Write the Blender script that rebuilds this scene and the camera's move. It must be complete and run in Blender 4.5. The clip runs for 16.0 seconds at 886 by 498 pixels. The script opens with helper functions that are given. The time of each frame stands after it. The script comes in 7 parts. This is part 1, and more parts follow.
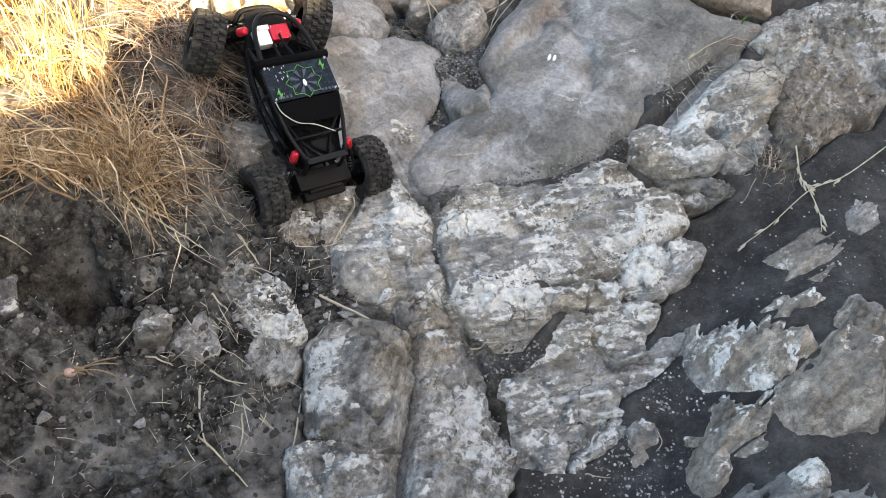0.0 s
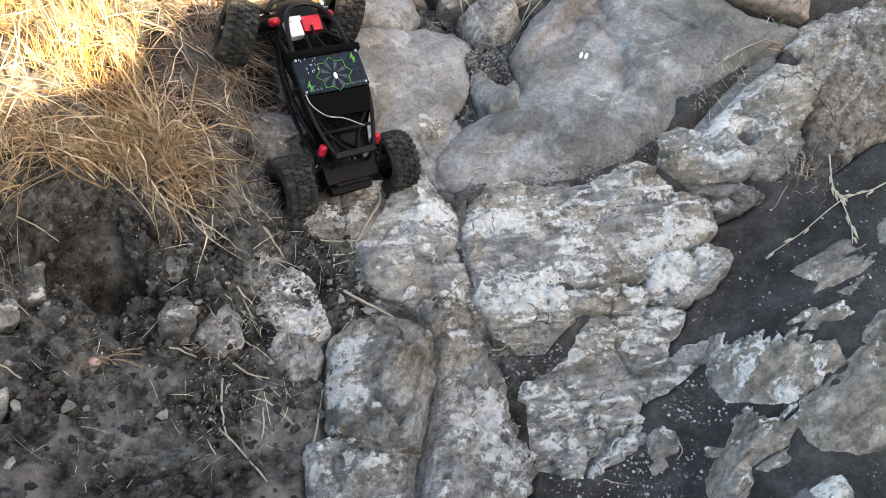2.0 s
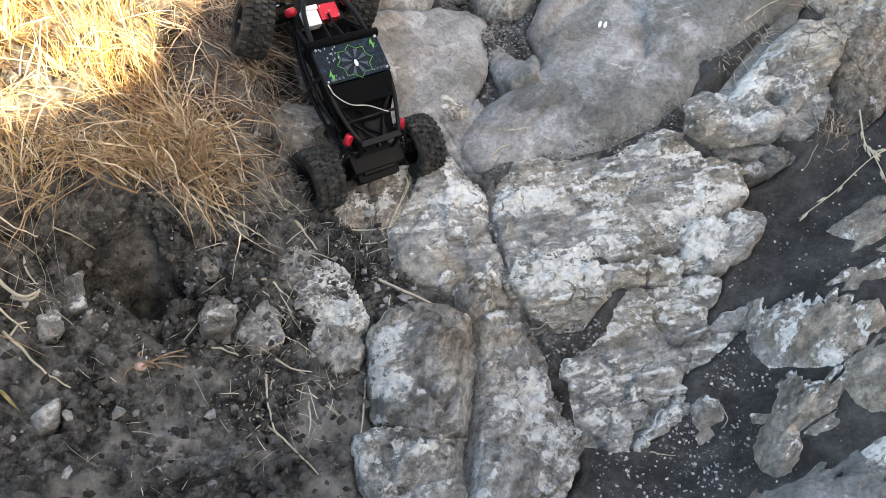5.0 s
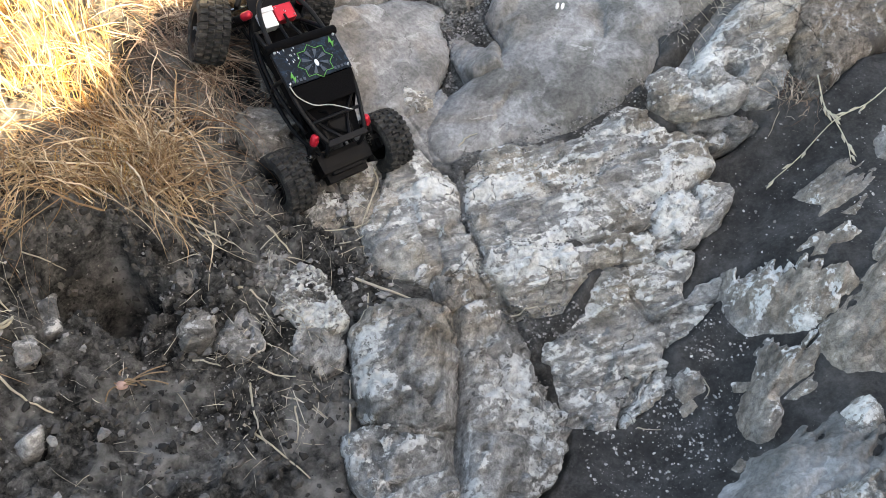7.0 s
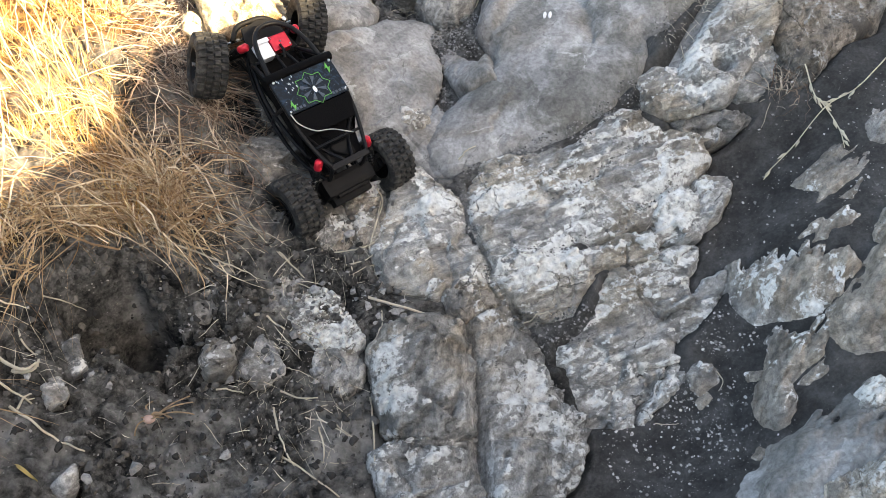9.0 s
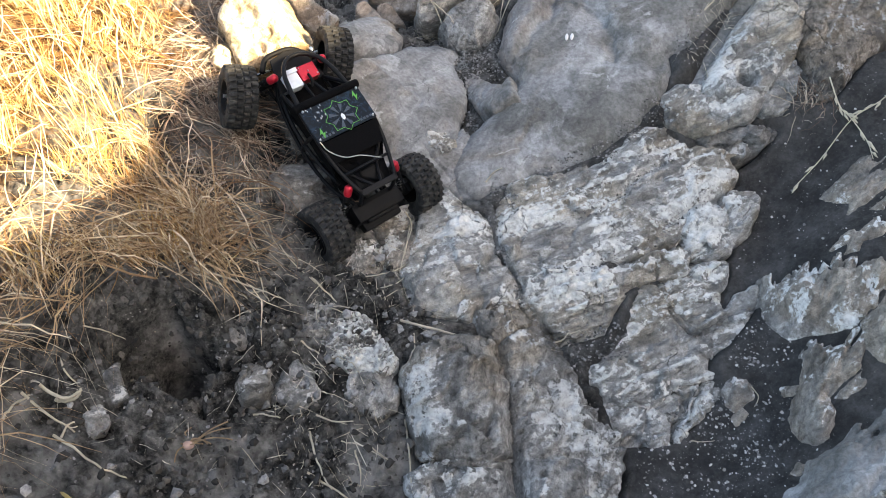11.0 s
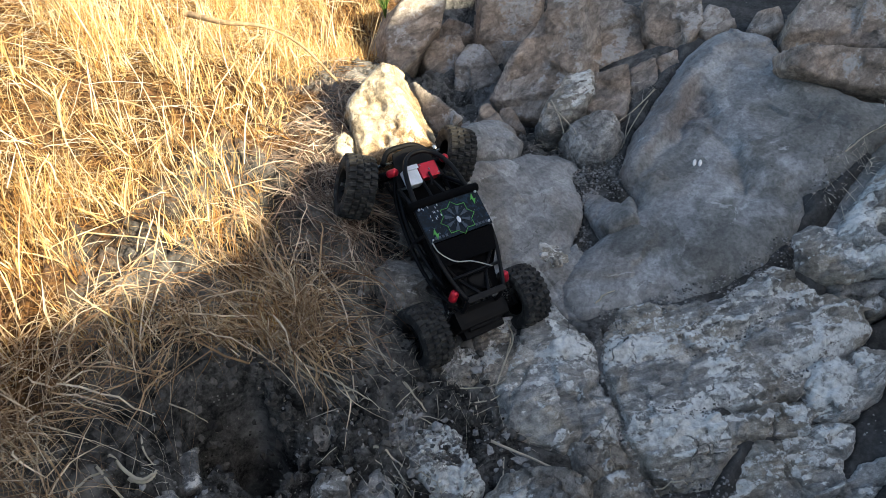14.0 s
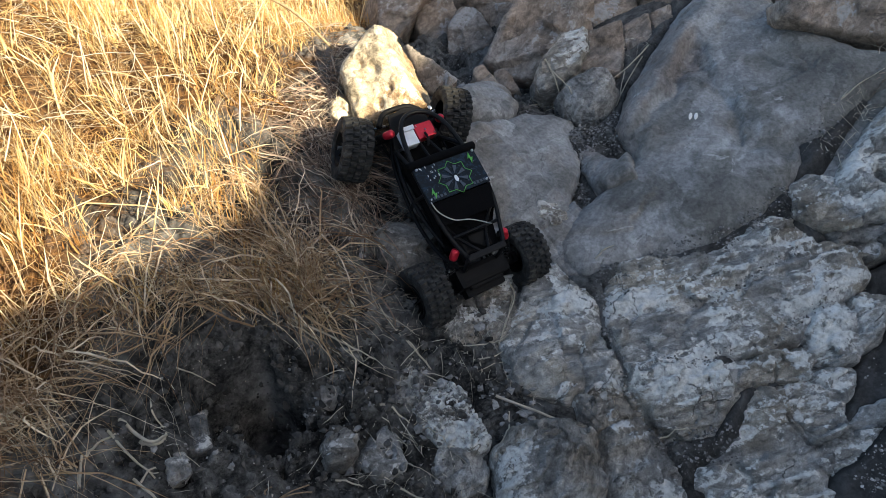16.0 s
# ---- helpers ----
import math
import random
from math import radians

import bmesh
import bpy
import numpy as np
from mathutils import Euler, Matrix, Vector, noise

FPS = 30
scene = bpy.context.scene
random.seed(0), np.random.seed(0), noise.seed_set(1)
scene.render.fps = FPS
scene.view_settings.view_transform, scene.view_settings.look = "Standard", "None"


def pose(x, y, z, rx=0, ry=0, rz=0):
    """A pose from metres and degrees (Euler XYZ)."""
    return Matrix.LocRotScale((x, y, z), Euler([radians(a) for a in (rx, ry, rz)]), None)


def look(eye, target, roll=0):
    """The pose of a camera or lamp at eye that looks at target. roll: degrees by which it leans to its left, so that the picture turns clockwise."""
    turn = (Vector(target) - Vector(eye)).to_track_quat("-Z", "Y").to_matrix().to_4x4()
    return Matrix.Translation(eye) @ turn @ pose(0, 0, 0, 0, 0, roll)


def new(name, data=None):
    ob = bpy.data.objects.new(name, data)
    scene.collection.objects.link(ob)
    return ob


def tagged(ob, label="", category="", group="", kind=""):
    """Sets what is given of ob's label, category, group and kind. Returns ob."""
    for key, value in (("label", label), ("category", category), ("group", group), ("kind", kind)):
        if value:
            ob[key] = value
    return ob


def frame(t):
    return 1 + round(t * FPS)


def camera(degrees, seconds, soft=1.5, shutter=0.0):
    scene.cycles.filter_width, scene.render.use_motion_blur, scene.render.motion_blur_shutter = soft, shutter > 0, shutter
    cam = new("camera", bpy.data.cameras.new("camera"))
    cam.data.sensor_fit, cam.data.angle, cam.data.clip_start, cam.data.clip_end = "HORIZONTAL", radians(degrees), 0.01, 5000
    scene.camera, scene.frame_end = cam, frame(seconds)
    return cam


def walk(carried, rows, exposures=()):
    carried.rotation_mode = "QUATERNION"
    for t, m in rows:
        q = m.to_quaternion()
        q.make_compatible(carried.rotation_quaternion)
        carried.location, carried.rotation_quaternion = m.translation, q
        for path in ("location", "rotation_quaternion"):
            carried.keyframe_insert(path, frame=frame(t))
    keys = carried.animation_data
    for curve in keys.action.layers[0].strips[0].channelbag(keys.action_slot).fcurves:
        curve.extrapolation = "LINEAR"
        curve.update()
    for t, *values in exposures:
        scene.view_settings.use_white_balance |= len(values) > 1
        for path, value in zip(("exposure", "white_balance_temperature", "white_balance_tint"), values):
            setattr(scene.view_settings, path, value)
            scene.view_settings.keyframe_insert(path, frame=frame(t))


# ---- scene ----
cam = camera(57.1, 16.0, soft=0.85, shutter=0.4)
PATH = [
    (0, (0.103, -1.22, 1.197), (0.039, 0.259, -0.148), 6.1),
    (0.5, (0.094, -1.204, 1.186), (0.025, 0.263, -0.172), 6.9),
    (1, (0.089, -1.205, 1.186), (0.015, 0.262, -0.171), 7.5),
    (1.5, (0.079, -1.193, 1.195), (0.0, 0.262, -0.175), 7.9),
    (2, (0.074, -1.194, 1.21), (-0.017, 0.253, -0.167), 7.4),
    (2.5, (0.064, -1.192, 1.196), (-0.036, 0.245, -0.191), 6.7),
    (3, (0.055, -1.196, 1.193), (-0.054, 0.236, -0.199), 5.9),
    (5.5, (0.033, -1.173, 1.219), (-0.07, 0.218, -0.214), 2.4),
    (6, (0.034, -1.167, 1.213), (-0.045, 0.22, -0.226), 1.9),
    (6.5, (0.032, -1.163, 1.224), (-0.028, 0.214, -0.225), 1.4),
    (7, (0.03, -1.167, 1.231), (-0.018, 0.207, -0.222), 0.9),
    (7.5, (0.026, -1.166, 1.226), (-0.013, 0.208, -0.227), 0.2),
    (8, (0.029, -1.168, 1.241), (-0.012, 0.209, -0.209), -1.1),
    (8.5, (0.022, -1.175, 1.254), (-0.021, 0.209, -0.189), -2.3),
    (11, (0.004, -1.194, 1.268), (-0.102, 0.237, -0.125), -6.3),
    (11.5, (-0.011, -1.191, 1.287), (-0.14, 0.265, -0.078), -6.1),
    (12, (-0.025, -1.179, 1.308), (-0.192, 0.305, -0.022), -5.7),
    (12.5, (-0.054, -1.157, 1.318), (-0.258, 0.355, 0.026), -5.0),
    (13, (-0.065, -1.14, 1.322), (-0.303, 0.396, 0.062), -4.4),
    (13.5, (-0.069, -1.118, 1.283), (-0.342, 0.438, 0.058), -3.4),
    (14, (-0.064, -1.114, 1.25), (-0.356, 0.449, 0.038), -3.0),
    (14.5, (-0.061, -1.122, 1.234), (-0.36, 0.438, 0.018), -3.2),
    (15, (-0.061, -1.132, 1.234), (-0.359, 0.419, 0.007), -3.6),
    (15.5, (-0.06, -1.135, 1.228), (-0.355, 0.404, -0.016), -4.3),
    (16, (-0.061, -1.139, 1.23), (-0.35, 0.386, -0.03), -5.1),
]
walk(cam, [(t, look(eye, target, roll)) for t, eye, target, roll in PATH], exposures=[(0, 3.01, 8550, 10), (8.5, 3.01, 8550, 10), (11, 2.78, 8000, 10), (12.5, 2.5, 7300, 8), (14, 1.76, 6750, 6), (16, 1.64, 6750, 6)])

# ---- light ----
SUN_AZ = (0.88, -0.475)          # level direction towards the sun
SUN_EL = 28.0
world = bpy.data.worlds.new("world")
scene.world = world
world.use_nodes = True
wn = world.node_tree
sky = wn.nodes.new("ShaderNodeTexSky")
sky.sky_type = "NISHITA"
sky.sun_disc = False
sky.sun_elevation = radians(SUN_EL)
sky.sun_rotation = math.atan2(SUN_AZ[0], SUN_AZ[1])
sky.air_density, sky.dust_density, sky.ozone_density = 1.0, 2.0, 1.0
wn.links.new(sky.outputs[0], wn.nodes["Background"].inputs[0])
wn.nodes["Background"].inputs[1].default_value = 0.095
sun = new("sun", bpy.data.lights.new("sun", "SUN"))
sun.data.energy = 5.0
sun.data.angle = radians(0.5)
sun.data.color = (1.0, 0.87, 0.67)
SUN_DIR = Vector((SUN_AZ[0] * math.cos(radians(SUN_EL)), SUN_AZ[1] * math.cos(radians(SUN_EL)), math.sin(radians(SUN_EL))))
sun.matrix_world = look(SUN_DIR * 12, (0, 0, 0))

# ---- materials ----
class Nodes:
    """A small helper that strings shader nodes together."""

    def __init__(self, name):
        self.mat = bpy.data.materials.new(name)
        self.mat.use_nodes = True
        self.t = self.mat.node_tree
        self.bsdf = self.t.nodes["Principled BSDF"]
        self.pos = self.t.nodes.new("ShaderNodeNewGeometry").outputs["Position"]

    def put(self, sock, value):
        if isinstance(value, bpy.types.NodeSocket):
            self.t.links.new(value, sock)
        elif value is not None:
            sock.default_value = (*value, 1) if isinstance(value, tuple) and len(value) == 3 and sock.type == "RGBA" else value

    def scaled(self, vec, s):
        n = self.t.nodes.new("ShaderNodeMapping")
        self.put(n.inputs[0], vec)
        n.inputs["Scale"].default_value = s
        return n.outputs[0]

    def turned(self, vec, angles, s):
        n = self.t.nodes.new("ShaderNodeMapping")
        self.put(n.inputs[0], vec)
        n.inputs["Rotation"].default_value = angles
        n.inputs["Scale"].default_value = s
        return n.outputs[0]

    def noise(self, scale, detail=4.0, rough=0.55, vec=None, warp=0.0):
        n = self.t.nodes.new("ShaderNodeTexNoise")
        self.put(n.inputs["Vector"], vec or self.pos)
        n.inputs["Scale"].default_value, n.inputs["Detail"].default_value = scale, detail
        n.inputs["Roughness"].default_value, n.inputs["Distortion"].default_value = rough, warp
        return n.outputs[0]

    def cells(self, scale, feature="F1", vec=None):
        n = self.t.nodes.new("ShaderNodeTexVoronoi")
        n.feature = feature
        self.put(n.inputs["Vector"], vec or self.pos)
        n.inputs["Scale"].default_value = scale
        return n.outputs[0]

    def ramp(self, fac, lo, hi, a=0.0, b=1.0):
        n = self.t.nodes.new("ShaderNodeMapRange")
        n.interpolation_type = "SMOOTHSTEP"
        for key, v in zip((0, 1, 2, 3, 4), (fac, lo, hi, a, b)):
            self.put(n.inputs[key], v)
        return n.outputs[0]

    def maths(self, op, a, b=None):
        n = self.t.nodes.new("ShaderNodeMath")
        n.operation = op
        self.put(n.inputs[0], a)
        self.put(n.inputs[1], b)
        return n.outputs[0]

    def mix(self, fac, a, b):
        n = self.t.nodes.new("ShaderNodeMix")
        n.data_type = "RGBA"
        self.put(n.inputs[0], fac)
        self.put(n.inputs[6], a)
        self.put(n.inputs[7], b)
        return n.outputs[2]

    def bump(self, height, strength, distance):
        n = self.t.nodes.new("ShaderNodeBump")
        self.put(n.inputs["Height"], height)
        n.inputs["Strength"].default_value, n.inputs["Distance"].default_value = strength, distance
        self.t.links.new(n.outputs[0], self.bsdf.inputs["Normal"])

    def node(self, kind):
        return self.t.nodes.new(kind)

    def done(self, colour, rough=0.9, metal=0.0, spec=0.3):
        self.put(self.bsdf.inputs["Base Color"], colour)
        self.put(self.bsdf.inputs["Roughness"], rough)
        self.bsdf.inputs["Metallic"].default_value = metal
        self.bsdf.inputs["Specular IOR Level"].default_value = spec
        return self.mat


def tones(m, fac, stops):
    """A colour ramp: places from 0 to 1 and their colours."""
    n = m.node("ShaderNodeValToRGB")
    m.put(n.inputs[0], fac)
    band = n.color_ramp
    while len(band.elements) < len(stops):
        band.elements.new(0.5)
    for e, (at, c) in zip(band.elements, stops):
        e.position = at
    for e, (at, c) in zip(band.elements, stops):
        e.color = (*c, 1) if isinstance(c, tuple) else (c, c, c, 1)
    return n.outputs[0]


def layered(m, turn, long, across):
    """Coordinates stretched along the bedding."""
    n = m.node("ShaderNodeMapping")
    n.vector_type = "TEXTURE"
    m.put(n.inputs[0], m.pos)
    n.inputs["Rotation"].default_value = (0.25, 0.0, turn)
    n.inputs["Scale"].default_value = (long, across, across)
    return n.outputs[0]


def dimmed(m, colour, shade):
    n = m.node("ShaderNodeMix")
    n.data_type, n.blend_type = "RGBA", "MULTIPLY"
    n.inputs[0].default_value = 1.0
    m.put(n.inputs[6], colour)
    m.put(n.inputs[7], shade)
    return n.outputs[2]


def plates(m, scale, vec):
    """Crisp-edged patches, each with a value of its own."""
    wob = m.node("ShaderNodeVectorMath")
    wob.operation = "MULTIPLY_ADD"
    nz = m.node("ShaderNodeTexNoise")
    nz.inputs["Scale"].default_value, nz.inputs["Detail"].default_value = 22.0, 8.0
    m.put(nz.inputs["Vector"], m.pos)
    m.put(wob.inputs[0], nz.outputs["Color"])
    wob.inputs[1].default_value = (0.05, 0.05, 0.05)
    m.put(wob.inputs[2], vec)
    n = m.node("ShaderNodeTexVoronoi")
    m.put(n.inputs["Vector"], wob.outputs[0])
    n.inputs["Scale"].default_value = scale
    bw = m.node("ShaderNodeSeparateColor")
    m.put(bw.inputs[0], n.outputs["Color"])
    return bw.outputs[0]


def rock_material(name, grey, tan, crust, white=0.5, tan_at=0.5, dark=0.5, veins=0.5, relief=1.0, turn=0.40, long=3.2, even=0.0):
    """Limestone: grey body with warm zones, smears along the bedding, a ragged chalky crust, some lichen and hairline cracks."""
    m = Nodes(name)
    lay = layered(m, turn, long, 1.0)
    broad = m.noise(4.2, 5, 0.55, warp=0.6)
    beds = m.noise(12.0, 9, 0.56, vec=lay, warp=0.6)
    mid = m.noise(21.0, 9, 0.60, warp=0.4)
    lam = m.noise(52.0, 6, 0.58, vec=layered(m, turn, 5.0, 1.0), warp=0.6)
    fine = m.noise(105.0, 7, 0.62)
    grit = m.noise(420.0, 3, 0.6)
    own = m.node("ShaderNodeObjectInfo").outputs["Random"]
    mark = m.node("ShaderNodeAttribute")
    mark.attribute_name = "chalk"
    face = m.node("ShaderNodeSeparateXYZ")
    m.put(face.inputs[0], m.node("ShaderNodeNewGeometry").outputs["Normal"])
    flake = plates(m, 24.0, layered(m, turn, 2.4, 1.0))
    chip = plates(m, 75.0, layered(m, turn, 1.7, 1.0))
    soft = lambda pairs: [(k, v + (1 - v) * even) for k, v in pairs]
    col = m.mix(m.ramp(broad, tan_at - 0.06, tan_at + 0.09), grey, tan)
    v = m.maths("ADD", m.maths("MULTIPLY", beds, 0.55), m.maths("MULTIPLY", mid, 0.45))
    col = dimmed(m, col, tones(m, v, soft([(0.37, 0.62), (0.45, 0.90), (0.52, 1.04), (0.62, 1.28)])))
    col = dimmed(m, col, tones(m, m.noise(6.0, 4, 0.5, warp=0.4), soft([(0.34, 0.70), (0.48, 1.0), (0.66, 1.22)])))
    col = dimmed(m, col, tones(m, lam, [(0.36, 0.66), (0.49, 1.0), (0.62, 1.28)]))
    col = dimmed(m, col, tones(m, fine, soft([(0.34, 0.62), (0.46, 0.97), (0.62, 1.24)])))
    col = dimmed(m, col, tones(m, grit, [(0.34, 0.86), (0.50, 1.0), (0.66, 1.14)]))
    col = dimmed(m, col, tones(m, flake, [(0.0, 0.74 + 0.14 * even), (1.0, 1.26 - 0.14 * even)]))
    col = dimmed(m, col, tones(m, chip, [(0.0, 0.82 + 0.1 * even), (1.0, 1.18 - 0.1 * even)]))
    # grey-black weathering in ragged blotches
    blotch = m.ramp(m.maths("ADD", m.noise(7.0, 12, 0.70, warp=0.7), m.ramp(mark.outputs["Fac"], 0.1, 0.7, 0.0, -0.08)), 0.548, 0.578, 0.0, 0.75 * dark)
    col = m.mix(blotch, col, tuple(0.40 * c for c in grey))
    # chalky crust with a ragged edge, thick along broken ledges
    c = m.maths("ADD", m.maths("MULTIPLY", beds, 0.56), m.maths("MULTIPLY", m.noise(8.0, 10, 0.62, warp=0.5), 0.44))
    c = m.maths("ADD", c, m.ramp(fine, 0.32, 0.68, -0.040, 0.040))
    c = m.maths("ADD", c, m.ramp(flake, 0.0, 1.0, -0.026, 0.026))
    c = m.maths("ADD", c, m.ramp(chip, 0.0, 1.0, -0.032, 0.032))
    c = m.maths("ADD", c, m.ramp(lam, 0.34, 0.66, -0.022, 0.022))
    c = m.maths("ADD", c, m.ramp(m.noise(4.6, 3, 0.5, vec=layered(m, turn, 1.6, 1.0)), 0.36, 0.64, -0.024, 0.024))
    c = m.maths("ADD", c, m.ramp(face.outputs[2], 0.25, 0.95, -0.04, 0.006))
    c = m.maths("ADD", c, m.ramp(own, 0.0, 1.0, white - 0.525, white - 0.505))
    c = m.maths("ADD", c, m.maths("MULTIPLY", mark.outputs["Fac"], 0.165))
    chalk = m.ramp(c, 0.523, 0.530)
    film = m.ramp(c, 0.488, 0.500, 0.0, 0.20)
    chalky = dimmed(m, crust, tones(m, m.noise(70.0, 7, 0.66), [(0.34, 0.62), (0.47, 0.94), (0.62, 1.12)]))
    col = m.mix(film, col, crust)
    col = m.mix(m.maths("MULTIPLY", chalk, m.ramp(m.noise(130.0, 6, 0.7), 0.38, 0.50, 0.45, 1.0)), col, chalky)
    # thin dark seams along the bedding
    seam = m.maths("ABSOLUTE", m.maths("SUBTRACT", m.noise(11.0, 7, 0.58, vec=layered(m, turn, 5.0, 0.9), warp=0.5), 0.5))
    seam = m.maths("MULTIPLY", m.ramp(seam, 0.0, 0.006, 1.0, 0.0), m.ramp(mid, 0.46, 0.56))
    pits = m.maths("MULTIPLY", m.ramp(m.noise(34.0, 9, 0.70, warp=0.6), 0.63, 0.67), dark)
    pits = m.maths("MAXIMUM", pits, m.ramp(m.noise(190.0, 4, 0.65), 0.66, 0.71, 0.0, 0.6 * dark))
    wob = m.node("ShaderNodeVectorMath")
    wob.operation = "MULTIPLY_ADD"
    nz = m.node("ShaderNodeTexNoise")
    nz.inputs["Scale"].default_value, nz.inputs["Detail"].default_value = 9.0, 6.0
    m.put(nz.inputs["Vector"], m.pos)
    m.put(wob.inputs[0], nz.outputs["Color"])
    wob.inputs[1].default_value = (0.14, 0.14, 0.14)
    m.put(wob.inputs[2], m.pos)
    crack = m.cells(6.5, "DISTANCE_TO_EDGE", wob.outputs[0])
    line = m.maths("MULTIPLY", m.ramp(crack, 0.0, 0.011, 1.0, 0.0), m.ramp(m.noise(6.0, 2), 0.54, 0.61))
    line = m.maths("MAXIMUM", m.maths("MULTIPLY", seam, 0.6), line)
    col = m.mix(pits, col, (0.062, 0.060, 0.056))
    col = m.mix(m.maths("MULTIPLY", line, veins), col, (0.052, 0.049, 0.045))
    rise = m.maths("ADD", m.maths("MULTIPLY", mid, 0.45), m.maths("MULTIPLY", fine, 0.30))
    rise = m.maths("ADD", rise, m.maths("MULTIPLY", beds, 0.7))
    rise = m.maths("ADD", rise, m.maths("MULTIPLY", lam, 0.28))
    rise = m.maths("ADD", rise, m.maths("MULTIPLY", grit, 0.07))
    rise = m.maths("ADD", rise, m.maths("MULTIPLY", flake, 0.16))
    rise = m.maths("ADD", rise, m.maths("MULTIPLY", chip, 0.07))
    rise = m.maths("ADD", rise, m.maths("MULTIPLY", chalk, 0.20))
    rise = m.maths("SUBTRACT", rise, m.maths("MULTIPLY", line, 0.6 * veins))
    rise = m.maths("SUBTRACT", rise, m.maths("MULTIPLY", pits, 0.22))
    m.bump(rise, 1.0 * relief, 0.015)
    return m.done(col, 0.88, spec=0.25)


def shade_stain(m, centre, radius, reach=0.30):
    """A blotch with a ragged edge round one place, for stain and painted shade together."""
    n = m.node("ShaderNodeVectorMath")
    n.operation = "DISTANCE"
    m.put(n.inputs[0], m.pos)
    n.inputs[1].default_value = centre
    wander = m.maths("MULTIPLY", m.maths("SUBTRACT", m.noise(6.0, 8, 0.62, warp=0.6), 0.5), reach * 2)
    return m.ramp(m.maths("ADD", n.outputs["Value"], wander), radius * 0.55, radius * 1.25, 1.0, 0.0)


def slab_material():
    """Water-worn limestone: blue-grey with brown and olive zones, faint streaks down the slope, a few pale scars."""
    m = Nodes("smooth_limestone")
    broad = m.noise(3.4, 6, 0.55, warp=1.0)
    other = m.noise(2.6, 5, 0.55, vec=layered(m, 0.9, 2.2, 1.0), warp=0.6)
    streak = m.noise(17.0, 8, 0.6, vec=layered(m, 1.05, 5.0, 1.0), warp=0.5)
    blot = m.noise(14.0, 10, 0.66, warp=0.9)
    fine = m.noise(120.0, 7, 0.66)
    col = m.mix(m.ramp(broad, 0.52, 0.66), (0.250, 0.251, 0.250), (0.222, 0.204, 0.184))
    # left flank: brown tint that also paints in its darker facing
    for k in range(4):
        col = m.mix(m.maths("MULTIPLY", shade_stain(m, (0.07 + 0.062 * k, 0.64 + 0.16 * k, 0.18), 0.11), 0.5), col, (0.218, 0.182, 0.160))
    # dark olive patches, part rock colour, part shade painted on the lower right
    for spot, size in (((0.58, 0.78, 0.22), 0.20), ((0.42, 0.60, 0.14), 0.13), ((0.34, 0.42, 0.10), 0.15), ((0.17, 0.40, 0.10), 0.08)):
        col = m.mix(m.maths("MULTIPLY", shade_stain(m, spot, size), 0.75), col, (0.118, 0.116, 0.104))
    col = m.mix(m.ramp(other, 0.52, 0.60, 0.0, 0.7), col, (0.140, 0.138, 0.126))
    col = dimmed(m, col, tones(m, streak, [(0.32, 0.84), (0.50, 1.0), (0.68, 1.14)]))
    col = dimmed(m, col, tones(m, blot, [(0.32, 0.72), (0.44, 0.94), (0.56, 1.04), (0.70, 1.22)]))
    col = dimmed(m, col, tones(m, m.noise(6.5, 9, 0.62, warp=0.4), [(0.36, 0.82), (0.47, 0.97), (0.55, 1.03), (0.66, 1.14)]))
    col = dimmed(m, col, tones(m, fine, [(0.34, 0.72), (0.50, 1.0), (0.66, 1.26)]))
    col = dimmed(m, col, tones(m, plates(m, 18.0, layered(m, 1.0, 2.6, 1.0)), [(0.0, 0.80), (1.0, 1.20)]))
    col = dimmed(m, col, tones(m, plates(m, 60.0, layered(m, 1.0, 2.0, 1.0)), [(0.0, 0.86), (1.0, 1.14)]))
    scar = m.ramp(m.noise(11.0, 11, 0.70, vec=layered(m, 0.5, 1.8, 1.0), warp=0.8), 0.635, 0.665, 0.0, 0.7)
    col = m.mix(scar, col, (0.46, 0.46, 0.45))
    col = m.mix(m.ramp(m.noise(160.0, 4, 0.65), 0.66, 0.72, 0.0, 0.5), col, (0.07, 0.07, 0.065))
    seam = m.maths("ABSOLUTE", m.maths("SUBTRACT", m.noise(4.0, 8, 0.60, vec=layered(m, 0.8, 2.6, 1.0), warp=0.9), 0.5))
    seam = m.maths("MULTIPLY", m.ramp(seam, 0.0, 0.004, 1.0, 0.0), m.ramp(m.noise(5.0, 3), 0.50, 0.58))
    col = m.mix(m.maths("MULTIPLY", seam, 0.7), col, (0.07, 0.065, 0.06))
    rise = m.maths("ADD", m.maths("MULTIPLY", blot, 0.6), m.maths("MULTIPLY", fine, 0.14))
    rise = m.maths("ADD", rise, m.maths("MULTIPLY", streak, 0.35))
    rise = m.maths("SUBTRACT", rise, m.maths("MULTIPLY", seam, 0.3))
    m.bump(rise, 0.5, 0.010)
    return m.done(col, m.ramp(blot, 0.3, 0.7, 0.62, 0.85), spec=0.3)


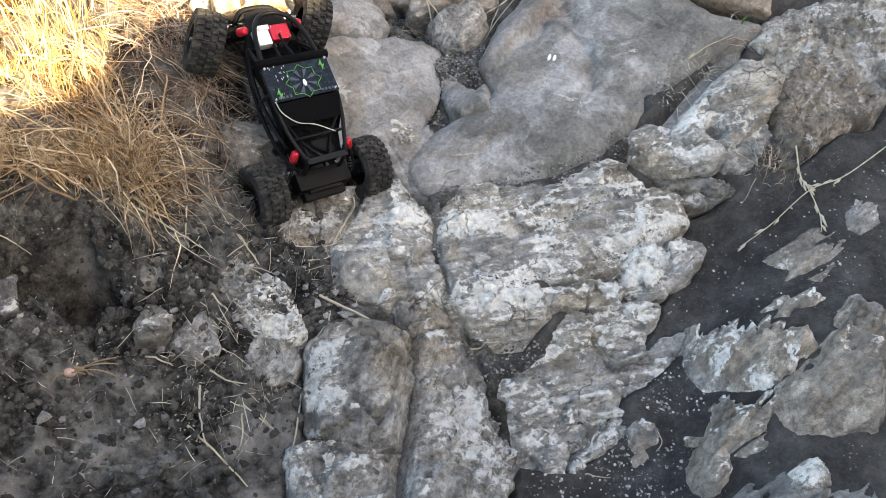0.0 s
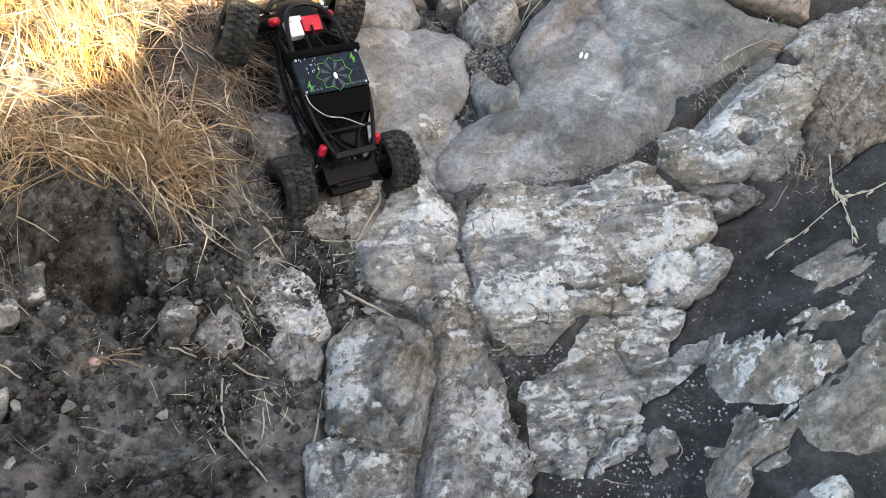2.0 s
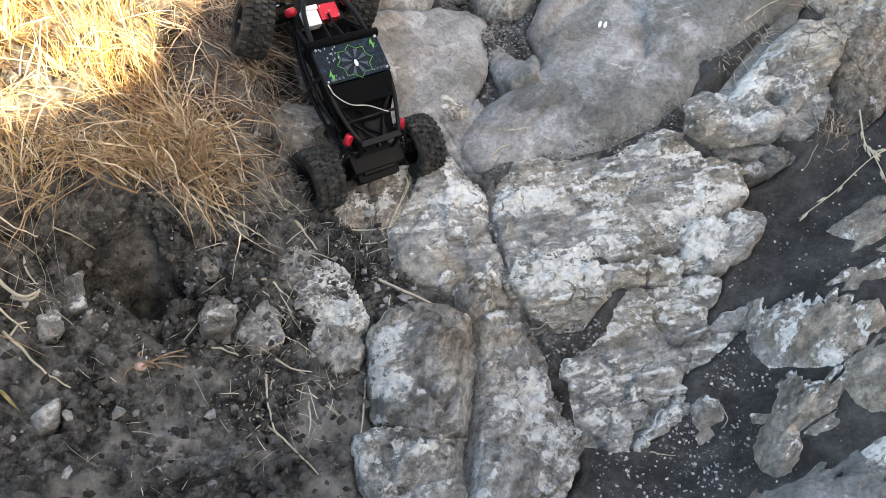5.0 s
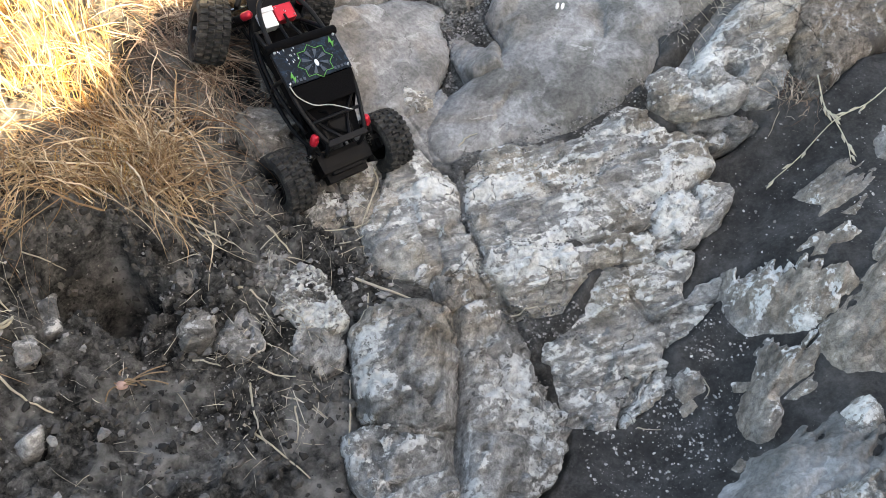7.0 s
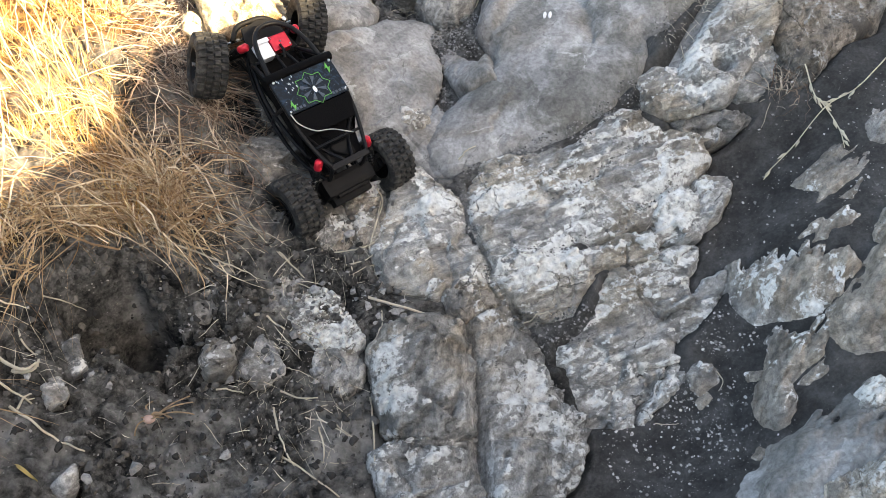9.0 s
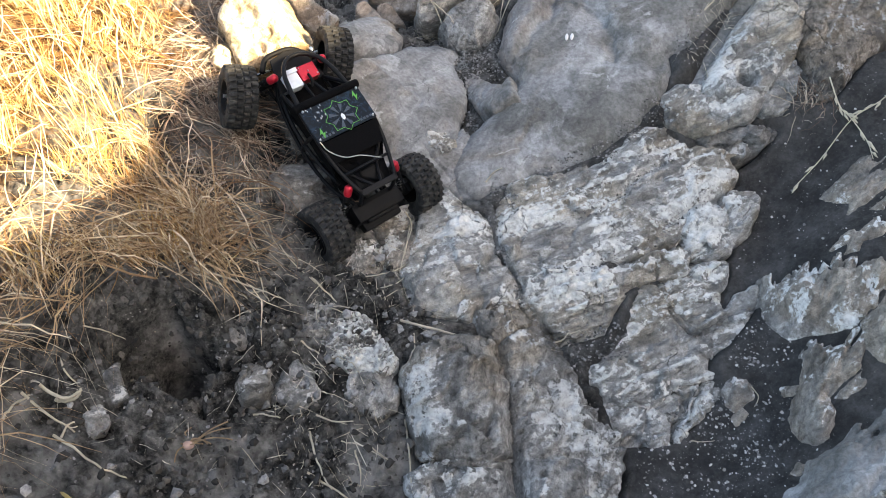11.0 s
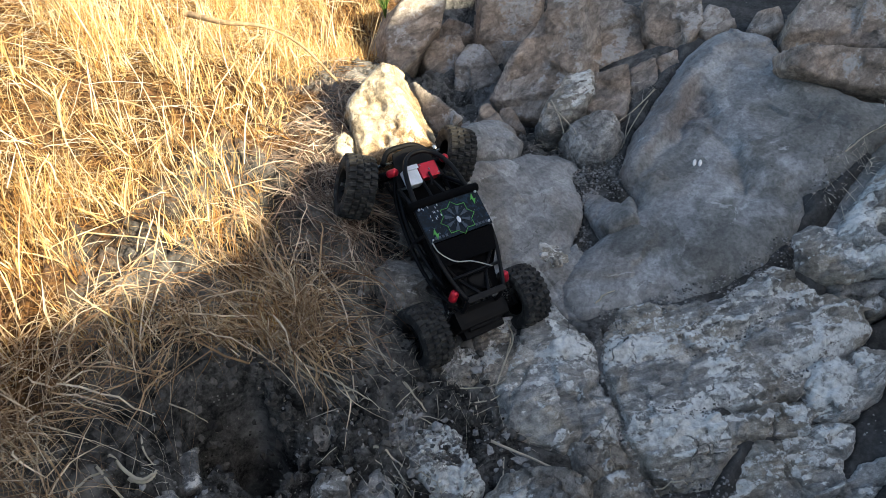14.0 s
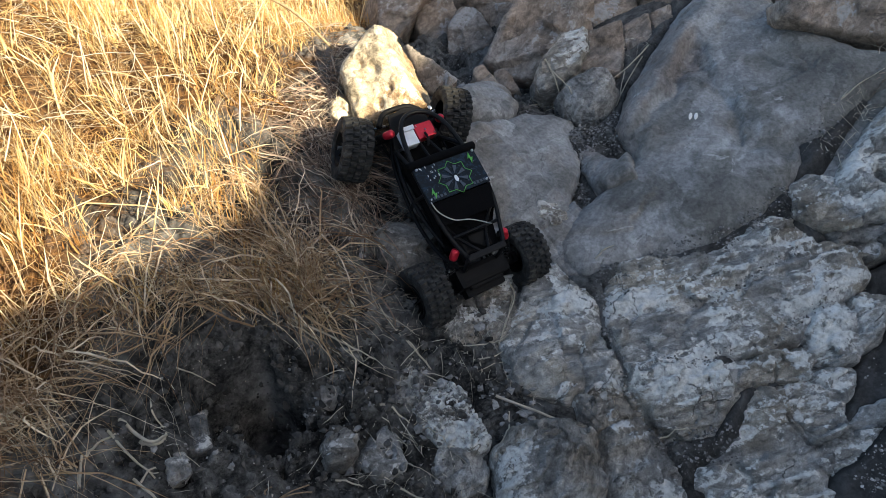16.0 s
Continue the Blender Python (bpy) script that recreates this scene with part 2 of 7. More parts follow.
ROCK = {
    "crust": rock_material("crusted_limestone", (0.325, 0.318, 0.303), (0.340, 0.307, 0.260), (0.72, 0.715, 0.685), 0.476, 0.490, 0.34, 0.7, 1.0, 0.44, 4.2, 0.25),
    "weathered": rock_material("weathered_limestone", (0.262, 0.256, 0.244), (0.274, 0.246, 0.210), (0.58, 0.58, 0.56), 0.446, 0.50, 0.75, 0.7, 1.0, 1.35, 2.4),
    "streaked": rock_material("streaked_limestone", (0.275, 0.260, 0.242), (0.272, 0.238, 0.200), (0.76, 0.75, 0.72), 0.432, 0.48, 0.35, 0.4, 0.9, 0.85, 4.0, 0.25),
    "rusty": rock_material("rust_stained_limestone", (0.205, 0.196, 0.184), (0.196, 0.166, 0.136), (0.50, 0.49, 0.47), 0.456, 0.47, 0.9, 0.8, 1.0, 1.2, 2.6),
    "smooth": slab_material(),
    "grey": rock_material("grey_stone", (0.185, 0.181, 0.174), (0.172, 0.161, 0.146), (0.46, 0.445, 0.42), 0.466, 0.50, 0.2, 0.3, 0.45),
    "far": rock_material("brown_grey_rock", (0.252, 0.222, 0.196), (0.268, 0.212, 0.168), (0.38, 0.36, 0.34), 0.462, 0.47, 0.3, 0.6, 0.45, 1.0, 2.0, 0.45),
    "sandy": rock_material("sandstone", (0.46, 0.385, 0.275), (0.36, 0.235, 0.130), (0.62, 0.55, 0.42), 0.495, 0.47, 0.25, 0.1, 0.9, 0.8, 1.3),
}


def soil_material():
    m = Nodes("dark_dusty_soil_shaded")
    broad = m.noise(3.2, 6, 0.6, warp=0.5)
    lumps = m.noise(13.0, 14, 0.68, warp=0.2)
    fine = m.noise(140.0, 8, 0.78)
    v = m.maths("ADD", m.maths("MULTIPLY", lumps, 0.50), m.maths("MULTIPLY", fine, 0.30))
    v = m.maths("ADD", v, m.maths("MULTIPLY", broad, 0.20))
    # crease shade put into the colour: hollows darker, crests lighter
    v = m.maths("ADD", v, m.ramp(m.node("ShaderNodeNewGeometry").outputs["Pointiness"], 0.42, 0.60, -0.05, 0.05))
    # the near-black stops deepen the soil's own dark with crevice shade
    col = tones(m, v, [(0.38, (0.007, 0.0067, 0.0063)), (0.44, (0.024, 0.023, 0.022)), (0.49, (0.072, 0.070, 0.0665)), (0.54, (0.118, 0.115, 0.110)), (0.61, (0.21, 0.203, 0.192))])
    col = dimmed(m, col, tones(m, plates(m, 160.0, m.pos), [(0.0, 0.74), (1.0, 1.26)]))
    # pale dust lying in patches, its low lumps blackened as painted shade
    place = m.node("ShaderNodeSeparateXYZ")
    m.put(place.inputs[0], m.pos)
    dusty = m.maths("MULTIPLY", m.ramp(m.noise(5.5, 9, 0.62, warp=0.5), 0.45, 0.57, 0.0, 0.82), m.ramp(place.outputs[0], 0.0, 0.2, 1.0, 0.25))
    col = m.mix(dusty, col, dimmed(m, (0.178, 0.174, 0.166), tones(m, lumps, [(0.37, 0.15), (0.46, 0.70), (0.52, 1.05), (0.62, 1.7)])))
    # fine even dust in the bed of the gully
    bed = dimmed(m, (0.068, 0.067, 0.066), tones(m, v, [(0.40, 0.72), (0.50, 1.0), (0.60, 1.35)]))
    col = m.mix(m.ramp(place.outputs[0], 0.08, 0.30, 0.0, 0.72), col, bed)
    # straw litter on the upper bank
    edge = m.maths("ADD", place.outputs[0], m.maths("MULTIPLY", m.maths("SUBTRACT", m.noise(9.0, 8, 0.65), 0.5), 0.5))
    edge = m.maths("ADD", edge, m.ramp(place.outputs[1], 0.24, 0.36, 0.0, -0.17))
    litter = m.mix(m.ramp(m.noise(90.0, 6, 0.7, vec=layered(m, 0.3, 3.0, 1.0)), 0.38, 0.62), (0.040, 0.018, 0.007), (0.23, 0.115, 0.040))
    col = m.mix(m.ramp(edge, -0.94, -0.78, 0.9, 0.0), col, litter)
    chips = m.cells(95.0)
    col = m.mix(m.maths("MULTIPLY", m.ramp(chips, 0.22, 0.10), m.ramp(m.noise(14.0, 3), 0.55, 0.66, 0.0, 0.8)), col, (0.34, 0.33, 0.31))
    rise = m.maths("ADD", m.maths("MULTIPLY", lumps, 0.9), m.maths("MULTIPLY", fine, 0.35))
    m.bump(rise, 1.0, 0.022)
    return m.done(col, 0.95, spec=0.12)


def plain_material(name, colour, rough=0.6, metal=0.0, vary=0.12, scale=60.0, bump=0.15, spec=0.4, dusty=0.3):
    m = Nodes(name)
    n = m.noise(scale, 5, 0.6)
    col = m.mix(m.ramp(n, 0.3, 0.7), tuple(c * (1 - vary) for c in colour), tuple(min(1, c * (1 + vary)) for c in colour))
    dust = m.ramp(m.noise(scale * 0.35, 6, 0.7), 0.56, 0.75, 0.0, dusty)
    col = m.mix(dust, col, tuple(0.7 * c + 0.3 * d for c, d in zip(colour, (0.22, 0.2, 0.18))))
    m.bump(n, bump, 0.002)
    return m.done(col, m.ramp(n, 0.3, 0.7, max(0.0, rough - 0.08), min(1.0, rough + 0.1)), metal, spec)


def straw_material(name, a, b, c, clump=0.5):
    """Dry stems; each strand has a tint of its own."""
    m = Nodes(name)
    island = m.node("ShaderNodeNewGeometry").outputs["Random Per Island"]
    col = m.mix(m.ramp(island, 0.0, 0.6), a, b)
    col = m.mix(m.ramp(island, 0.55, 0.95), col, c)
    col = m.mix(m.ramp(m.noise(45.0, 4), 0.35, 0.7, 0.0, 0.45), col, tuple(0.55 * v for v in a))
    col = m.mix(m.ramp(m.noise(8.0, 3, 0.5), 0.50, 0.62, 0.0, clump), col, tuple(0.75 * v * w for v, w in zip(a, (1.0, 0.88, 0.75))))
    m.put(m.bsdf.inputs["Base Color"], col)
    m.bsdf.inputs["Roughness"].default_value = 0.7
    m.bsdf.inputs["Specular IOR Level"].default_value = 0.25
    thin = m.node("ShaderNodeBsdfTranslucent")
    m.put(thin.inputs[0], col)
    blend = m.node("ShaderNodeMixShader")
    blend.inputs[0].default_value = 0.3
    m.t.links.new(m.bsdf.outputs[0], blend.inputs[1])
    m.t.links.new(thin.outputs[0], blend.inputs[2])
    m.t.links.new(blend.outputs[0], m.t.nodes["Material Output"].inputs["Surface"])
    return m.mat


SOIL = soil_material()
STRAW = straw_material("dry_straw", (0.45, 0.225, 0.068), (0.81, 0.60, 0.265), (0.97, 0.90, 0.63), 0.5)
PALE_STEM = straw_material("pale_stems", (0.80, 0.62, 0.34), (0.90, 0.78, 0.50), (0.95, 0.90, 0.72), 0.1)
PALE_STRAW = straw_material("bleached_straw", (0.52, 0.46, 0.36), (0.65, 0.60, 0.49), (0.76, 0.72, 0.62), 0.1)
THATCH = straw_material("matted_straw", (0.14, 0.068, 0.026), (0.44, 0.27, 0.12), (0.80, 0.63, 0.37))
TANGLE = straw_material("dead_straw", (0.20, 0.112, 0.060), (0.62, 0.445, 0.270), (0.93, 0.81, 0.61), 0.3)
BROWN_TANGLE = straw_material("greyish_straw", (0.16, 0.102, 0.074), (0.42, 0.318, 0.250), (0.82, 0.71, 0.57), 0.3)
HUSK = straw_material("bleached_husks", (0.70, 0.64, 0.49), (0.82, 0.77, 0.63), (0.88, 0.85, 0.74), 0.1)

# ---- shapes ----
GRAD = np.random.RandomState(7).uniform(0, 2 * math.pi, 4096)


def perlin(x, y, seed=0):
    """Smooth noise over arrays, about -0.7 to 0.7."""
    xi, yi = np.floor(x).astype(int), np.floor(y).astype(int)
    xf, yf = x - xi, y - yi
    u, v = xf**3 * (xf * (xf * 6 - 15) + 10), yf**3 * (yf * (yf * 6 - 15) + 10)

    def corner(i, j):
        a = GRAD[((xi + i) * 73856093 ^ (yi + j) * 19349663 ^ seed * 83492791) % 4096]
        return np.cos(a) * (xf - i) + np.sin(a) * (yf - j)

    low = corner(0, 0) * (1 - u) + corner(1, 0) * u
    high = corner(0, 1) * (1 - u) + corner(1, 1) * u
    return low * (1 - v) + high * v


def fractal(x, y, scale, octaves=4, seed=0, gain=0.5):
    total, amp = 0 * x, 1.0
    for k in range(octaves):
        total = total + amp * perlin(x * scale, y * scale, seed + k)
        scale, amp = scale * 2.03, amp * gain
    return total


def inside_depth(x, y, outline):
    """How far each place lies inside a closed outline, in metres; negative outside."""
    best, ins = np.full(x.shape, 1e9), np.zeros(x.shape, bool)
    for (x0, y0), (x1, y1) in zip(outline, outline[1:] + outline[:1]):
        dx, dy = x1 - x0, y1 - y0
        s = np.clip(((x - x0) * dx + (y - y0) * dy) / (dx * dx + dy * dy + 1e-12), 0, 1)
        best = np.minimum(best, np.hypot(x - x0 - s * dx, y - y0 - s * dy))
        if abs(dy) > 1e-9:
            ins ^= ((y0 > y) != (y1 > y)) & (x < dx * (y - y0) / dy + x0)
    return np.where(ins, best, -best)


def grid_mesh(name, co, keep, smooth=True, chalk=None):
    """A mesh from a grid of places (rows, columns, 3) and the cells that are kept; chalk: how thick the crust lies at each place."""
    rows, cols = co.shape[:2]
    n = np.arange(rows * cols).reshape(rows, cols)
    quads = np.stack([n[:-1, :-1], n[:-1, 1:], n[1:, 1:], n[1:, :-1]], -1)[keep]
    used = np.unique(quads)
    index = np.zeros(rows * cols, int)
    index[used] = np.arange(len(used))
    me = bpy.data.meshes.new(name)
    me.from_pydata(co.reshape(-1, 3)[used].tolist(), [], index[quads].tolist())
    me.shade_smooth() if smooth else None
    if chalk is not None:
        me.attributes.new("chalk", "FLOAT", "POINT").data.foreach_set("value", chalk.reshape(-1)[used].astype(np.float32))
    return me


# ---- the lie of the land ----
MOUNDS = []


def mound(x, y, spread, height):
    MOUNDS.append((x, y, spread, height))


SLOPE = (0.1725, -0.1141, 0.1457)
mound(-1.20, 0.15, 0.35, 0.283)
mound(-0.45, 1.50, 0.35, -0.305)
mound(0.15, -0.45, 0.35, -0.275)
mound(-1.50, -0.75, 0.35, 0.200)
mound(-0.15, 0.90, 0.20, -0.145)
mound(-1.20, 1.65, 0.20, -0.111)
mound(0.60, 0.15, 0.20, -0.160)
mound(0.90, 1.05, 0.20, 0.090)
mound(-0.30, 0.15, 0.20, -0.095)
mound(-1.50, 0.75, 0.20, 0.111)
mound(-0.75, 0.60, 0.20, 0.066)
mound(0.75, -0.90, 0.20, -0.093)
mound(-0.75, -0.15, 0.12, 0.077)
mound(-0.45, 1.05, 0.12, -0.104)
mound(0.45, -0.30, 0.12, -0.113)
mound(-0.90, -0.60, 0.12, 0.066)
mound(0.30, 1.80, 0.20, -0.073)
mound(-0.00, 0.45, 0.20, -0.140)
mound(-1.05, 0.15, 0.12, -0.082)
mound(-0.90, 1.80, 0.12, -0.072)
mound(-0.75, 1.20, 0.12, -0.057)
mound(-0.45, -0.45, 0.12, -0.061)
mound(-0.30, -0.90, 0.12, -0.063)
mound(0.45, -0.50, 0.12, 0.013)
mound(0.45, -0.30, 0.12, 0.030)
mound(0.45, 0.30, 0.12, 0.016)
mound(0.60, -0.50, 0.12, 0.053)
mound(0.60, -0.30, 0.12, -0.014)
mound(0.60, -0.10, 0.12, -0.043)
mound(0.60, 0.10, 0.12, -0.010)
mound(0.60, 0.30, 0.12, -0.025)
mound(0.75, -0.50, 0.12, 0.016)
mound(0.75, -0.30, 0.12, 0.009)
mound(0.75, -0.10, 0.12, 0.056)
mound(0.75, 0.10, 0.12, 0.041)
mound(0.75, 0.30, 0.12, -0.044)
mound(0.90, -0.30, 0.12, 0.015)
mound(0.90, 0.10, 0.12, 0.019)
mound(0.90, 0.30, 0.12, 0.017)


GRASS_BANK = [(-0.70, 1.60), (-0.67, 1.32), (-0.61, 0.62), (-0.58, 0.43), (-0.57, 0.34), (-0.55, 0.19), (-0.49, 0.01), (-0.47, -0.10), (-0.54, -0.13),
              (-0.59, -0.19), (-0.67, -0.225), (-0.76, -0.26), (-0.81, -0.37), (-0.83, -0.48), (-0.90, -0.56), (-1.30, -0.66), (-2.1, -0.45), (-2.9, 0.1), (-3.3, 1.1), (-3.0, 2.3), (-2.3, 2.9), (-1.5, 3.1), (-0.95, 2.75), (-0.72, 2.1)]


def lie(x, y):
    """The height of the bare soil."""
    z = SLOPE[0] + SLOPE[1] * 2.2 * np.tanh(x / 2.2) + SLOPE[2] * 2.6 * np.tanh(y / 2.6)
    for mx, my, s, h in MOUNDS:
        z = z + h * np.exp(-((x - mx) ** 2 + (y - my) ** 2) / (2 * s * s))
    # the hollow washed out of the bank
    hx, hy = x + 0.580 + 0.040 * fractal(x, y, 13, 3, 52), y + 0.285 + 0.040 * fractal(x, y, 13, 3, 54)
    z = z - 0.32 * np.exp(-(((hx / 0.074) ** 2 + (hy / 0.058) ** 2) ** 2))
    # the matted grass stands on a bank that lies lower than its tips
    return z - 0.045 * np.clip(inside_depth(x, y, GRASS_BANK) / 0.12, 0, 1)


def soil(x, y):
    """The soil's height with its clods and ripples."""
    calm = np.clip((x + 0.30) / 0.35, 0, 1)
    lump = 0.030 * np.abs(fractal(x, y, 8, 4, 50, 0.62)) + 0.030 * np.abs(fractal(x, y, 24, 4, 60, 0.65)) - 0.018
    ripple = 0.008 * fractal(x, y, 6, 3, 70) + 0.003 * fractal(x, y, 60, 3, 80)
    out = np.maximum(np.maximum(np.abs(x + 0.15) - 1.2, np.abs(y - 0.4) - 1.2), 0)
    close = np.exp(-((out / 0.45) ** 2))
    return lie(x, y) + (lump * (1 - calm) + ripple * calm) * close + 0.16 * fractal(x, y, 0.55, 3, 88) * (1 - close)


# ---- rocks ----
FOOTPRINTS = []
LABELS = {
    "crust": ("pale limestone block with chalky white crust and cracks", "rock"),
    "weathered": ("grey-brown weathered limestone block with patches of white crust", "rock"),
    "streaked": ("streaky grey limestone half buried in dark dirt", "rock"),
    "rusty": ("dark brown rust-stained limestone block beside a dirt bed", "rock"),
    "smooth": ("smooth blue-grey limestone slab worn by water", "rock"),
    "grey": ("rough grey stone half sunk in dark soil", "stone"),
    "far": ("brown-grey angular boulder at the head of the gully", "boulder"),
    "sandy": ("sunlit pale sandstone boulder with pitted face", "boulder"),
}


SEAMS, CRUSTS = [], []


def seam(width, depth, *line):
    """An open crack or ledge across the rocks, along a line of places."""
    SEAMS.append((width, depth, line))


def crust(width, *line):
    """A belt of chalky crust across the rocks."""
    CRUSTS.append((width, line))


def off_line(x, y, line):
    """How far each place lies from a line."""
    far = np.full(x.shape, 1e9)
    for (x0, y0), (x1, y1) in zip(line, line[1:]):
        dx, dy = x1 - x0, y1 - y0
        s = np.clip(((x - x0) * dx + (y - y0) * dy) / (dx * dx + dy * dy + 1e-12), 0, 1)
        far = np.minimum(far, np.hypot(x - x0 - s * dx, y - y0 - s * dy))
    return far


def weather(x, y, seed):
    """What the cracks take away and the crust adds at places over the ground, and where crust lies."""
    wx, wy = x + 0.010 * fractal(x, y, 22, 3, seed + 301), y + 0.010 * fractal(x, y, 22, 3, seed + 307)
    cut, chalk = np.zeros(x.shape), np.zeros(x.shape)
    lo, hi = (x.min() - 0.05, y.min() - 0.05), (x.max() + 0.05, y.max() + 0.05)
    near = lambda line: any(lo[0] < px < hi[0] and lo[1] < py < hi[1] for px, py in line)
    for width, depth, line in SEAMS:
        if near(line):
            far = off_line(wx, wy, line)
            cut = np.maximum(cut, depth * (0.75 * np.exp(-((far / width) ** 2)) + 0.25 * np.exp(-((far / (4 * width)) ** 2))))
    for width, line in CRUSTS:
        if near(line):
            chalk = np.maximum(chalk, np.exp(-((off_line(wx, wy, line) / width) ** 2)))
    chalk = chalk * np.clip(0.62 + 1.7 * fractal(x, y, 48, 3, seed + 311), 0, 1)
    return cut, chalk, 0.0065 * np.clip(chalk, 0, 0.6) * np.clip(0.8 + 1.6 * fractal(x, y, 75, 2, seed + 317), 0, 2)


def rock(kind, centre, normal, outline, bulge, edge, bend=(0, 0, 0, 0), deep=0.10, cracks=(), pits=(), facets=1.0, label="", name="", sunk=True, broken=0.0, chalky=0.0):
    """A rock that faces along its normal: an outline across it, a swelling face, rounded edges and broken ledges."""
    n = Vector(normal).normalized()
    u = (Vector((1, 0, 0)) - n * n.x).normalized()
    v = n.cross(u)
    seed = len(FOOTPRINTS) * 17 + 3
    rnd = random.Random(seed)
    pts = np.array(outline)
    lo, hi = pts.min(0) - 0.03, pts.max(0) + 0.03
    step = min(0.0042, max(0.0022, 0.010 * math.sqrt((hi[0] - lo[0]) * (hi[1] - lo[1])) + 0.0003)) if kind != "far" else 0.006
    gx, gy = np.meshgrid(np.arange(lo[0], hi[0], step), np.arange(lo[1], hi[1], step))
    wx, wy = gx + centre[0] * 3 + seed, gy + centre[1] * 3
    d = inside_depth(gx, gy, outline) + (0.013 if kind == "crust" else 0.009 if kind == "weathered" else 0.011 if kind == "far" else 0.008)
    ragged = (0.6 if kind in ("far", "sandy", "smooth") else 1.0) * min(1.0, max(0.25, (max(hi - lo) - 0.06) / 0.12))
    d = d + ragged * (0.007 * fractal(wx, wy, 11, 2, seed) + 0.007 * fractal(wx, wy, 38, 3, seed + 5))
    rim, lip = np.clip(d / edge, 0, 1), np.clip(d / 0.011, 0, 1)
    h = bend[0] + bend[1] * gx**2 + bend[2] * gx * gy + bend[3] * gy**2
    high_lip = min(0.45 * bulge, 0.016)
    h = h + (bulge - high_lip) * np.sqrt(1 - (1 - rim) ** 2.4) + high_lip * np.sqrt(1 - (1 - lip) ** 2) - 0.52 * bulge
    rough = {"smooth": 0.40, "sandy": 0.45, "far": 0.75, "crust": 0.8, "weathered": 0.85}.get(kind, 1.0) * facets
    # broken facets, each with a tilt of its own
    count = max(3, int((hi[0] - lo[0]) * (hi[1] - lo[1]) / {"far": 0.016, "grey": 0.0012}.get(kind, 0.0034)))
    steep = {"far": 0.34, "grey": 0.38}.get(kind, 0.19)
    flat = kind in ("far", "grey")
    near, tilt = np.full(gx.shape, 1e9), np.zeros(gx.shape)
    wander = 0.008 if flat else 0.022
    sx = gx + wander * fractal(wx, wy, 14, 3, seed + 9)
    sy = gy + wander * fractal(wx, wy, 14, 3, seed + 13)
    for _ in range(min(count, 60)):
        px, py = rnd.uniform(lo[0], hi[0]), rnd.uniform(lo[1], hi[1])
        a, b, c = rnd.gauss(0, steep), rnd.gauss(0, steep), rnd.gauss(0, 0.003)
        dist = (sx - px) ** 2 + ((sy - py) * 1.5) ** 2
        closer = dist < near
        near = np.where(closer, dist, near)
        tilt = np.where(closer, a * (sx - px) + b * (sy - py) + c, tilt)
    h = h + rough * np.clip(tilt, -0.075 * steep, 0.075 * steep)
    # bedding steps, lumps and grain
    beds = fractal(wx * 0.8 + wy * 0.5, wy * 2.6 - wx * 0.9, 13, 4, seed + 21)
    if kind != "smooth":
        h = h + rough * (0.001 if flat else 0.0035) * np.tanh(beds * 6)
    lips = np.zeros(gx.shape)
    if broken:
        # shattered into small blocks, each a little higher or lower than the next
        one, two, own = np.full(gx.shape, 1e9), np.full(gx.shape, 1e9), np.zeros(gx.shape)
        for i in range(int((hi[0] - lo[0]) / broken)):
            for j in range(int((hi[1] - lo[1]) / (0.7 * broken))):
                px, py = lo[0] + broken * (i + rnd.uniform(0.1, 0.9)), lo[1] + 0.7 * broken * (j + rnd.uniform(0.1, 0.9))
                a, b, c = rnd.gauss(0, 0.22), rnd.gauss(0, 0.22), rnd.gauss(0, 0.0032)
                qx, qy = 0.80 * (sx - px) + 0.60 * (sy - py), 1.35 * (0.80 * (sy - py) - 0.60 * (sx - px))
                dist = np.maximum(np.abs(qx), np.abs(qy))
                own = np.where(dist < one, a * (gx - px) + b * (gy - py) + c, own)
                two = np.minimum(two, np.maximum(one, dist))
                one = np.minimum(one, dist)
        h = h + own - 0.009 * np.exp(-(((two - one) / 0.0028) ** 2))
        lips = chalky * np.clip(1.2 + own * 60, 0, 1.3)
    elif kind in ("crust", "weathered"):
        # ledges of the bedding, broken here and there, with crust on their lips
        up = (gy * 0.90 - gx * 0.43) + 0.030 * fractal(wx, wy, 5, 3, seed + 51) + 0.10 * gx * gx
        for many, high, k in ((19, 0.0105, 0), (55, 0.0036, 1)):
            saw = up * many + 0.9 * fractal(wx * 0.4 + wy, wy - 0.4 * wx, 6 + 9 * k, 3, seed + 57 + k)
            saw = saw - np.floor(saw)
            gate = np.clip(fractal(wx, wy, 7 + 7 * k, 3, seed + 61 + k) * 5 + 0.55, 0, 1)
            h = h + high * np.clip(saw / 0.90, 0, 1) ** 1.5 * np.clip((1 - saw) / 0.10, 0, 1) * gate
            lips = np.maximum(lips, (0.62 - 0.18 * k) * np.clip((saw - 0.5) / 0.3, 0, 1) * np.clip((1 - saw) / 0.06, 0, 1) * gate)
    h = h + rough * (0.003 if flat else 0.010) * fractal(wx, wy, 8, 3, seed + 31)
    h = h + rough * (0.0030 * fractal(wx, wy, 60, 4, seed + 41, 0.62))
    for line, width, depth in cracks:
        far = np.full(gx.shape, 1e9)
        for (x0, y0), (x1, y1) in zip(line, line[1:]):
            dx, dy = x1 - x0, y1 - y0
            s = np.clip(((sx - x0) * dx + (sy - y0) * dy) / (dx * dx + dy * dy), 0, 1)
            far = np.minimum(far, np.hypot(sx - x0 - s * dx, sy - y0 - s * dy))
        h = h - depth * np.exp(-((far / width) ** 2))
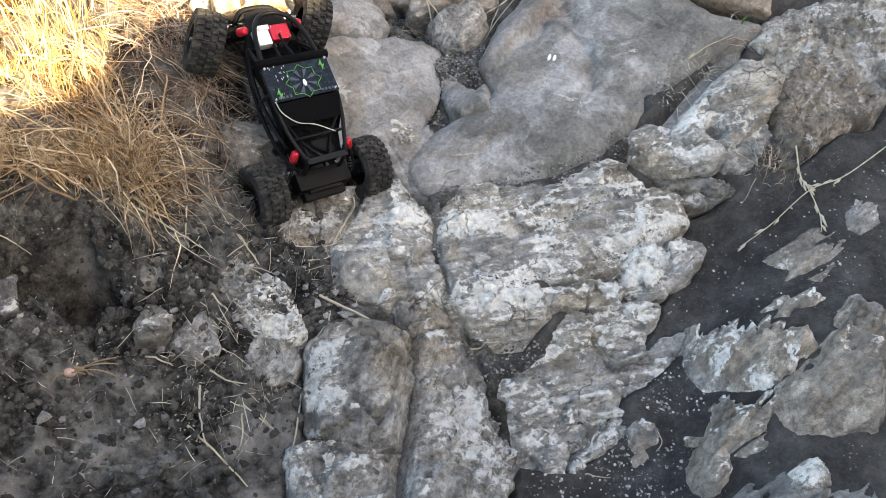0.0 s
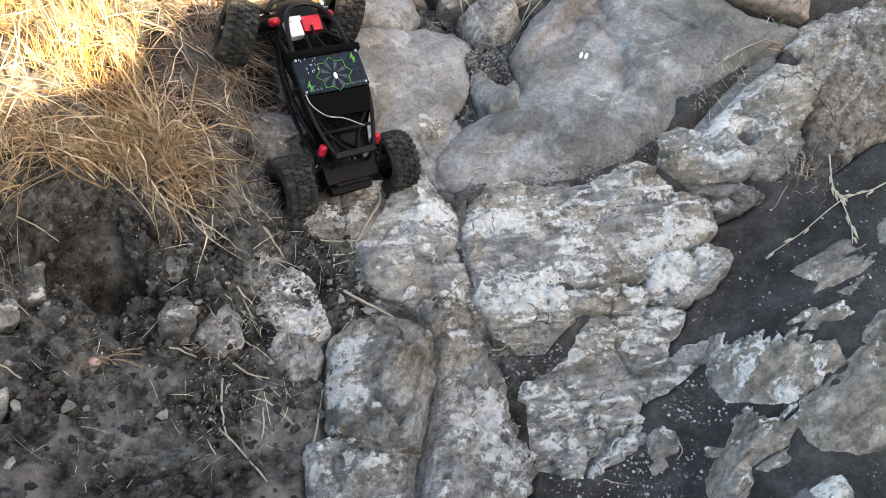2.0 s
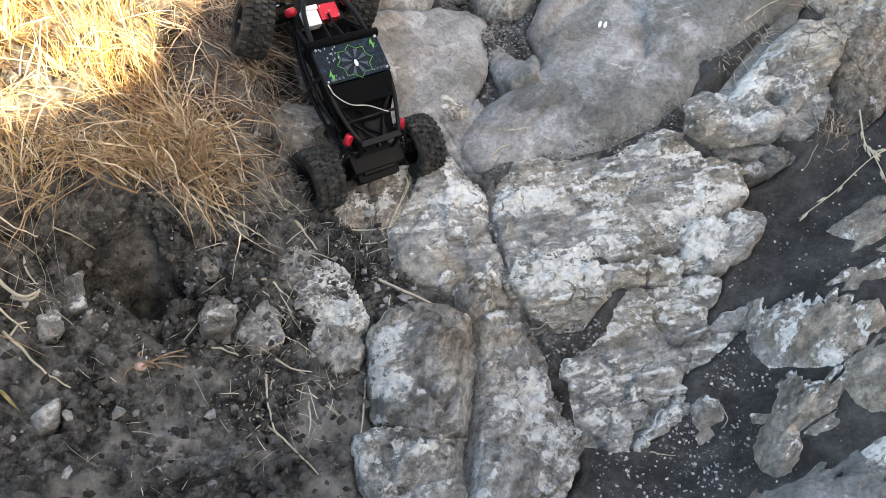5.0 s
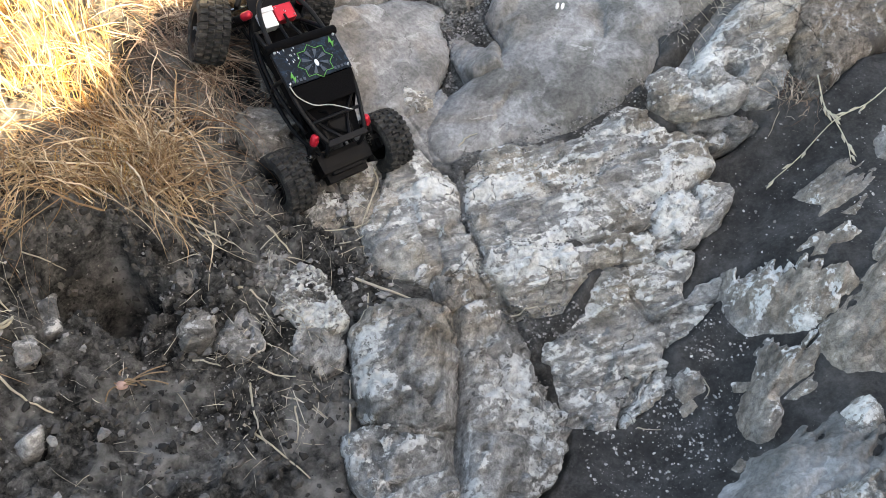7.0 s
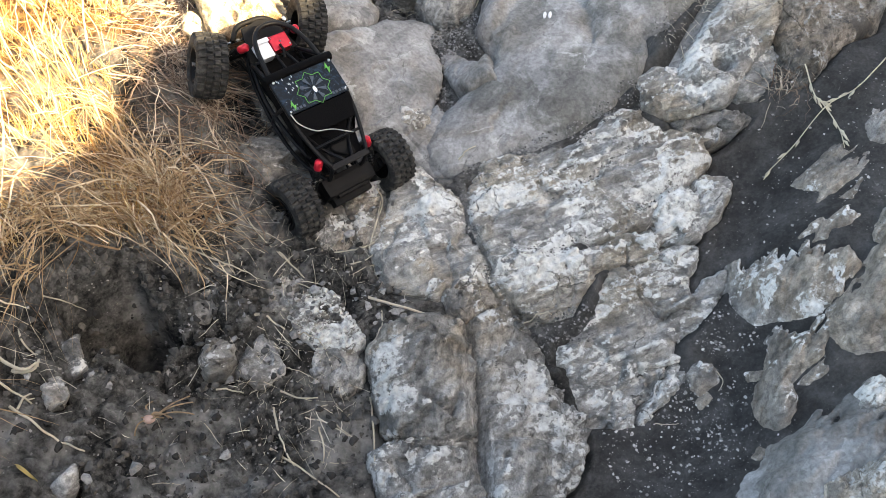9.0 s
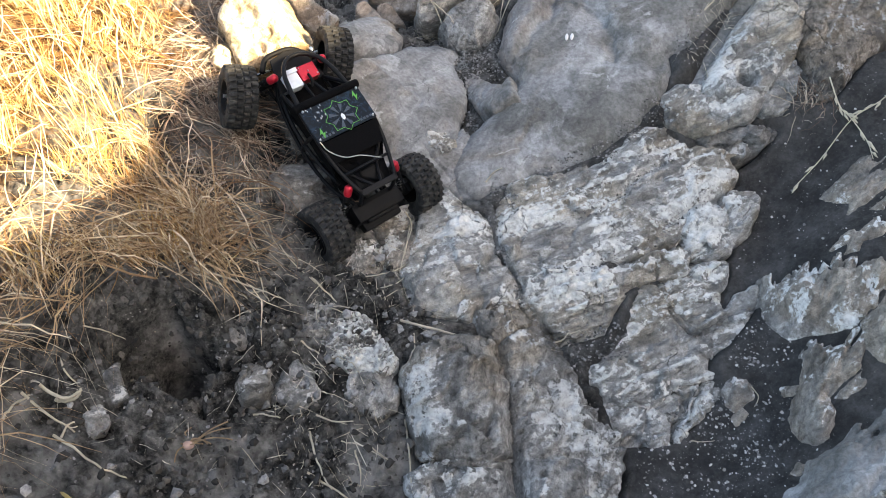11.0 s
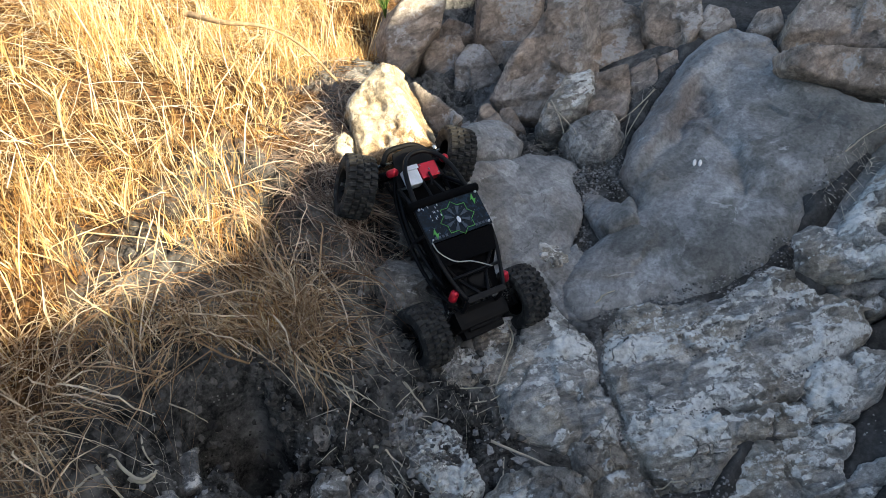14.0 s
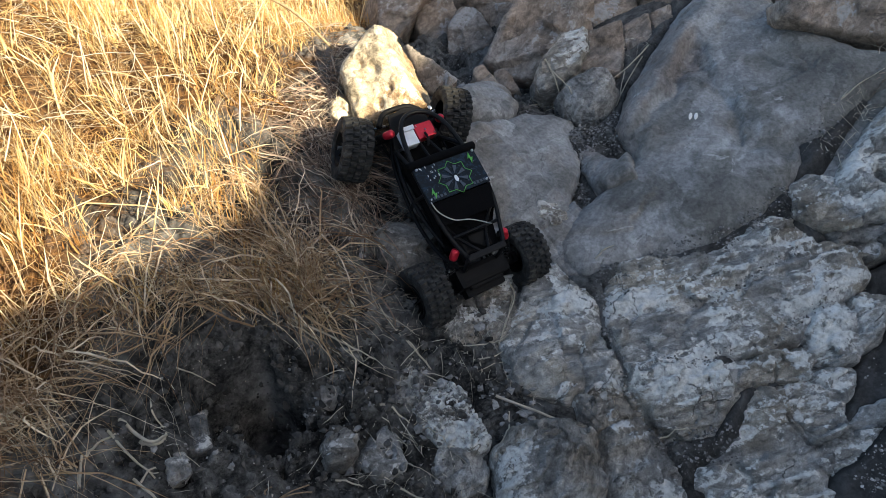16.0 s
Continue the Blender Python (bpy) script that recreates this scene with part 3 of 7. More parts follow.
    for px, py, size, depth in pits:
        h = h - depth * np.exp(-(((gx - px) ** 2 + (gy - py) ** 2) / size**2) ** 1.5)
    cut, chalk, lumps = weather(centre[0] + gx * u.x + gy * v.x + h * n.x, centre[1] + gx * u.y + gy * v.y + h * n.y, seed)
    chalk = np.maximum(chalk, lips) if broken else np.maximum(chalk, lips * np.clip(0.6 + 1.5 * fractal(wx, wy, 20, 3, seed + 67), 0, 1))
    h = h - cut + lumps
    h = np.where(d < 0, h - deep * np.clip(-d / 0.016, 0, 1) ** 0.7, h)
    co = gx[..., None] * np.array(u) + gy[..., None] * np.array(v) + h[..., None] * np.array(n)
    mid = d[:-1, :-1]
    keep = (mid > -0.017) | (d[1:, 1:] > -0.017)
    ob = new(name or ("boulder" if kind in ("far", "sandy") else "stone" if kind == "grey" else "rock"), grid_mesh("rock", co, keep, True, chalk))
    ob.location = centre
    ob.data.materials.append(ROCK[kind])
    text, category = LABELS[kind]
    tagged(ob, label or text, category, "rocks of the gully")
    if not sunk:
        centre = (90.0, 90.0, 0.0)
    FOOTPRINTS.append([(centre[0] + p[0] * u.x + p[1] * v.x, centre[1] + p[0] * u.y + p[1] * v.y) for p in outline])
    return ob


# cracks, joints and ledges
seam(0.0040, 0.020, (0.014, 0.174), (0.024, 0.110), (0.037, 0.038), (0.065, -0.014), (0.073, -0.058), (0.106, -0.090), (0.131, -0.140))
seam(0.0040, 0.020, (0.181, -0.204), (0.203, -0.253), (0.221, -0.309), (0.237, -0.348))
seam(0.0028, 0.010, (-0.023, 0.185), (0.010, 0.109), (0.046, 0.092), (0.130, 0.117))
seam(0.0028, 0.012, (0.192, 0.179), (0.209, 0.144))
seam(0.0045, 0.013, (0.033, 0.185), (0.106, 0.179), (0.180, 0.191), (0.245, 0.232))
seam(0.0045, 0.013, (0.203, 0.138), (0.266, 0.160), (0.333, 0.224), (0.398, 0.266), (0.452, 0.321))
seam(0.0045, 0.013, (0.028, 0.104), (0.094, 0.102), (0.130, 0.117))
seam(0.0045, 0.006, (0.128, -0.002), (0.199, 0.003), (0.262, 0.041), (0.322, 0.057), (0.376, 0.097), (0.410, 0.139))
seam(0.0045, 0.013, (0.410, 0.139), (0.459, 0.183), (0.516, 0.211), (0.547, 0.233))
seam(0.0030, 0.011, (0.547, 0.233), (0.557, 0.180), (0.560, 0.143))
seam(0.0030, 0.011, (0.223, -0.008), (0.245, -0.047), (0.239, -0.083))
seam(0.0035, 0.018, (0.372, 0.043), (0.375, -0.014), (0.394, -0.048), (0.429, -0.085))
seam(0.0030, 0.011, (0.450, -0.077), (0.415, -0.109))
seam(0.0030, 0.020, (0.373, -0.187), (0.394, -0.200), (0.374, -0.237), (0.358, -0.274))
seam(0.0030, 0.016, (0.442, -0.177), (0.403, -0.235), (0.381, -0.273))
seam(0.0120, 0.030, (0.016, -0.197), (0.024, -0.266), (0.027, -0.335), (0.033, -0.352), (0.037, -0.432), (0.045, -0.458))
seam(0.0050, 0.018, (-0.137, -0.362), (-0.118, -0.412), (-0.058, -0.420), (0.011, -0.409))
seam(0.0030, 0.011, (-0.133, -0.484), (-0.114, -0.460), (-0.083, -0.500))
seam(0.0030, 0.011, (-0.120, -0.451), (-0.093, -0.492), (-0.072, -0.521))
seam(0.0030, 0.011, (0.082, -0.314), (0.114, -0.286), (0.161, -0.254))
seam(0.0030, 0.011, (0.205, -0.395), (0.165, -0.444), (0.127, -0.492))
seam(0.0030, 0.011, (0.092, -0.415), (0.067, -0.470))
seam(0.0030, 0.011, (-0.223, 0.093), (-0.209, 0.028), (-0.191, -0.041))
seam(0.0030, 0.011, (-0.154, 0.052), (-0.108, 0.078), (-0.037, 0.088), (0.010, 0.083))
seam(0.0030, 0.011, (-0.150, -0.052), (-0.132, 0.011), (-0.108, 0.068))
seam(0.0030, 0.011, (-0.018, 0.030), (-0.022, -0.030), (-0.004, -0.064))
seam(0.0030, 0.008, (-0.123, 0.332), (-0.069, 0.266), (-0.023, 0.189))
# belts of crust
crust(0.013, (0.045, 0.131), (0.106, 0.135), (0.180, 0.168), (0.257, 0.232))
crust(0.013, (0.253, 0.153), (0.304, 0.172), (0.331, 0.203))
crust(0.013, (0.364, 0.322), (0.402, 0.335), (0.445, 0.324), (0.470, 0.309))
crust(0.013, (0.270, 0.253), (0.337, 0.298), (0.391, 0.326))
crust(0.013, (0.332, 0.228), (0.385, 0.253), (0.428, 0.295))
crust(0.013, (0.486, 0.332), (0.541, 0.334), (0.579, 0.311))
crust(0.013, (0.082, -0.037), (0.128, -0.039), (0.187, -0.012), (0.247, 0.006))
crust(0.013, (0.247, 0.006), (0.322, 0.033), (0.387, 0.049), (0.423, 0.058))
crust(0.013, (0.464, 0.163), (0.455, 0.122), (0.481, 0.138), (0.521, 0.172))
crust(0.013, (0.557, 0.221), (0.611, 0.230))
crust(0.013, (0.399, 0.015), (0.438, 0.040), (0.499, 0.036))
crust(0.013, (0.407, -0.024), (0.425, -0.051), (0.465, -0.055))
crust(0.013, (0.258, -0.115), (0.295, -0.085), (0.343, -0.081), (0.404, -0.089))
crust(0.013, (0.249, -0.330), (0.279, -0.268), (0.328, -0.229), (0.367, -0.191), (0.426, -0.174))
crust(0.013, (0.372, -0.269), (0.399, -0.230), (0.434, -0.201))
crust(0.013, (0.228, -0.143), (0.217, -0.156), (0.199, -0.179))
crust(0.013, (0.026, -0.140), (0.071, -0.121), (0.093, -0.161))
crust(0.013, (0.105, -0.184), (0.127, -0.216), (0.139, -0.231))
crust(0.013, (0.082, -0.304), (0.114, -0.308), (0.149, -0.268))
crust(0.013, (-0.147, -0.270), (-0.107, -0.245), (-0.066, -0.237), (-0.025, -0.237))
crust(0.013, (-0.143, -0.350), (-0.101, -0.343), (-0.060, -0.359), (-0.040, -0.362))
crust(0.013, (-0.087, -0.442), (-0.038, -0.445), (0.021, -0.413))
crust(0.013, (-0.118, -0.412), (-0.078, -0.412))
crust(0.013, (-0.131, 0.228), (-0.090, 0.176), (-0.052, 0.142), (-0.002, 0.108))
crust(0.013, (-0.103, 0.001), (-0.070, 0.025), (-0.035, 0.012), (-0.011, -0.005))
crust(0.013, (-0.143, -0.063), (-0.099, -0.051), (-0.054, -0.059))
crust(0.013, (-0.019, -0.104), (0.014, -0.084), (0.059, -0.053))
crust(0.013, (-0.302, -0.188), (-0.264, -0.180), (-0.216, -0.223))
crust(0.013, (-0.278, -0.224), (-0.239, -0.205), (-0.204, -0.236))
crust(0.013, (0.161, -0.059), (0.221, -0.031), (0.270, -0.021))
crust(0.013, (0.316, -0.221), (0.335, -0.267), (0.325, -0.288))
crust(0.013, (0.158, -0.321), (0.190, -0.340), (0.199, -0.383))
crust(0.013, (0.092, -0.435), (0.072, -0.481), (0.053, -0.494))
crust(0.013, (0.462, 0.402), (0.504, 0.432), (0.568, 0.431))
crust(0.013, (0.582, 0.533), (0.632, 0.565), (0.707, 0.610))
crust(0.013, (0.717, 0.507), (0.784, 0.557))
crust(0.013, (-0.220, 0.135), (-0.189, 0.173), (-0.175, 0.158))
crust(0.020, (0.735, 0.020), (0.780, 0.035), (0.830, 0.055))
crust(0.012, (0.843, 0.095), (0.870, 0.135))
crust(0.015, (0.630, -0.105), (0.645, -0.050), (0.695, -0.005), (0.728, -0.008), (0.755, -0.028))
crust(0.015, (0.745, -0.080), (0.745, -0.120))
crust(0.015, (0.615, -0.235), (0.645, -0.220), (0.665, -0.200), (0.705, -0.195))
crust(0.015, (0.610, -0.320), (0.635, -0.330))
crust(0.012, (0.487, -0.185), (0.505, -0.180))
crust(0.012, (0.720, -0.360), (0.755, -0.340))
rock("crust", (-0.061, 0.038, 0.030), (0.09, -0.11, 0.99), [(-0.016, 0.205), (0.019, 0.147), (0.067, 0.112), (0.084, 0.024), (0.111, -0.029), (0.119, -0.078), (0.089, -0.108), (0.054, -0.107), (0.019, -0.134), (-0.026, -0.126), (-0.090, -0.116), (-0.097, -0.080), (-0.111, -0.044), (-0.089, 0.043), (-0.070, 0.119), (-0.060, 0.166)], 0.050, 0.070, bend=(0.004, -0.252, 0.030, -0.183), cracks=[([(-0.069, 0.076), (-0.008, 0.092), (0.054, 0.092), (0.081, 0.077)], 0.005, 0.010), ([(-0.091, -0.022), (-0.055, 0.026), (0.018, 0.042), (0.066, 0.001), (0.077, -0.073)], 0.008, 0.008)])
rock("crust", (0.291, 0.211, 0.026), (0.13, -0.27, 0.95), [(-0.254, -0.028), (-0.218, 0.037), (-0.178, 0.061), (-0.139, 0.050), (-0.079, 0.062), (-0.014, 0.089), (0.038, 0.134), (0.101, 0.189), (0.133, 0.193), (0.204, 0.136), (0.264, 0.136), (0.307, 0.116), (0.313, 0.083), (0.254, 0.016), (0.181, -0.036), (0.130, -0.106), (0.061, -0.141), (-0.033, -0.167), (-0.135, -0.197), (-0.195, -0.208), (-0.229, -0.195), (-0.248, -0.140), (-0.261, -0.091)], 0.040, 0.060, bend=(0.007, -0.261, 0.485, 0.092), cracks=[([(-0.254, -0.093), (-0.164, -0.096), (-0.039, -0.114), (0.075, -0.115)], 0.006, 0.002), ([(-0.083, -0.007), (0.021, -0.008), (0.117, 0.036), (0.218, 0.090)], 0.006, 0.010), ([(-0.027, 0.043), (0.056, 0.092), (0.128, 0.132)], 0.004, 0.006), ([(-0.225, -0.059), (-0.149, -0.048), (-0.083, -0.003)], 0.004, 0.006)])
rock("crust", (0.511, 0.154, -0.034), (0.25, -0.37, 0.89), [(-0.053, 0.022), (-0.004, 0.051), (0.047, 0.081), (0.046, 0.042), (0.064, -0.002), (0.033, -0.050), (-0.014, -0.072), (-0.055, -0.062), (-0.060, -0.017)], 0.030, 0.030)
rock("crust", (0.592, 0.217, -0.032), (0.06, -0.14, 0.99), [(-0.035, 0.020), (-0.013, 0.040), (0.042, 0.045), (0.039, 0.011), (0.012, -0.040), (-0.014, -0.059), (-0.032, -0.018)], 0.025, 0.030)
rock("crust", (0.175, -0.049, -0.035), (0.15, -0.56, 0.81), [(-0.104, 0.060), (-0.052, 0.082), (0.021, 0.088), (0.075, 0.076), (0.097, 0.040), (0.105, 0.007), (0.077, -0.041), (0.065, -0.071), (0.017, -0.082), (-0.028, -0.087), (-0.061, -0.064), (-0.091, -0.012), (-0.108, 0.029)], 0.050, 0.070, bend=(0.001, 0.391, 0.178, -1.144))
rock("crust", (0.341, 0.036, -0.037), (0.27, -0.34, 0.90), [(-0.104, -0.015), (-0.042, 0.016), (0.023, 0.032), (0.079, 0.052), (0.105, 0.041), (0.087, 0.007), (0.017, -0.016), (-0.022, -0.030), (-0.061, -0.058), (-0.076, -0.037)], 0.030, 0.030, bend=(-0.002, 0.439, -0.230, 0.211))
rock("crust", (0.460, 0.005, -0.085), (0.25, -0.37, 0.90), [(-0.080, 0.015), (-0.037, 0.048), (0.022, 0.068), (0.075, 0.072), (0.065, 0.040), (0.048, -0.002), (0.039, -0.054), (0.006, -0.065), (-0.020, -0.072), (-0.043, -0.048), (-0.068, -0.011)], 0.030, 0.050)
rock("crust", (0.512, -0.055, -0.117), (-0.00, -0.41, 0.91), [(-0.068, -0.016), (-0.015, 0.004), (0.033, 0.057), (0.063, 0.073), (0.063, 0.047), (0.026, -0.007), (-0.009, -0.050), (-0.035, -0.068), (-0.057, -0.049)], 0.020, 0.030)
rock("crust", (0.332, -0.114, -0.113), (0.22, -0.50, 0.83), [(-0.047, 0.032), (-0.017, 0.094), (0.006, 0.126), (0.045, 0.135), (0.058, 0.099), (0.085, 0.057), (0.112, 0.017), (0.137, -0.025), (0.127, -0.064), (0.062, -0.071), (0.009, -0.103), (-0.050, -0.117), (-0.100, -0.091), (-0.138, -0.074), (-0.126, -0.044), (-0.083, -0.015), (-0.066, 0.009)], 0.040, 0.060, bend=(0.000, -0.136, -0.404, 0.103))
rock("crust", (0.338, -0.225, -0.177), (0.10, -0.43, 0.90), [(-0.103, 0.030), (-0.051, 0.006), (0.009, 0.020), (0.055, 0.052), (0.101, 0.060), (0.121, 0.052), (0.112, 0.009), (0.069, -0.025), (0.026, -0.059), (-0.025, -0.077), (-0.084, -0.081), (-0.101, -0.032), (-0.121, 0.012)], 0.030, 0.040, bend=(-0.008, 0.803, -1.982, 1.367), cracks=[([(0.021, -0.063), (0.042, -0.004), (0.076, 0.043)], 0.005, 0.020), ([(-0.052, -0.078), (-0.035, -0.027), (0.002, 0.014)], 0.004, 0.012)])
rock("weathered", (-0.065, -0.294, -0.005), (0.10, -0.31, 0.94), [(-0.103, 0.061), (-0.072, 0.101), (-0.029, 0.119), (0.026, 0.131), (0.071, 0.117), (0.086, 0.080), (0.092, 0.030), (0.094, -0.035), (0.096, -0.092), (0.068, -0.104), (0.026, -0.117), (-0.015, -0.113), (-0.056, -0.111), (-0.077, -0.087), (-0.089, -0.043), (-0.096, 0.006)], 0.050, 0.060, bend=(0.021, -2.649, -0.466, -1.595), cracks=[([(-0.050, 0.071), (0.003, 0.084), (0.057, 0.051), (0.067, -0.015), (0.056, -0.079)], 0.007, 0.012), ([(-0.079, -0.028), (-0.037, -0.059), (0.005, -0.079)], 0.006, 0.010)])
rock("weathered", (-0.055, -0.474, -0.070), (0.23, -0.19, 0.95), [(-0.107, 0.049), (-0.067, 0.071), (0.014, 0.065), (0.085, 0.087), (0.097, 0.032), (0.090, -0.031), (0.055, -0.102), (-0.023, -0.106), (-0.054, -0.050), (-0.084, -0.022)], 0.040, 0.050, bend=(0.000, -0.738, 0.408, 0.703))
rock("weathered", (0.117, -0.297, -0.095), (0.49, -0.15, 0.86), [(-0.096, 0.160), (-0.057, 0.195), (-0.023, 0.205), (0.020, 0.178), (0.052, 0.122), (0.068, 0.081), (0.104, 0.041), (0.142, -0.008), (0.151, -0.068), (0.113, -0.134), (0.054, -0.186), (-0.023, -0.266), (-0.069, -0.268), (-0.063, -0.167), (-0.068, -0.076), (-0.083, -0.008), (-0.088, 0.058), (-0.089, 0.124)], 0.050, 0.070, bend=(-0.007, 0.387, -0.153, 0.222), cracks=[([(-0.066, 0.173), (-0.028, 0.131), (-0.043, 0.078), (-0.007, 0.025), (0.069, -0.019)], 0.006, 0.012), ([(-0.081, -0.101), (-0.012, -0.068), (0.104, -0.070)], 0.006, 0.010)])
rock("weathered", (-0.336, -0.139, 0.064), (0.41, -0.12, 0.91), [(-0.035, -0.051), (-0.023, 0.015), (0.012, 0.048), (0.032, 0.021), (0.016, -0.034)], 0.030, 0.030, broken=0.024, chalky=0.3)
rock("crust", (-0.257, -0.188, 0.040), (0.22, -0.16, 0.96), [(-0.065, 0.002), (-0.054, 0.048), (-0.022, 0.067), (0.018, 0.052), (0.048, 0.009), (0.067, -0.034), (0.048, -0.059), (0.005, -0.054), (-0.040, -0.032)], 0.030, 0.040, broken=0.017, chalky=0.85, label="shattered white limestone breaking into small blocks")
rock("weathered", (-0.228, -0.276, 0.006), (0.17, -0.26, 0.95), [(-0.041, 0.027), (-0.010, 0.036), (0.022, 0.037), (0.044, 0.009), (0.041, -0.023), (0.011, -0.045), (-0.021, -0.036), (-0.044, -0.006)], 0.020, 0.040)
rock("grey", (-0.357, -0.286, 0.053), (0.46, -0.12, 0.88), [(-0.037, -0.023), (-0.030, 0.021), (-0.011, 0.043), (0.016, 0.032), (0.039, -0.003), (0.032, -0.029), (-0.005, -0.044)], 0.030, 0.030)
rock("grey", (-0.429, -0.305, 0.091), (0.45, -0.10, 0.89), [(-0.025, -0.009), (-0.021, 0.018), (-0.003, 0.033), (0.020, 0.019), (0.027, -0.002), (0.015, -0.027), (-0.008, -0.033)], 0.035, 0.030)
rock("grey", (-0.467, -0.218, 0.121), (0.49, -0.22, 0.84), [(-0.019, 0.006), (0.002, 0.034), (0.024, 0.005), (0.010, -0.024), (-0.016, -0.022)], 0.030, 0.030)
rock("weathered", (-0.201, 0.140, 0.051), (0.28, -0.12, 0.95), [(-0.041, -0.001), (-0.018, 0.029), (0.031, 0.045), (0.043, 0.023), (0.023, -0.009), (-0.007, -0.047), (-0.032, -0.040)], 0.020, 0.030)
rock("weathered", (-0.253, 0.032, 0.058), (0.34, -0.12, 0.93), [(-0.054, -0.009), (-0.005, 0.042), (0.022, 0.047), (0.037, -0.011), (0.024, -0.031), (-0.022, -0.039)], 0.020, 0.030)
rock("weathered", (-0.178, 0.086, 0.043), (0.13, -0.04, 0.99), [(-0.047, -0.009), (-0.013, 0.026), (0.015, 0.069), (0.046, 0.079), (0.037, 0.012), (0.017, -0.055), (-0.018, -0.075), (-0.038, -0.047)], 0.020, 0.030)
rock("crust", (0.534, 0.448, 0.088), (0.00, -0.34, 0.94), [(-0.087, 0.035), (-0.042, 0.066), (0.009, 0.063), (0.060, 0.030), (0.082, 0.002), (0.072, -0.034), (0.022, -0.063), (-0.034, -0.067), (-0.083, -0.046)], 0.050, 0.040)
rock("crust", (0.688, 0.554, 0.129), (0.10, -0.43, 0.90), [(-0.146, -0.080), (-0.106, 0.001), (-0.033, 0.101), (0.040, 0.182), (0.114, 0.184), (0.128, 0.120), (0.115, 0.058), (0.085, 0.009), (0.022, -0.057), (-0.006, -0.111), (-0.037, -0.147), (-0.079, -0.145), (-0.100, -0.103)], 0.080, 0.060, bend=(0.000, -0.010, 0.698, -0.030), pits=[(-0.040, -0.052, 0.021, 0.075)])
rock("crust", (0.748, 0.500, 0.084), (0.08, -0.41, 0.91), [(-0.061, -0.031), (0.009, 0.056), (0.044, 0.082), (0.057, 0.051), (0.026, -0.024), (-0.017, -0.071), (-0.058, -0.063)], 0.050, 0.030)
rock("smooth", (0.625, 0.634, 0.150), (0.05, -0.35, 0.93), [(-0.108, -0.140), (-0.056, -0.048), (0.006, 0.049), (0.064, 0.136), (0.111, 0.172), (0.100, 0.105), (0.043, 0.002), (-0.012, -0.084), (-0.053, -0.137)], 0.030, 0.040, label="smooth blue-grey limestone shoulder against a pitted rock")
rock("weathered", (0.918, 0.820, 0.225), (0.00, -0.30, 0.95), [(-0.156, -0.024), (-0.113, 0.076), (-0.021, 0.127), (0.104, 0.196), (0.224, 0.202), (0.223, -0.058), (0.087, -0.124), (-0.008, -0.126), (-0.087, -0.151), (-0.102, -0.070)], 0.060, 0.060, label="pale grey limestone block with pinkish weathered face")
rock("rusty", (0.900, 0.598, 0.154), (-0.02, -0.32, 0.95), [(-0.097, 0.008), (-0.071, 0.085), (-0.035, 0.185), (0.111, 0.198), (0.210, 0.123), (0.150, 0.006), (0.056, -0.044), (0.003, -0.109), (-0.058, -0.166), (-0.082, -0.162), (-0.092, -0.102), (-0.098, -0.052)], 0.070, 0.060, bend=(-0.001, -0.062, -0.590, 0.252))
rock("weathered", (0.041, -0.098, -0.014), (0.42, -0.21, 0.88), [(-0.067, 0.020), (0.015, 0.054), (0.047, 0.009), (0.073, -0.008), (0.017, -0.012), (-0.026, -0.045), (-0.054, -0.021)], 0.015, 0.030)
rock("grey", (0.623, 0.376, 0.040), (0.17, -0.47, 0.87), [(-0.098, 0.003), (-0.023, 0.028), (0.068, 0.040), (0.094, 0.020), (0.044, -0.019), (-0.020, -0.051), (-0.062, -0.034)], 0.020, 0.030)
rock("grey", (-0.637, -0.364, 0.182), (0.60, -0.15, 0.79), [(-0.016, 0.016), (-0.007, 0.028), (0.017, -0.016), (0.008, -0.028)], 0.020, 0.020)
rock("grey", (-0.598, -0.572, 0.142), (0.58, -0.02, 0.82), [(-0.011, -0.001), (0.000, 0.017), (0.012, -0.002), (0.001, -0.014)], 0.020, 0.020)
rock("grey", (-0.440, -0.138, 0.140), (0.57, -0.42, 0.70), [(-0.012, 0.003), (0.007, 0.014), (0.014, -0.008), (-0.004, -0.014)], 0.020, 0.020)
rock("grey", (-0.649, -0.430, 0.181), (0.63, -0.07, 0.78), [(-0.016, 0.003), (0.001, 0.021), (0.015, -0.005), (0.002, -0.019)], 0.015, 0.020)
rock("smooth", (-0.054, 0.302, 0.069), (0.25, -0.27, 0.93), [(-0.104, -0.003), (-0.063, 0.027), (-0.012, 0.066), (0.019, 0.117), (0.064, 0.052), (0.104, -0.051), (0.047, -0.093), (-0.002, -0.077), (-0.053, -0.037)], 0.030, 0.050, bend=(-0.002, 0.268, 0.019, 0.279))
rock("crust", (-0.098, 0.380, 0.106), (0.18, 0.12, 0.98), [(-0.033, 0.025), (-0.018, 0.061), (0.013, 0.007), (0.036, -0.022), (0.019, -0.037), (-0.012, -0.032)], 0.010, 0.012)
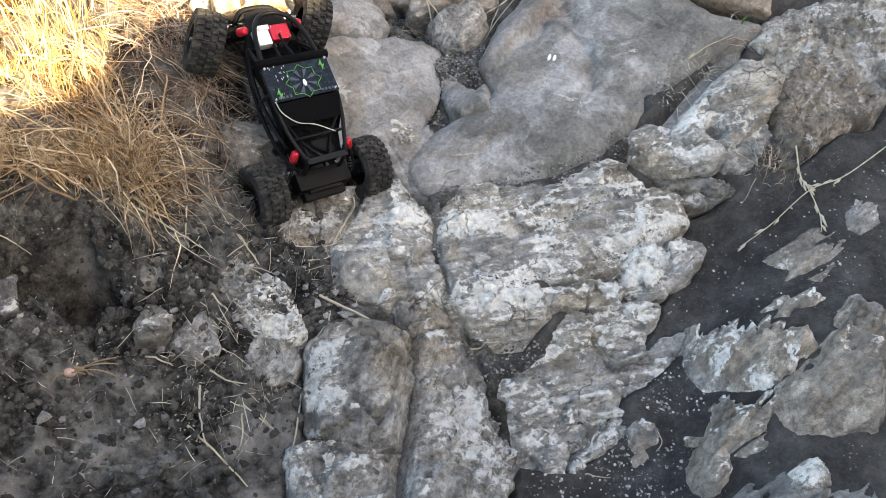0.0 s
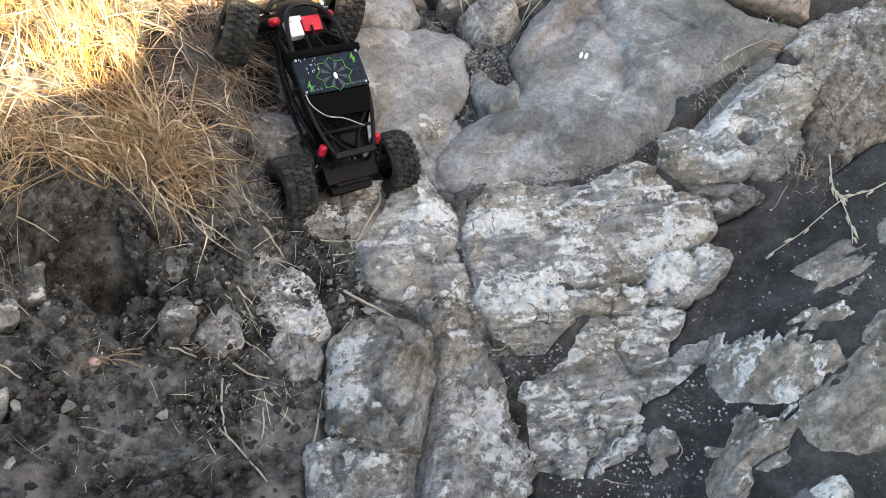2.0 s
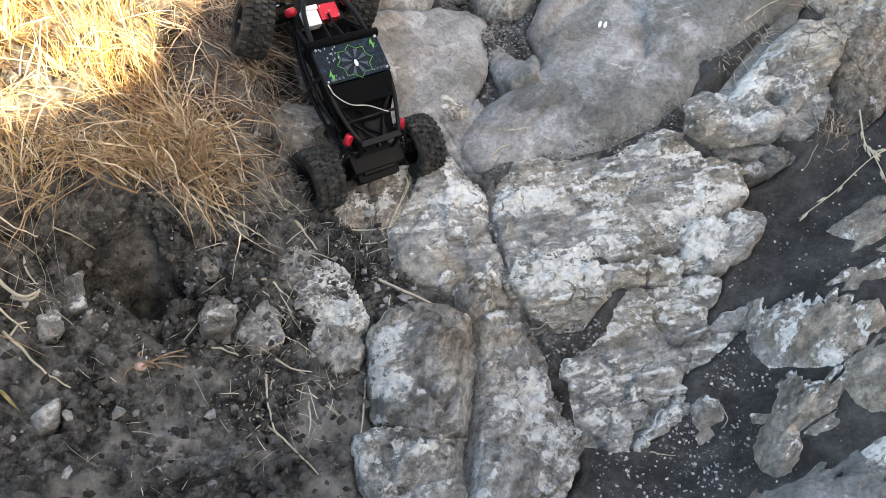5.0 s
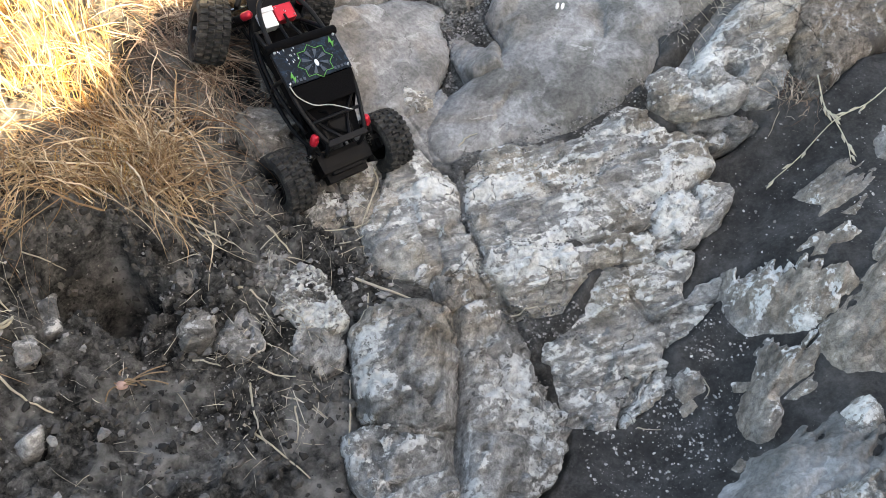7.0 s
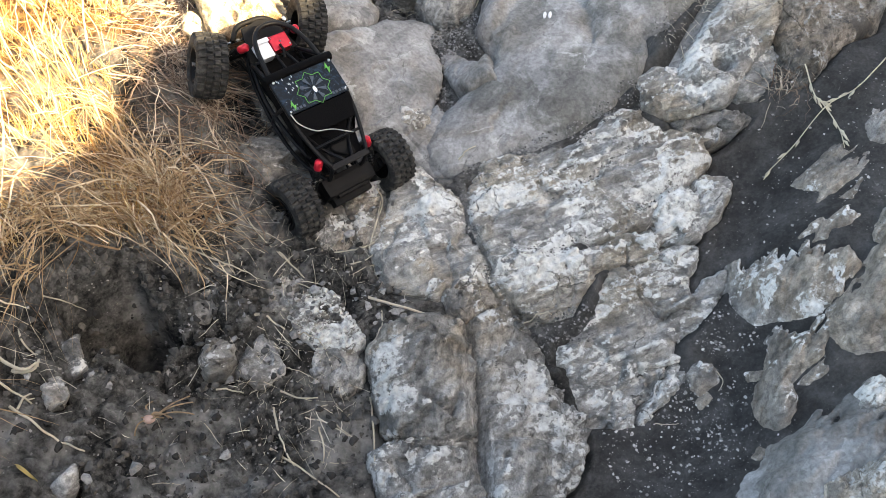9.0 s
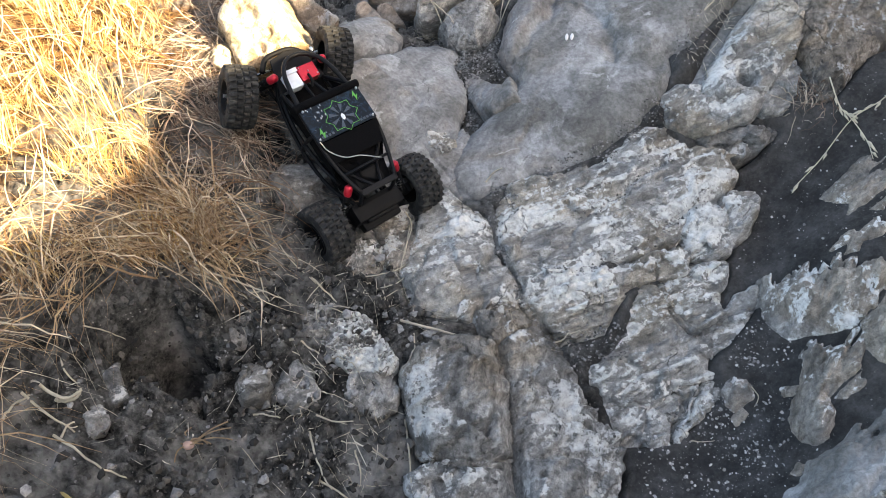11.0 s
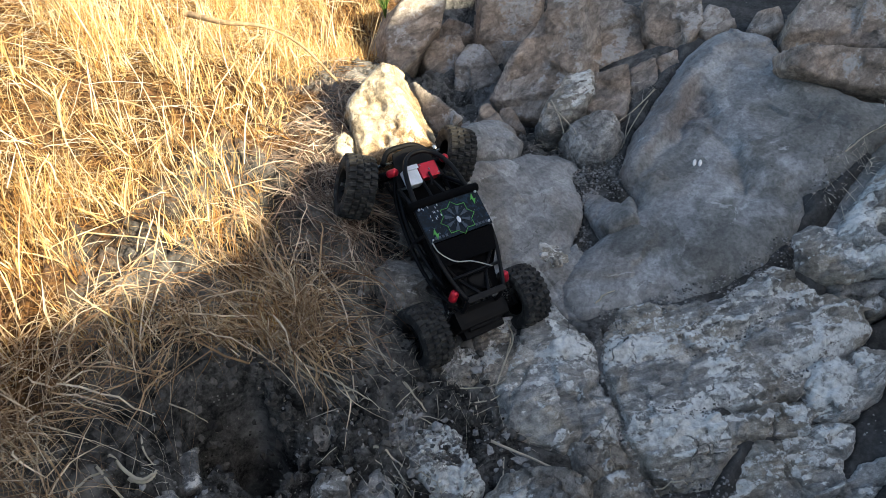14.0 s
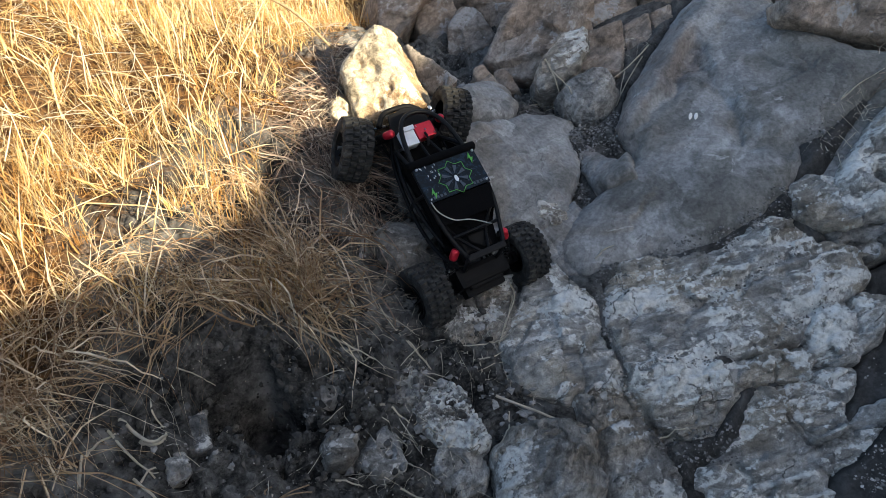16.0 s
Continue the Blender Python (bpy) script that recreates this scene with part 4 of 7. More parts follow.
rock("smooth", (0.318, 0.680, 0.156), (-0.07, -0.25, 0.97), [(-0.393, -0.440), (-0.403, -0.400), (-0.373, -0.342), (-0.318, -0.268), (-0.255, -0.209), (-0.203, -0.128), (-0.249, -0.014), (-0.213, 0.138), (-0.152, 0.278), (-0.069, 0.457), (-0.030, 0.496), (0.039, 0.518), (0.115, 0.525), (0.155, 0.492), (0.179, 0.405), (0.179, 0.321), (0.250, 0.276), (0.341, 0.216), (0.474, 0.195), (0.410, 0.107), (0.330, 0.062), (0.270, -0.013), (0.227, -0.062), (0.166, -0.100), (0.167, -0.144), (0.118, -0.229), (0.030, -0.313), (-0.049, -0.376), (-0.145, -0.416), (-0.241, -0.441), (-0.331, -0.479)], 0.060, 0.100, bend=(0.019, -0.120, 0.345, -0.128), cracks=[([(-0.044, 0.251), (-0.129, 0.071), (-0.221, -0.090)], 0.026, 0.030), ([(-0.040, 0.196), (0.006, 0.050), (0.047, -0.093), (0.132, -0.122)], 0.030, 0.020), ([(0.037, 0.498), (-0.071, 0.309), (-0.149, 0.113), (-0.201, -0.066)], 0.045, -0.035), ([(0.037, 0.282), (0.167, 0.191), (0.254, 0.137)], 0.030, 0.008)])
rock("smooth", (0.022, 0.569, 0.111), (-0.38, -0.01, 0.92), [(-0.041, 0.120), (-0.023, 0.078), (0.006, 0.018), (0.050, -0.029), (0.073, -0.016), (0.080, -0.097), (0.020, -0.113), (-0.010, -0.087), (-0.034, -0.027), (-0.054, 0.050), (-0.072, 0.102)], 0.030, 0.040, bend=(-0.004, 0.911, 0.189, 0.450), sunk=False)
rock("smooth", (-0.169, 0.460, 0.135), (0.40, -0.14, 0.90), [(-0.244, -0.054), (-0.224, -0.007), (-0.181, 0.057), (-0.080, 0.159), (0.005, 0.256), (0.087, 0.302), (0.140, 0.285), (0.170, 0.242), (0.168, 0.202), (0.126, 0.208), (0.153, 0.117), (0.150, 0.056), (0.132, 0.000), (0.131, -0.081), (0.096, -0.130), (0.051, -0.169), (0.035, -0.216), (-0.007, -0.254), (-0.060, -0.277), (-0.096, -0.255), (-0.150, -0.199), (-0.190, -0.147), (-0.223, -0.091)], 0.050, 0.050, bend=(0.005, 0.433, -0.160, -0.410), cracks=[([(-0.218, 0.014), (-0.134, -0.087), (-0.056, -0.168), (0.024, -0.208)], 0.020, 0.010), ([(-0.125, 0.108), (-0.017, 0.038), (0.097, -0.067)], 0.012, -0.008), ([(-0.124, -0.176), (-0.129, -0.103), (-0.079, -0.078), (-0.043, -0.177)], 0.008, 0.008)])
rock("smooth", (-0.270, 0.685, 0.205), (0.44, 0.17, 0.88), [(-0.088, -0.098), (-0.068, 0.005), (-0.011, 0.166), (0.045, 0.180), (0.091, 0.065), (0.077, -0.016), (0.032, -0.079), (-0.004, -0.100), (-0.051, -0.113)], 0.050, 0.050, bend=(0.007, -0.410, 0.413, -0.612))
rock("smooth", (-0.364, 0.485, 0.257), (0.56, -0.07, 0.83), [(-0.045, -0.067), (-0.038, 0.011), (-0.000, 0.082), (0.033, 0.080), (0.044, 0.019), (0.031, -0.044), (-0.019, -0.082)], 0.040, 0.040)
rock("smooth", (-0.325, 0.636, 0.244), (0.39, 0.01, 0.92), [(-0.025, -0.047), (-0.024, 0.021), (0.002, 0.084), (0.023, 0.025), (0.026, -0.029), (0.001, -0.054)], 0.030, 0.030)
rock("grey", (-0.368, 0.307, 0.210), (0.51, -0.35, 0.78), [(-0.065, 0.011), (-0.026, 0.058), (0.001, 0.063), (0.034, 0.020), (0.057, -0.041), (0.026, -0.062), (-0.022, -0.054)], 0.030, 0.040)
rock("grey", (-0.368, 0.151, 0.148), (0.53, -0.25, 0.81), [(-0.087, 0.022), (-0.050, 0.068), (0.001, 0.075), (0.059, 0.040), (0.090, -0.018), (0.068, -0.060), (0.019, -0.072), (-0.029, -0.041), (-0.065, -0.018)], 0.040, 0.040)
rock("weathered", (-0.004, 0.791, 0.165), (0.00, -0.35, 0.94), [(-0.080, 0.002), (-0.052, 0.048), (0.006, 0.081), (0.051, 0.073), (0.072, 0.015), (0.060, -0.033), (0.018, -0.074), (-0.018, -0.070), (-0.056, -0.042)], 0.100, 0.060, facets=0.25)
rock("sandy", (-0.466, 0.436, 0.414), (0.10, -0.75, 0.65), [(-0.012, 0.100), (0.002, 0.101), (0.018, 0.062), (0.036, 0.036), (0.060, -0.006), (0.082, -0.042), (0.097, -0.060), (0.070, -0.076), (0.033, -0.090), (0.000, -0.105), (-0.043, -0.104), (-0.058, -0.061), (-0.071, -0.018), (-0.084, 0.007), (-0.077, 0.027), (-0.056, 0.056), (-0.034, 0.079)], 0.034, 0.034, deep=0.07, cracks=[([(-0.004, 0.104), (0.016, 0.030), (0.048, -0.055)], 0.030, -0.014), ([(-0.062, 0.010), (-0.030, -0.095)], 0.022, -0.008)], facets=0.45, pits=[(-0.042, 0.018, 0.009, 0.013), (-0.010, 0.009, 0.014, 0.014), (-0.019, -0.082, 0.013, 0.013), (0.005, -0.065, 0.010, 0.012), (0.025, -0.034, 0.009, 0.008), (0.060, -0.057, 0.009, 0.008), (-0.025, -0.030, 0.012, 0.006)])
rock("sandy", (-0.466, 0.436, 0.414), (0.10, -0.75, 0.65), [(-0.099, -0.064), (-0.088, -0.054), (-0.070, -0.066), (-0.064, -0.094), (-0.080, -0.101), (-0.098, -0.086)], 0.022, 0.022, deep=0.06, label="small pale sandstone lump beside a sunlit boulder")
rock("far", (-0.391, 0.652, 0.307), (0.30, -0.60, 0.74), [(-0.064, 0.054), (-0.028, 0.048), (0.017, 0.018), (0.056, -0.016), (0.037, -0.041), (0.007, -0.052), (-0.026, -0.011)], 0.040, 0.040)
rock("far", (-0.284, 0.852, 0.194), (0.00, -0.60, 0.80), [(-0.023, -0.003), (-0.021, 0.017), (-0.006, 0.031), (0.015, 0.006), (0.032, -0.021), (0.002, -0.029)], 0.022, 0.014)
rock("far", (-0.232, 0.898, 0.157), (0.00, -0.60, 0.80), [(-0.025, -0.006), (-0.023, 0.028), (-0.004, 0.032), (0.019, -0.001), (0.033, -0.028), (0.000, -0.026)], 0.022, 0.014)
rock("far", (-0.364, 1.253, 0.133), (0.00, -0.71, 0.71), [(-0.063, -0.063), (-0.064, 0.020), (-0.032, 0.081), (0.004, 0.078), (0.053, 0.014), (0.073, -0.013), (0.040, -0.051), (-0.012, -0.067)], 0.022, 0.014)
rock("far", (-0.485, 1.332, 0.147), (0.20, -0.61, 0.76), [(-0.060, -0.023), (-0.048, 0.043), (-0.004, 0.065), (0.039, 0.063), (0.060, 0.029), (0.042, -0.036), (0.008, -0.070), (-0.037, -0.072)], 0.022, 0.014)
rock("far", (-0.460, 1.495, 0.160), (0.00, -0.51, 0.86), [(-0.068, 0.001), (-0.032, 0.030), (0.028, 0.013), (0.069, -0.019), (0.003, -0.025)], 0.022, 0.014)
rock("far", (-0.278, 1.412, 0.193), (0.10, -0.75, 0.66), [(-0.092, -0.033), (-0.090, 0.136), (0.088, 0.164), (0.086, 0.051), (0.061, 0.012), (0.029, -0.064), (0.004, -0.093), (-0.023, -0.104), (-0.062, -0.069)], 0.022, 0.014)
rock("far", (-0.157, 1.065, 0.239), (-0.30, -0.62, 0.72), [(-0.135, -0.093), (-0.099, 0.000), (-0.045, 0.100), (0.001, 0.182), (0.023, 0.232), (0.108, 0.219), (0.112, 0.062), (0.114, -0.037), (0.068, -0.083), (0.031, -0.154), (-0.019, -0.155), (-0.062, -0.142), (-0.097, -0.131)], 0.022, 0.014)
rock("far", (0.037, 1.256, 0.255), (0.00, -0.60, 0.80), [(-0.086, 0.153), (-0.015, 0.154), (0.080, 0.087), (0.098, 0.020), (0.093, -0.064), (0.028, -0.090), (-0.036, -0.114), (-0.080, -0.124), (-0.082, -0.021)], 0.022, 0.014)
rock("crust", (-0.081, 0.872, 0.225), (0.00, -0.60, 0.80), [(-0.052, -0.051), (-0.031, 0.016), (0.004, 0.070), (0.055, 0.088), (0.062, 0.052), (0.038, -0.007), (-0.005, -0.050), (-0.041, -0.067)], 0.022, 0.014, facets=0.5, label="upright pale limestone splinter among brown boulders")
rock("far", (-0.070, 0.973, 0.187), (-0.20, -0.61, 0.76), [(-0.065, -0.066), (-0.022, 0.016), (-0.001, 0.061), (0.046, 0.067), (0.044, 0.016), (0.015, -0.025), (-0.017, -0.069)], 0.022, 0.014)
rock("far", (0.025, 0.949, 0.212), (0.00, -0.60, 0.80), [(-0.043, 0.007), (-0.028, 0.067), (0.050, 0.092), (0.062, 0.010), (0.046, -0.066), (-0.022, -0.060), (-0.065, -0.048)], 0.022, 0.014)
rock("far", (0.133, 1.050, 0.210), (0.00, -0.60, 0.80), [(-0.037, 0.033), (0.021, 0.066), (0.036, -0.000), (0.009, -0.045), (-0.029, -0.055)], 0.022, 0.014)
rock("far", (0.198, 1.119, 0.228), (0.20, -0.59, 0.78), [(-0.027, 0.016), (0.022, 0.046), (0.023, -0.013), (-0.018, -0.050)], 0.022, 0.014)
rock("far", (0.209, 1.250, 0.304), (0.00, -0.65, 0.76), [(-0.068, -0.038), (-0.071, 0.043), (-0.057, 0.097), (0.072, 0.099), (0.082, 0.009), (0.052, -0.062), (0.013, -0.084), (-0.022, -0.064)], 0.022, 0.014)
rock("far", (0.178, 1.229, 0.235), (0.00, -0.60, 0.80), [(-0.025, 0.031), (0.008, 0.013), (0.036, -0.012), (-0.020, -0.032)], 0.022, 0.014)
rock("far", (0.335, 1.253, 0.303), (0.00, -0.51, 0.86), [(-0.051, -0.010), (-0.019, 0.051), (0.028, 0.042), (0.051, -0.007), (0.019, -0.028), (-0.028, -0.049)], 0.022, 0.014)
rock("far", (0.647, 1.152, 0.341), (0.00, -0.51, 0.86), [(-0.139, -0.059), (-0.124, 0.016), (-0.074, 0.113), (0.218, 0.117), (0.199, -0.073), (0.003, -0.052), (-0.084, -0.062)], 0.022, 0.014)
rock("far", (0.607, 0.924, 0.332), (0.00, -0.75, 0.66), [(-0.132, -0.006), (-0.129, 0.030), (-0.096, 0.044), (-0.002, 0.050), (0.184, 0.030), (0.187, -0.070), (0.042, -0.048), (-0.053, -0.030)], 0.022, 0.014)
rock("far", (0.465, 1.226, 0.315), (0.00, -0.41, 0.91), [(-0.048, -0.035), (-0.013, 0.035), (0.034, 0.047), (0.041, -0.007), (-0.014, -0.040)], 0.022, 0.014)
rock("far", (-0.571, 1.282, 0.248), (0.40, -0.60, 0.70), [(-0.068, -0.117), (-0.079, -0.016), (-0.051, 0.067), (-0.003, 0.137), (0.089, 0.159), (0.081, 0.039), (0.041, -0.028), (0.011, -0.101), (-0.021, -0.139)], 0.022, 0.014)

def outcrop(outline, height, edge, along, fray=1.0, kind="streaked", label=""):
    """Bedrock that comes up through the dirt: low, combed along its bedding, frayed where the dirt laps over it."""
    seed = len(outline) * 31 + int(outline[0][0] * 1000)
    pts = np.array(outline)
    lo, hi = pts.min(0) - 0.035, pts.max(0) + 0.035
    step = min(0.0036, max(0.0018, 0.009 * math.sqrt((hi[0] - lo[0]) * (hi[1] - lo[1]))))
    x, y = np.meshgrid(np.arange(lo[0], hi[0], step), np.arange(lo[1], hi[1], step))
    c, n = math.cos(radians(along)), math.sin(radians(along))
    a, b = x * c + y * n, y * c - x * n
    d = inside_depth(x, y, outline) + 0.004
    comb = fractal(a * 0.20 + seed, b + 0.02 * fractal(x, y, 9, 2, seed), 46, 3, seed + 3)
    mid = np.array(outline).mean(0)
    reach = a - (mid[0] * c + mid[1] * n)
    uphill = np.clip(0.45 + reach / (0.9 * (hi - lo).min()), 0.06, 1.0)
    fray = fray * uphill
    d = d + fray * 0.014 * comb + 0.006 * fractal(x, y, 30, 3, seed + 5)
    rise = np.where(d > 0, height * (1.35 - 0.7 * uphill) * (1 - np.exp(-np.clip(d, 0, 1) / edge)), 1.1 * d)
    lap = fractal(a * 0.30 + seed, b, 62, 3, seed + 17) + 0.6 * fractal(x, y, 26, 3, seed + 19)
    rise = rise - fray * 1.7 * height * np.clip(-lap * 2.2 - 0.15, 0, 1) * np.exp(-np.clip(d, 0, 1) / (1.3 * edge + 0.008))
    soft = np.clip(d / 0.02, 0, 1)
    rise = rise + soft * (0.0075 * comb + height * 0.75 * fractal(x, y, 11, 3, seed + 9) + 0.0020 * fractal(x, y, 70, 3, seed + 11))
    saw = b * 30 + 1.1 * fractal(x, y, 8, 2, seed + 13)
    saw = saw - np.floor(saw)
    rise = rise + soft * 0.005 * np.clip(saw / 0.8, 0, 1) * np.clip((1 - saw) / 0.2, 0, 1)
    cut, chalk, lumps = weather(x, y, seed)
    # white crust in nibs along the crests of the uphill end
    nibs = np.clip(2.2 * comb + 2.0 * fractal(a * 0.6, b, 40, 3, seed + 23) - 0.40 + 0.9 * uphill, 0, 1) * np.clip(1.6 * uphill - 0.5, 0, 1) * soft
    chalk = np.maximum(chalk, nibs)
    rise = np.where(d > 0, rise - np.minimum(cut, 0.6 * height) + lumps + 0.005 * nibs, rise)
    ob = new("rock", grid_mesh("rock", np.stack([x, y, soil(x, y) + np.maximum(rise, -0.03)], -1), (d > -0.022)[:-1, :-1], True, chalk))
    ob.data.materials.append(ROCK[kind])
    text, category = LABELS[kind]
    return tagged(ob, label or text, category, "rocks of the gully")


outcrop([(0.762, 0.195), (0.794, 0.218), (0.836, 0.238), (0.840, 0.255), (0.862, 0.261), (0.877, 0.239), (0.901, 0.236), (0.892, 0.215), (0.914, 0.214), (0.910, 0.183), (0.875, 0.156), (0.827, 0.132), (0.805, 0.124), (0.785, 0.112), (0.805, 0.144), (0.784, 0.159)], 0.008, 0.012, 38, 1.3, label="thin pale streaks of limestone showing through dark dirt")
outcrop([(0.726, 0.024), (0.750, 0.042), (0.765, 0.061), (0.779, 0.041), (0.817, 0.071), (0.827, 0.050), (0.834, 0.038), (0.812, 0.019), (0.780, 0.013), (0.761, -0.003), (0.744, 0.001), (0.754, 0.023), (0.735, 0.023)], 0.006, 0.008, 40, 0.8, label="thin white streaks of limestone showing through dark dirt")
outcrop([(0.828, 0.100), (0.854, 0.119), (0.875, 0.138), (0.856, 0.108), (0.843, 0.090)], 0.007, 0.008, 45, 0.5, label="small white limestone spur in dark dirt")
outcrop([(0.592, 0.029), (0.620, 0.028), (0.619, -0.003), (0.655, 0.025), (0.660, 0.003), (0.683, 0.020), (0.670, -0.020), (0.699, 0.008), (0.708, -0.015), (0.731, 0.006), (0.729, -0.022), (0.758, -0.019), (0.745, -0.050), (0.776, -0.041), (0.787, -0.052), (0.789, -0.082), (0.794, -0.098), (0.774, -0.121), (0.749, -0.146), (0.730, -0.156), (0.710, -0.170), (0.677, -0.161), (0.645, -0.145), (0.611, -0.130), (0.594, -0.096), (0.584, -0.056), (0.586, -0.007)], 0.036, 0.022, 66, 0.75, label="combed grey limestone with lumpy white crust, lapped by dirt")
outcrop([(0.891, 0.040), (0.854, -0.011), (0.836, -0.056), (0.804, -0.095), (0.782, -0.124), (0.747, -0.157), (0.723, -0.170), (0.712, -0.203), (0.717, -0.241), (0.741, -0.273), (0.794, -0.277), (0.876, -0.263), (0.944, -0.116), (0.968, 0.023)], 0.044, 0.032, 50, 0.3, label="grey-brown limestone ledge rising from dark dirt")
outcrop([(0.622, -0.177), (0.634, -0.157), (0.652, -0.152), (0.648, -0.191), (0.664, -0.188), (0.687, -0.202), (0.708, -0.182), (0.718, -0.194), (0.710, -0.214), (0.689, -0.253), (0.661, -0.269), (0.635, -0.288), (0.631, -0.326), (0.606, -0.371), (0.583, -0.375), (0.571, -0.344), (0.571, -0.307), (0.589, -0.262), (0.614, -0.223), (0.622, -0.201)], 0.036, 0.022, 48, 0.5, label="split limestone hump with white crust along its crest")
outcrop([(0.643, -0.292), (0.681, -0.273), (0.701, -0.258), (0.686, -0.288), (0.658, -0.300)], 0.012, 0.012, 42, 0.6, label="low limestone rib beside a split hump")
outcrop([(0.491, -0.493), (0.512, -0.459), (0.539, -0.455), (0.565, -0.409), (0.587, -0.406), (0.625, -0.388), (0.654, -0.364), (0.663, -0.375), (0.695, -0.353), (0.716, -0.353), (0.744, -0.331), (0.764, -0.340), (0.765, -0.367), (0.756, -0.411), (0.843, -0.371), (0.837, -0.536), (0.661, -0.604), (0.497, -0.573)], 0.026, 0.045, 45, 0.9, "smooth", label="broad pale blue-grey limestone slab half under dirt")
outcrop([(0.590, -0.560), (0.604, -0.520), (0.640, -0.496), (0.668, -0.492), (0.695, -0.478), (0.740, -0.462), (0.772, -0.480), (0.762, -0.545), (0.690, -0.590)], 0.046, 0.022, 45, 0.5, "weathered", label="brown-stained rough limestone on a pale slab")
outcrop([(0.704, -0.388), (0.718, -0.352), (0.742, -0.334), (0.770, -0.338), (0.776, -0.368), (0.752, -0.398), (0.722, -0.410)], 0.046, 0.020, 45, 0.2, "crust", label="round whitish limestone knob on a pale slab")
outcrop([(0.536, -0.422), (0.550, -0.403), (0.556, -0.412), (0.542, -0.429)], 0.008, 0.008, 60, 0.4, label="small pale limestone knob in dirt")
outcrop([(0.934, 0.290), (0.962, 0.333), (1.001, 0.322), (1.000, 0.273), (0.953, 0.235), (0.934, 0.246)], 0.010, 0.012, 40, 0.5, label="pale limestone patch in dark dirt")
outcrop([(0.472, -0.201), (0.485, -0.181), (0.501, -0.177), (0.527, -0.196), (0.523, -0.225), (0.491, -0.240), (0.476, -0.228)], 0.020, 0.014, 50, 0.2, label="small crusted limestone knob in dark dirt")
outcrop([(0.576, -0.230), (0.603, -0.236), (0.592, -0.249), (0.579, -0.243)], 0.006, 0.008, 30, 0.4, label="small flat stone at the edge of dark dirt")
outcrop([(0.501, -0.241), (0.509, -0.255), (0.488, -0.267), (0.484, -0.255)], 0.007, 0.008, 60, 0.3, label="small flat stone in gravelly dark dirt")

# ---- ground ----
def spread(lo, hi, step, reach):
    """Places along one axis: even between lo and hi, then ever wider out to the reach."""
    inner = list(np.arange(lo, hi, step))
    out, gap = [], step
    while not out or out[-1] < reach:
        gap *= 1.13
        out.append((out[-1] if out else 0) + gap)
    return np.array([lo - o for o in out[::-1]] + inner + [inner[-1] + o for o in out])


gx, gy = np.meshgrid(spread(-1.20, 1.10, 0.0062, 300), spread(-0.75, 1.55, 0.0062, 300))
gz = soil(gx, gy)
for place in FOOTPRINTS:
    near_rock = inside_depth(gx, gy, place)
    gz = gz - 0.022 * np.clip((near_rock + 0.018) / 0.018, 0, 1) - 0.05 * np.clip(near_rock / 0.02, 0, 1)
# low hills all round, far off
away = np.hypot(gx, gy)
gz = gz + 0.06 * np.clip(away - 9, 0, None) * (0.6 + 0.5 * fractal(gx, gy, 0.03, 3, 90))
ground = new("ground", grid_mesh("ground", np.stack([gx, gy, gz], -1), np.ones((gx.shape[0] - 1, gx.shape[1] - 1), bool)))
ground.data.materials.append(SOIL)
tagged(ground, "dark grey dusty soil with clods on a sloping bank", "ground", kind="structure")


# ---- unseen hillside, added to keep the sun off the gully ----
# crest heights fitted so the shadow edge falls where it is wanted
SHADE_CREST = [(-9.00, 4.087), (-1.72, 3.637), (-0.72, 3.187), (-0.63, 3.180), (-0.54, 3.168), (-0.34, 3.104), (-0.25, 3.099), (-0.11, 3.134), (-0.02, 3.162), (0.08, 3.113), (0.23, 3.049), (0.36, 3.150), (0.48, 3.180), (0.66, 3.300), (0.78, 3.360), (1.05, 3.360), (1.25, 3.280), (1.60, 3.200), (9.00, 3.450)]
BLOCKER_AT = 4.6


def hillside():
    us = np.arange(-9, 9.01, 0.08)
    top = np.interp(us, [c[0] for c in SHADE_CREST], [c[1] for c in SHADE_CREST]) + 0.03 * fractal(us, us * 0, 3.0, 3, 95)
    across = np.concatenate([[-2.4, -1.9, -1.4, -1.0, -0.7, -0.45, -0.25, -0.1], [0.0, 0.4, 1.2, 3.0, 6.0]])
    rise = np.interp(across, [-2.4, -1.0, 0.0, 1.2, 6.0], [-0.05, 0.62, 1.0, 0.95, 0.5])
    U, A = np.meshgrid(us, across)
    bump = 0.16 * fractal(U, A, 0.9, 4, 97) * (np.abs(A) > 0.05)
    s = BLOCKER_AT + A + bump
    x, y = SUN_AZ[0] * s - SUN_AZ[1] * U, SUN_AZ[1] * s + SUN_AZ[0] * U
    z = -0.8 + rise[:, None] * (top + 0.8)[None, :] + 0.6 * bump * (A < -0.2)
    me = grid_mesh("hillside", np.stack([x, y, z], -1), np.ones((len(across) - 1, len(us) - 1), bool))
    ob = new("hillside", me)
    me.materials.append(ROCK["far"])
    tagged(ob, "unseen rocky hillside added so its crest shades the gully", "hillside", kind="structure")


hillside()

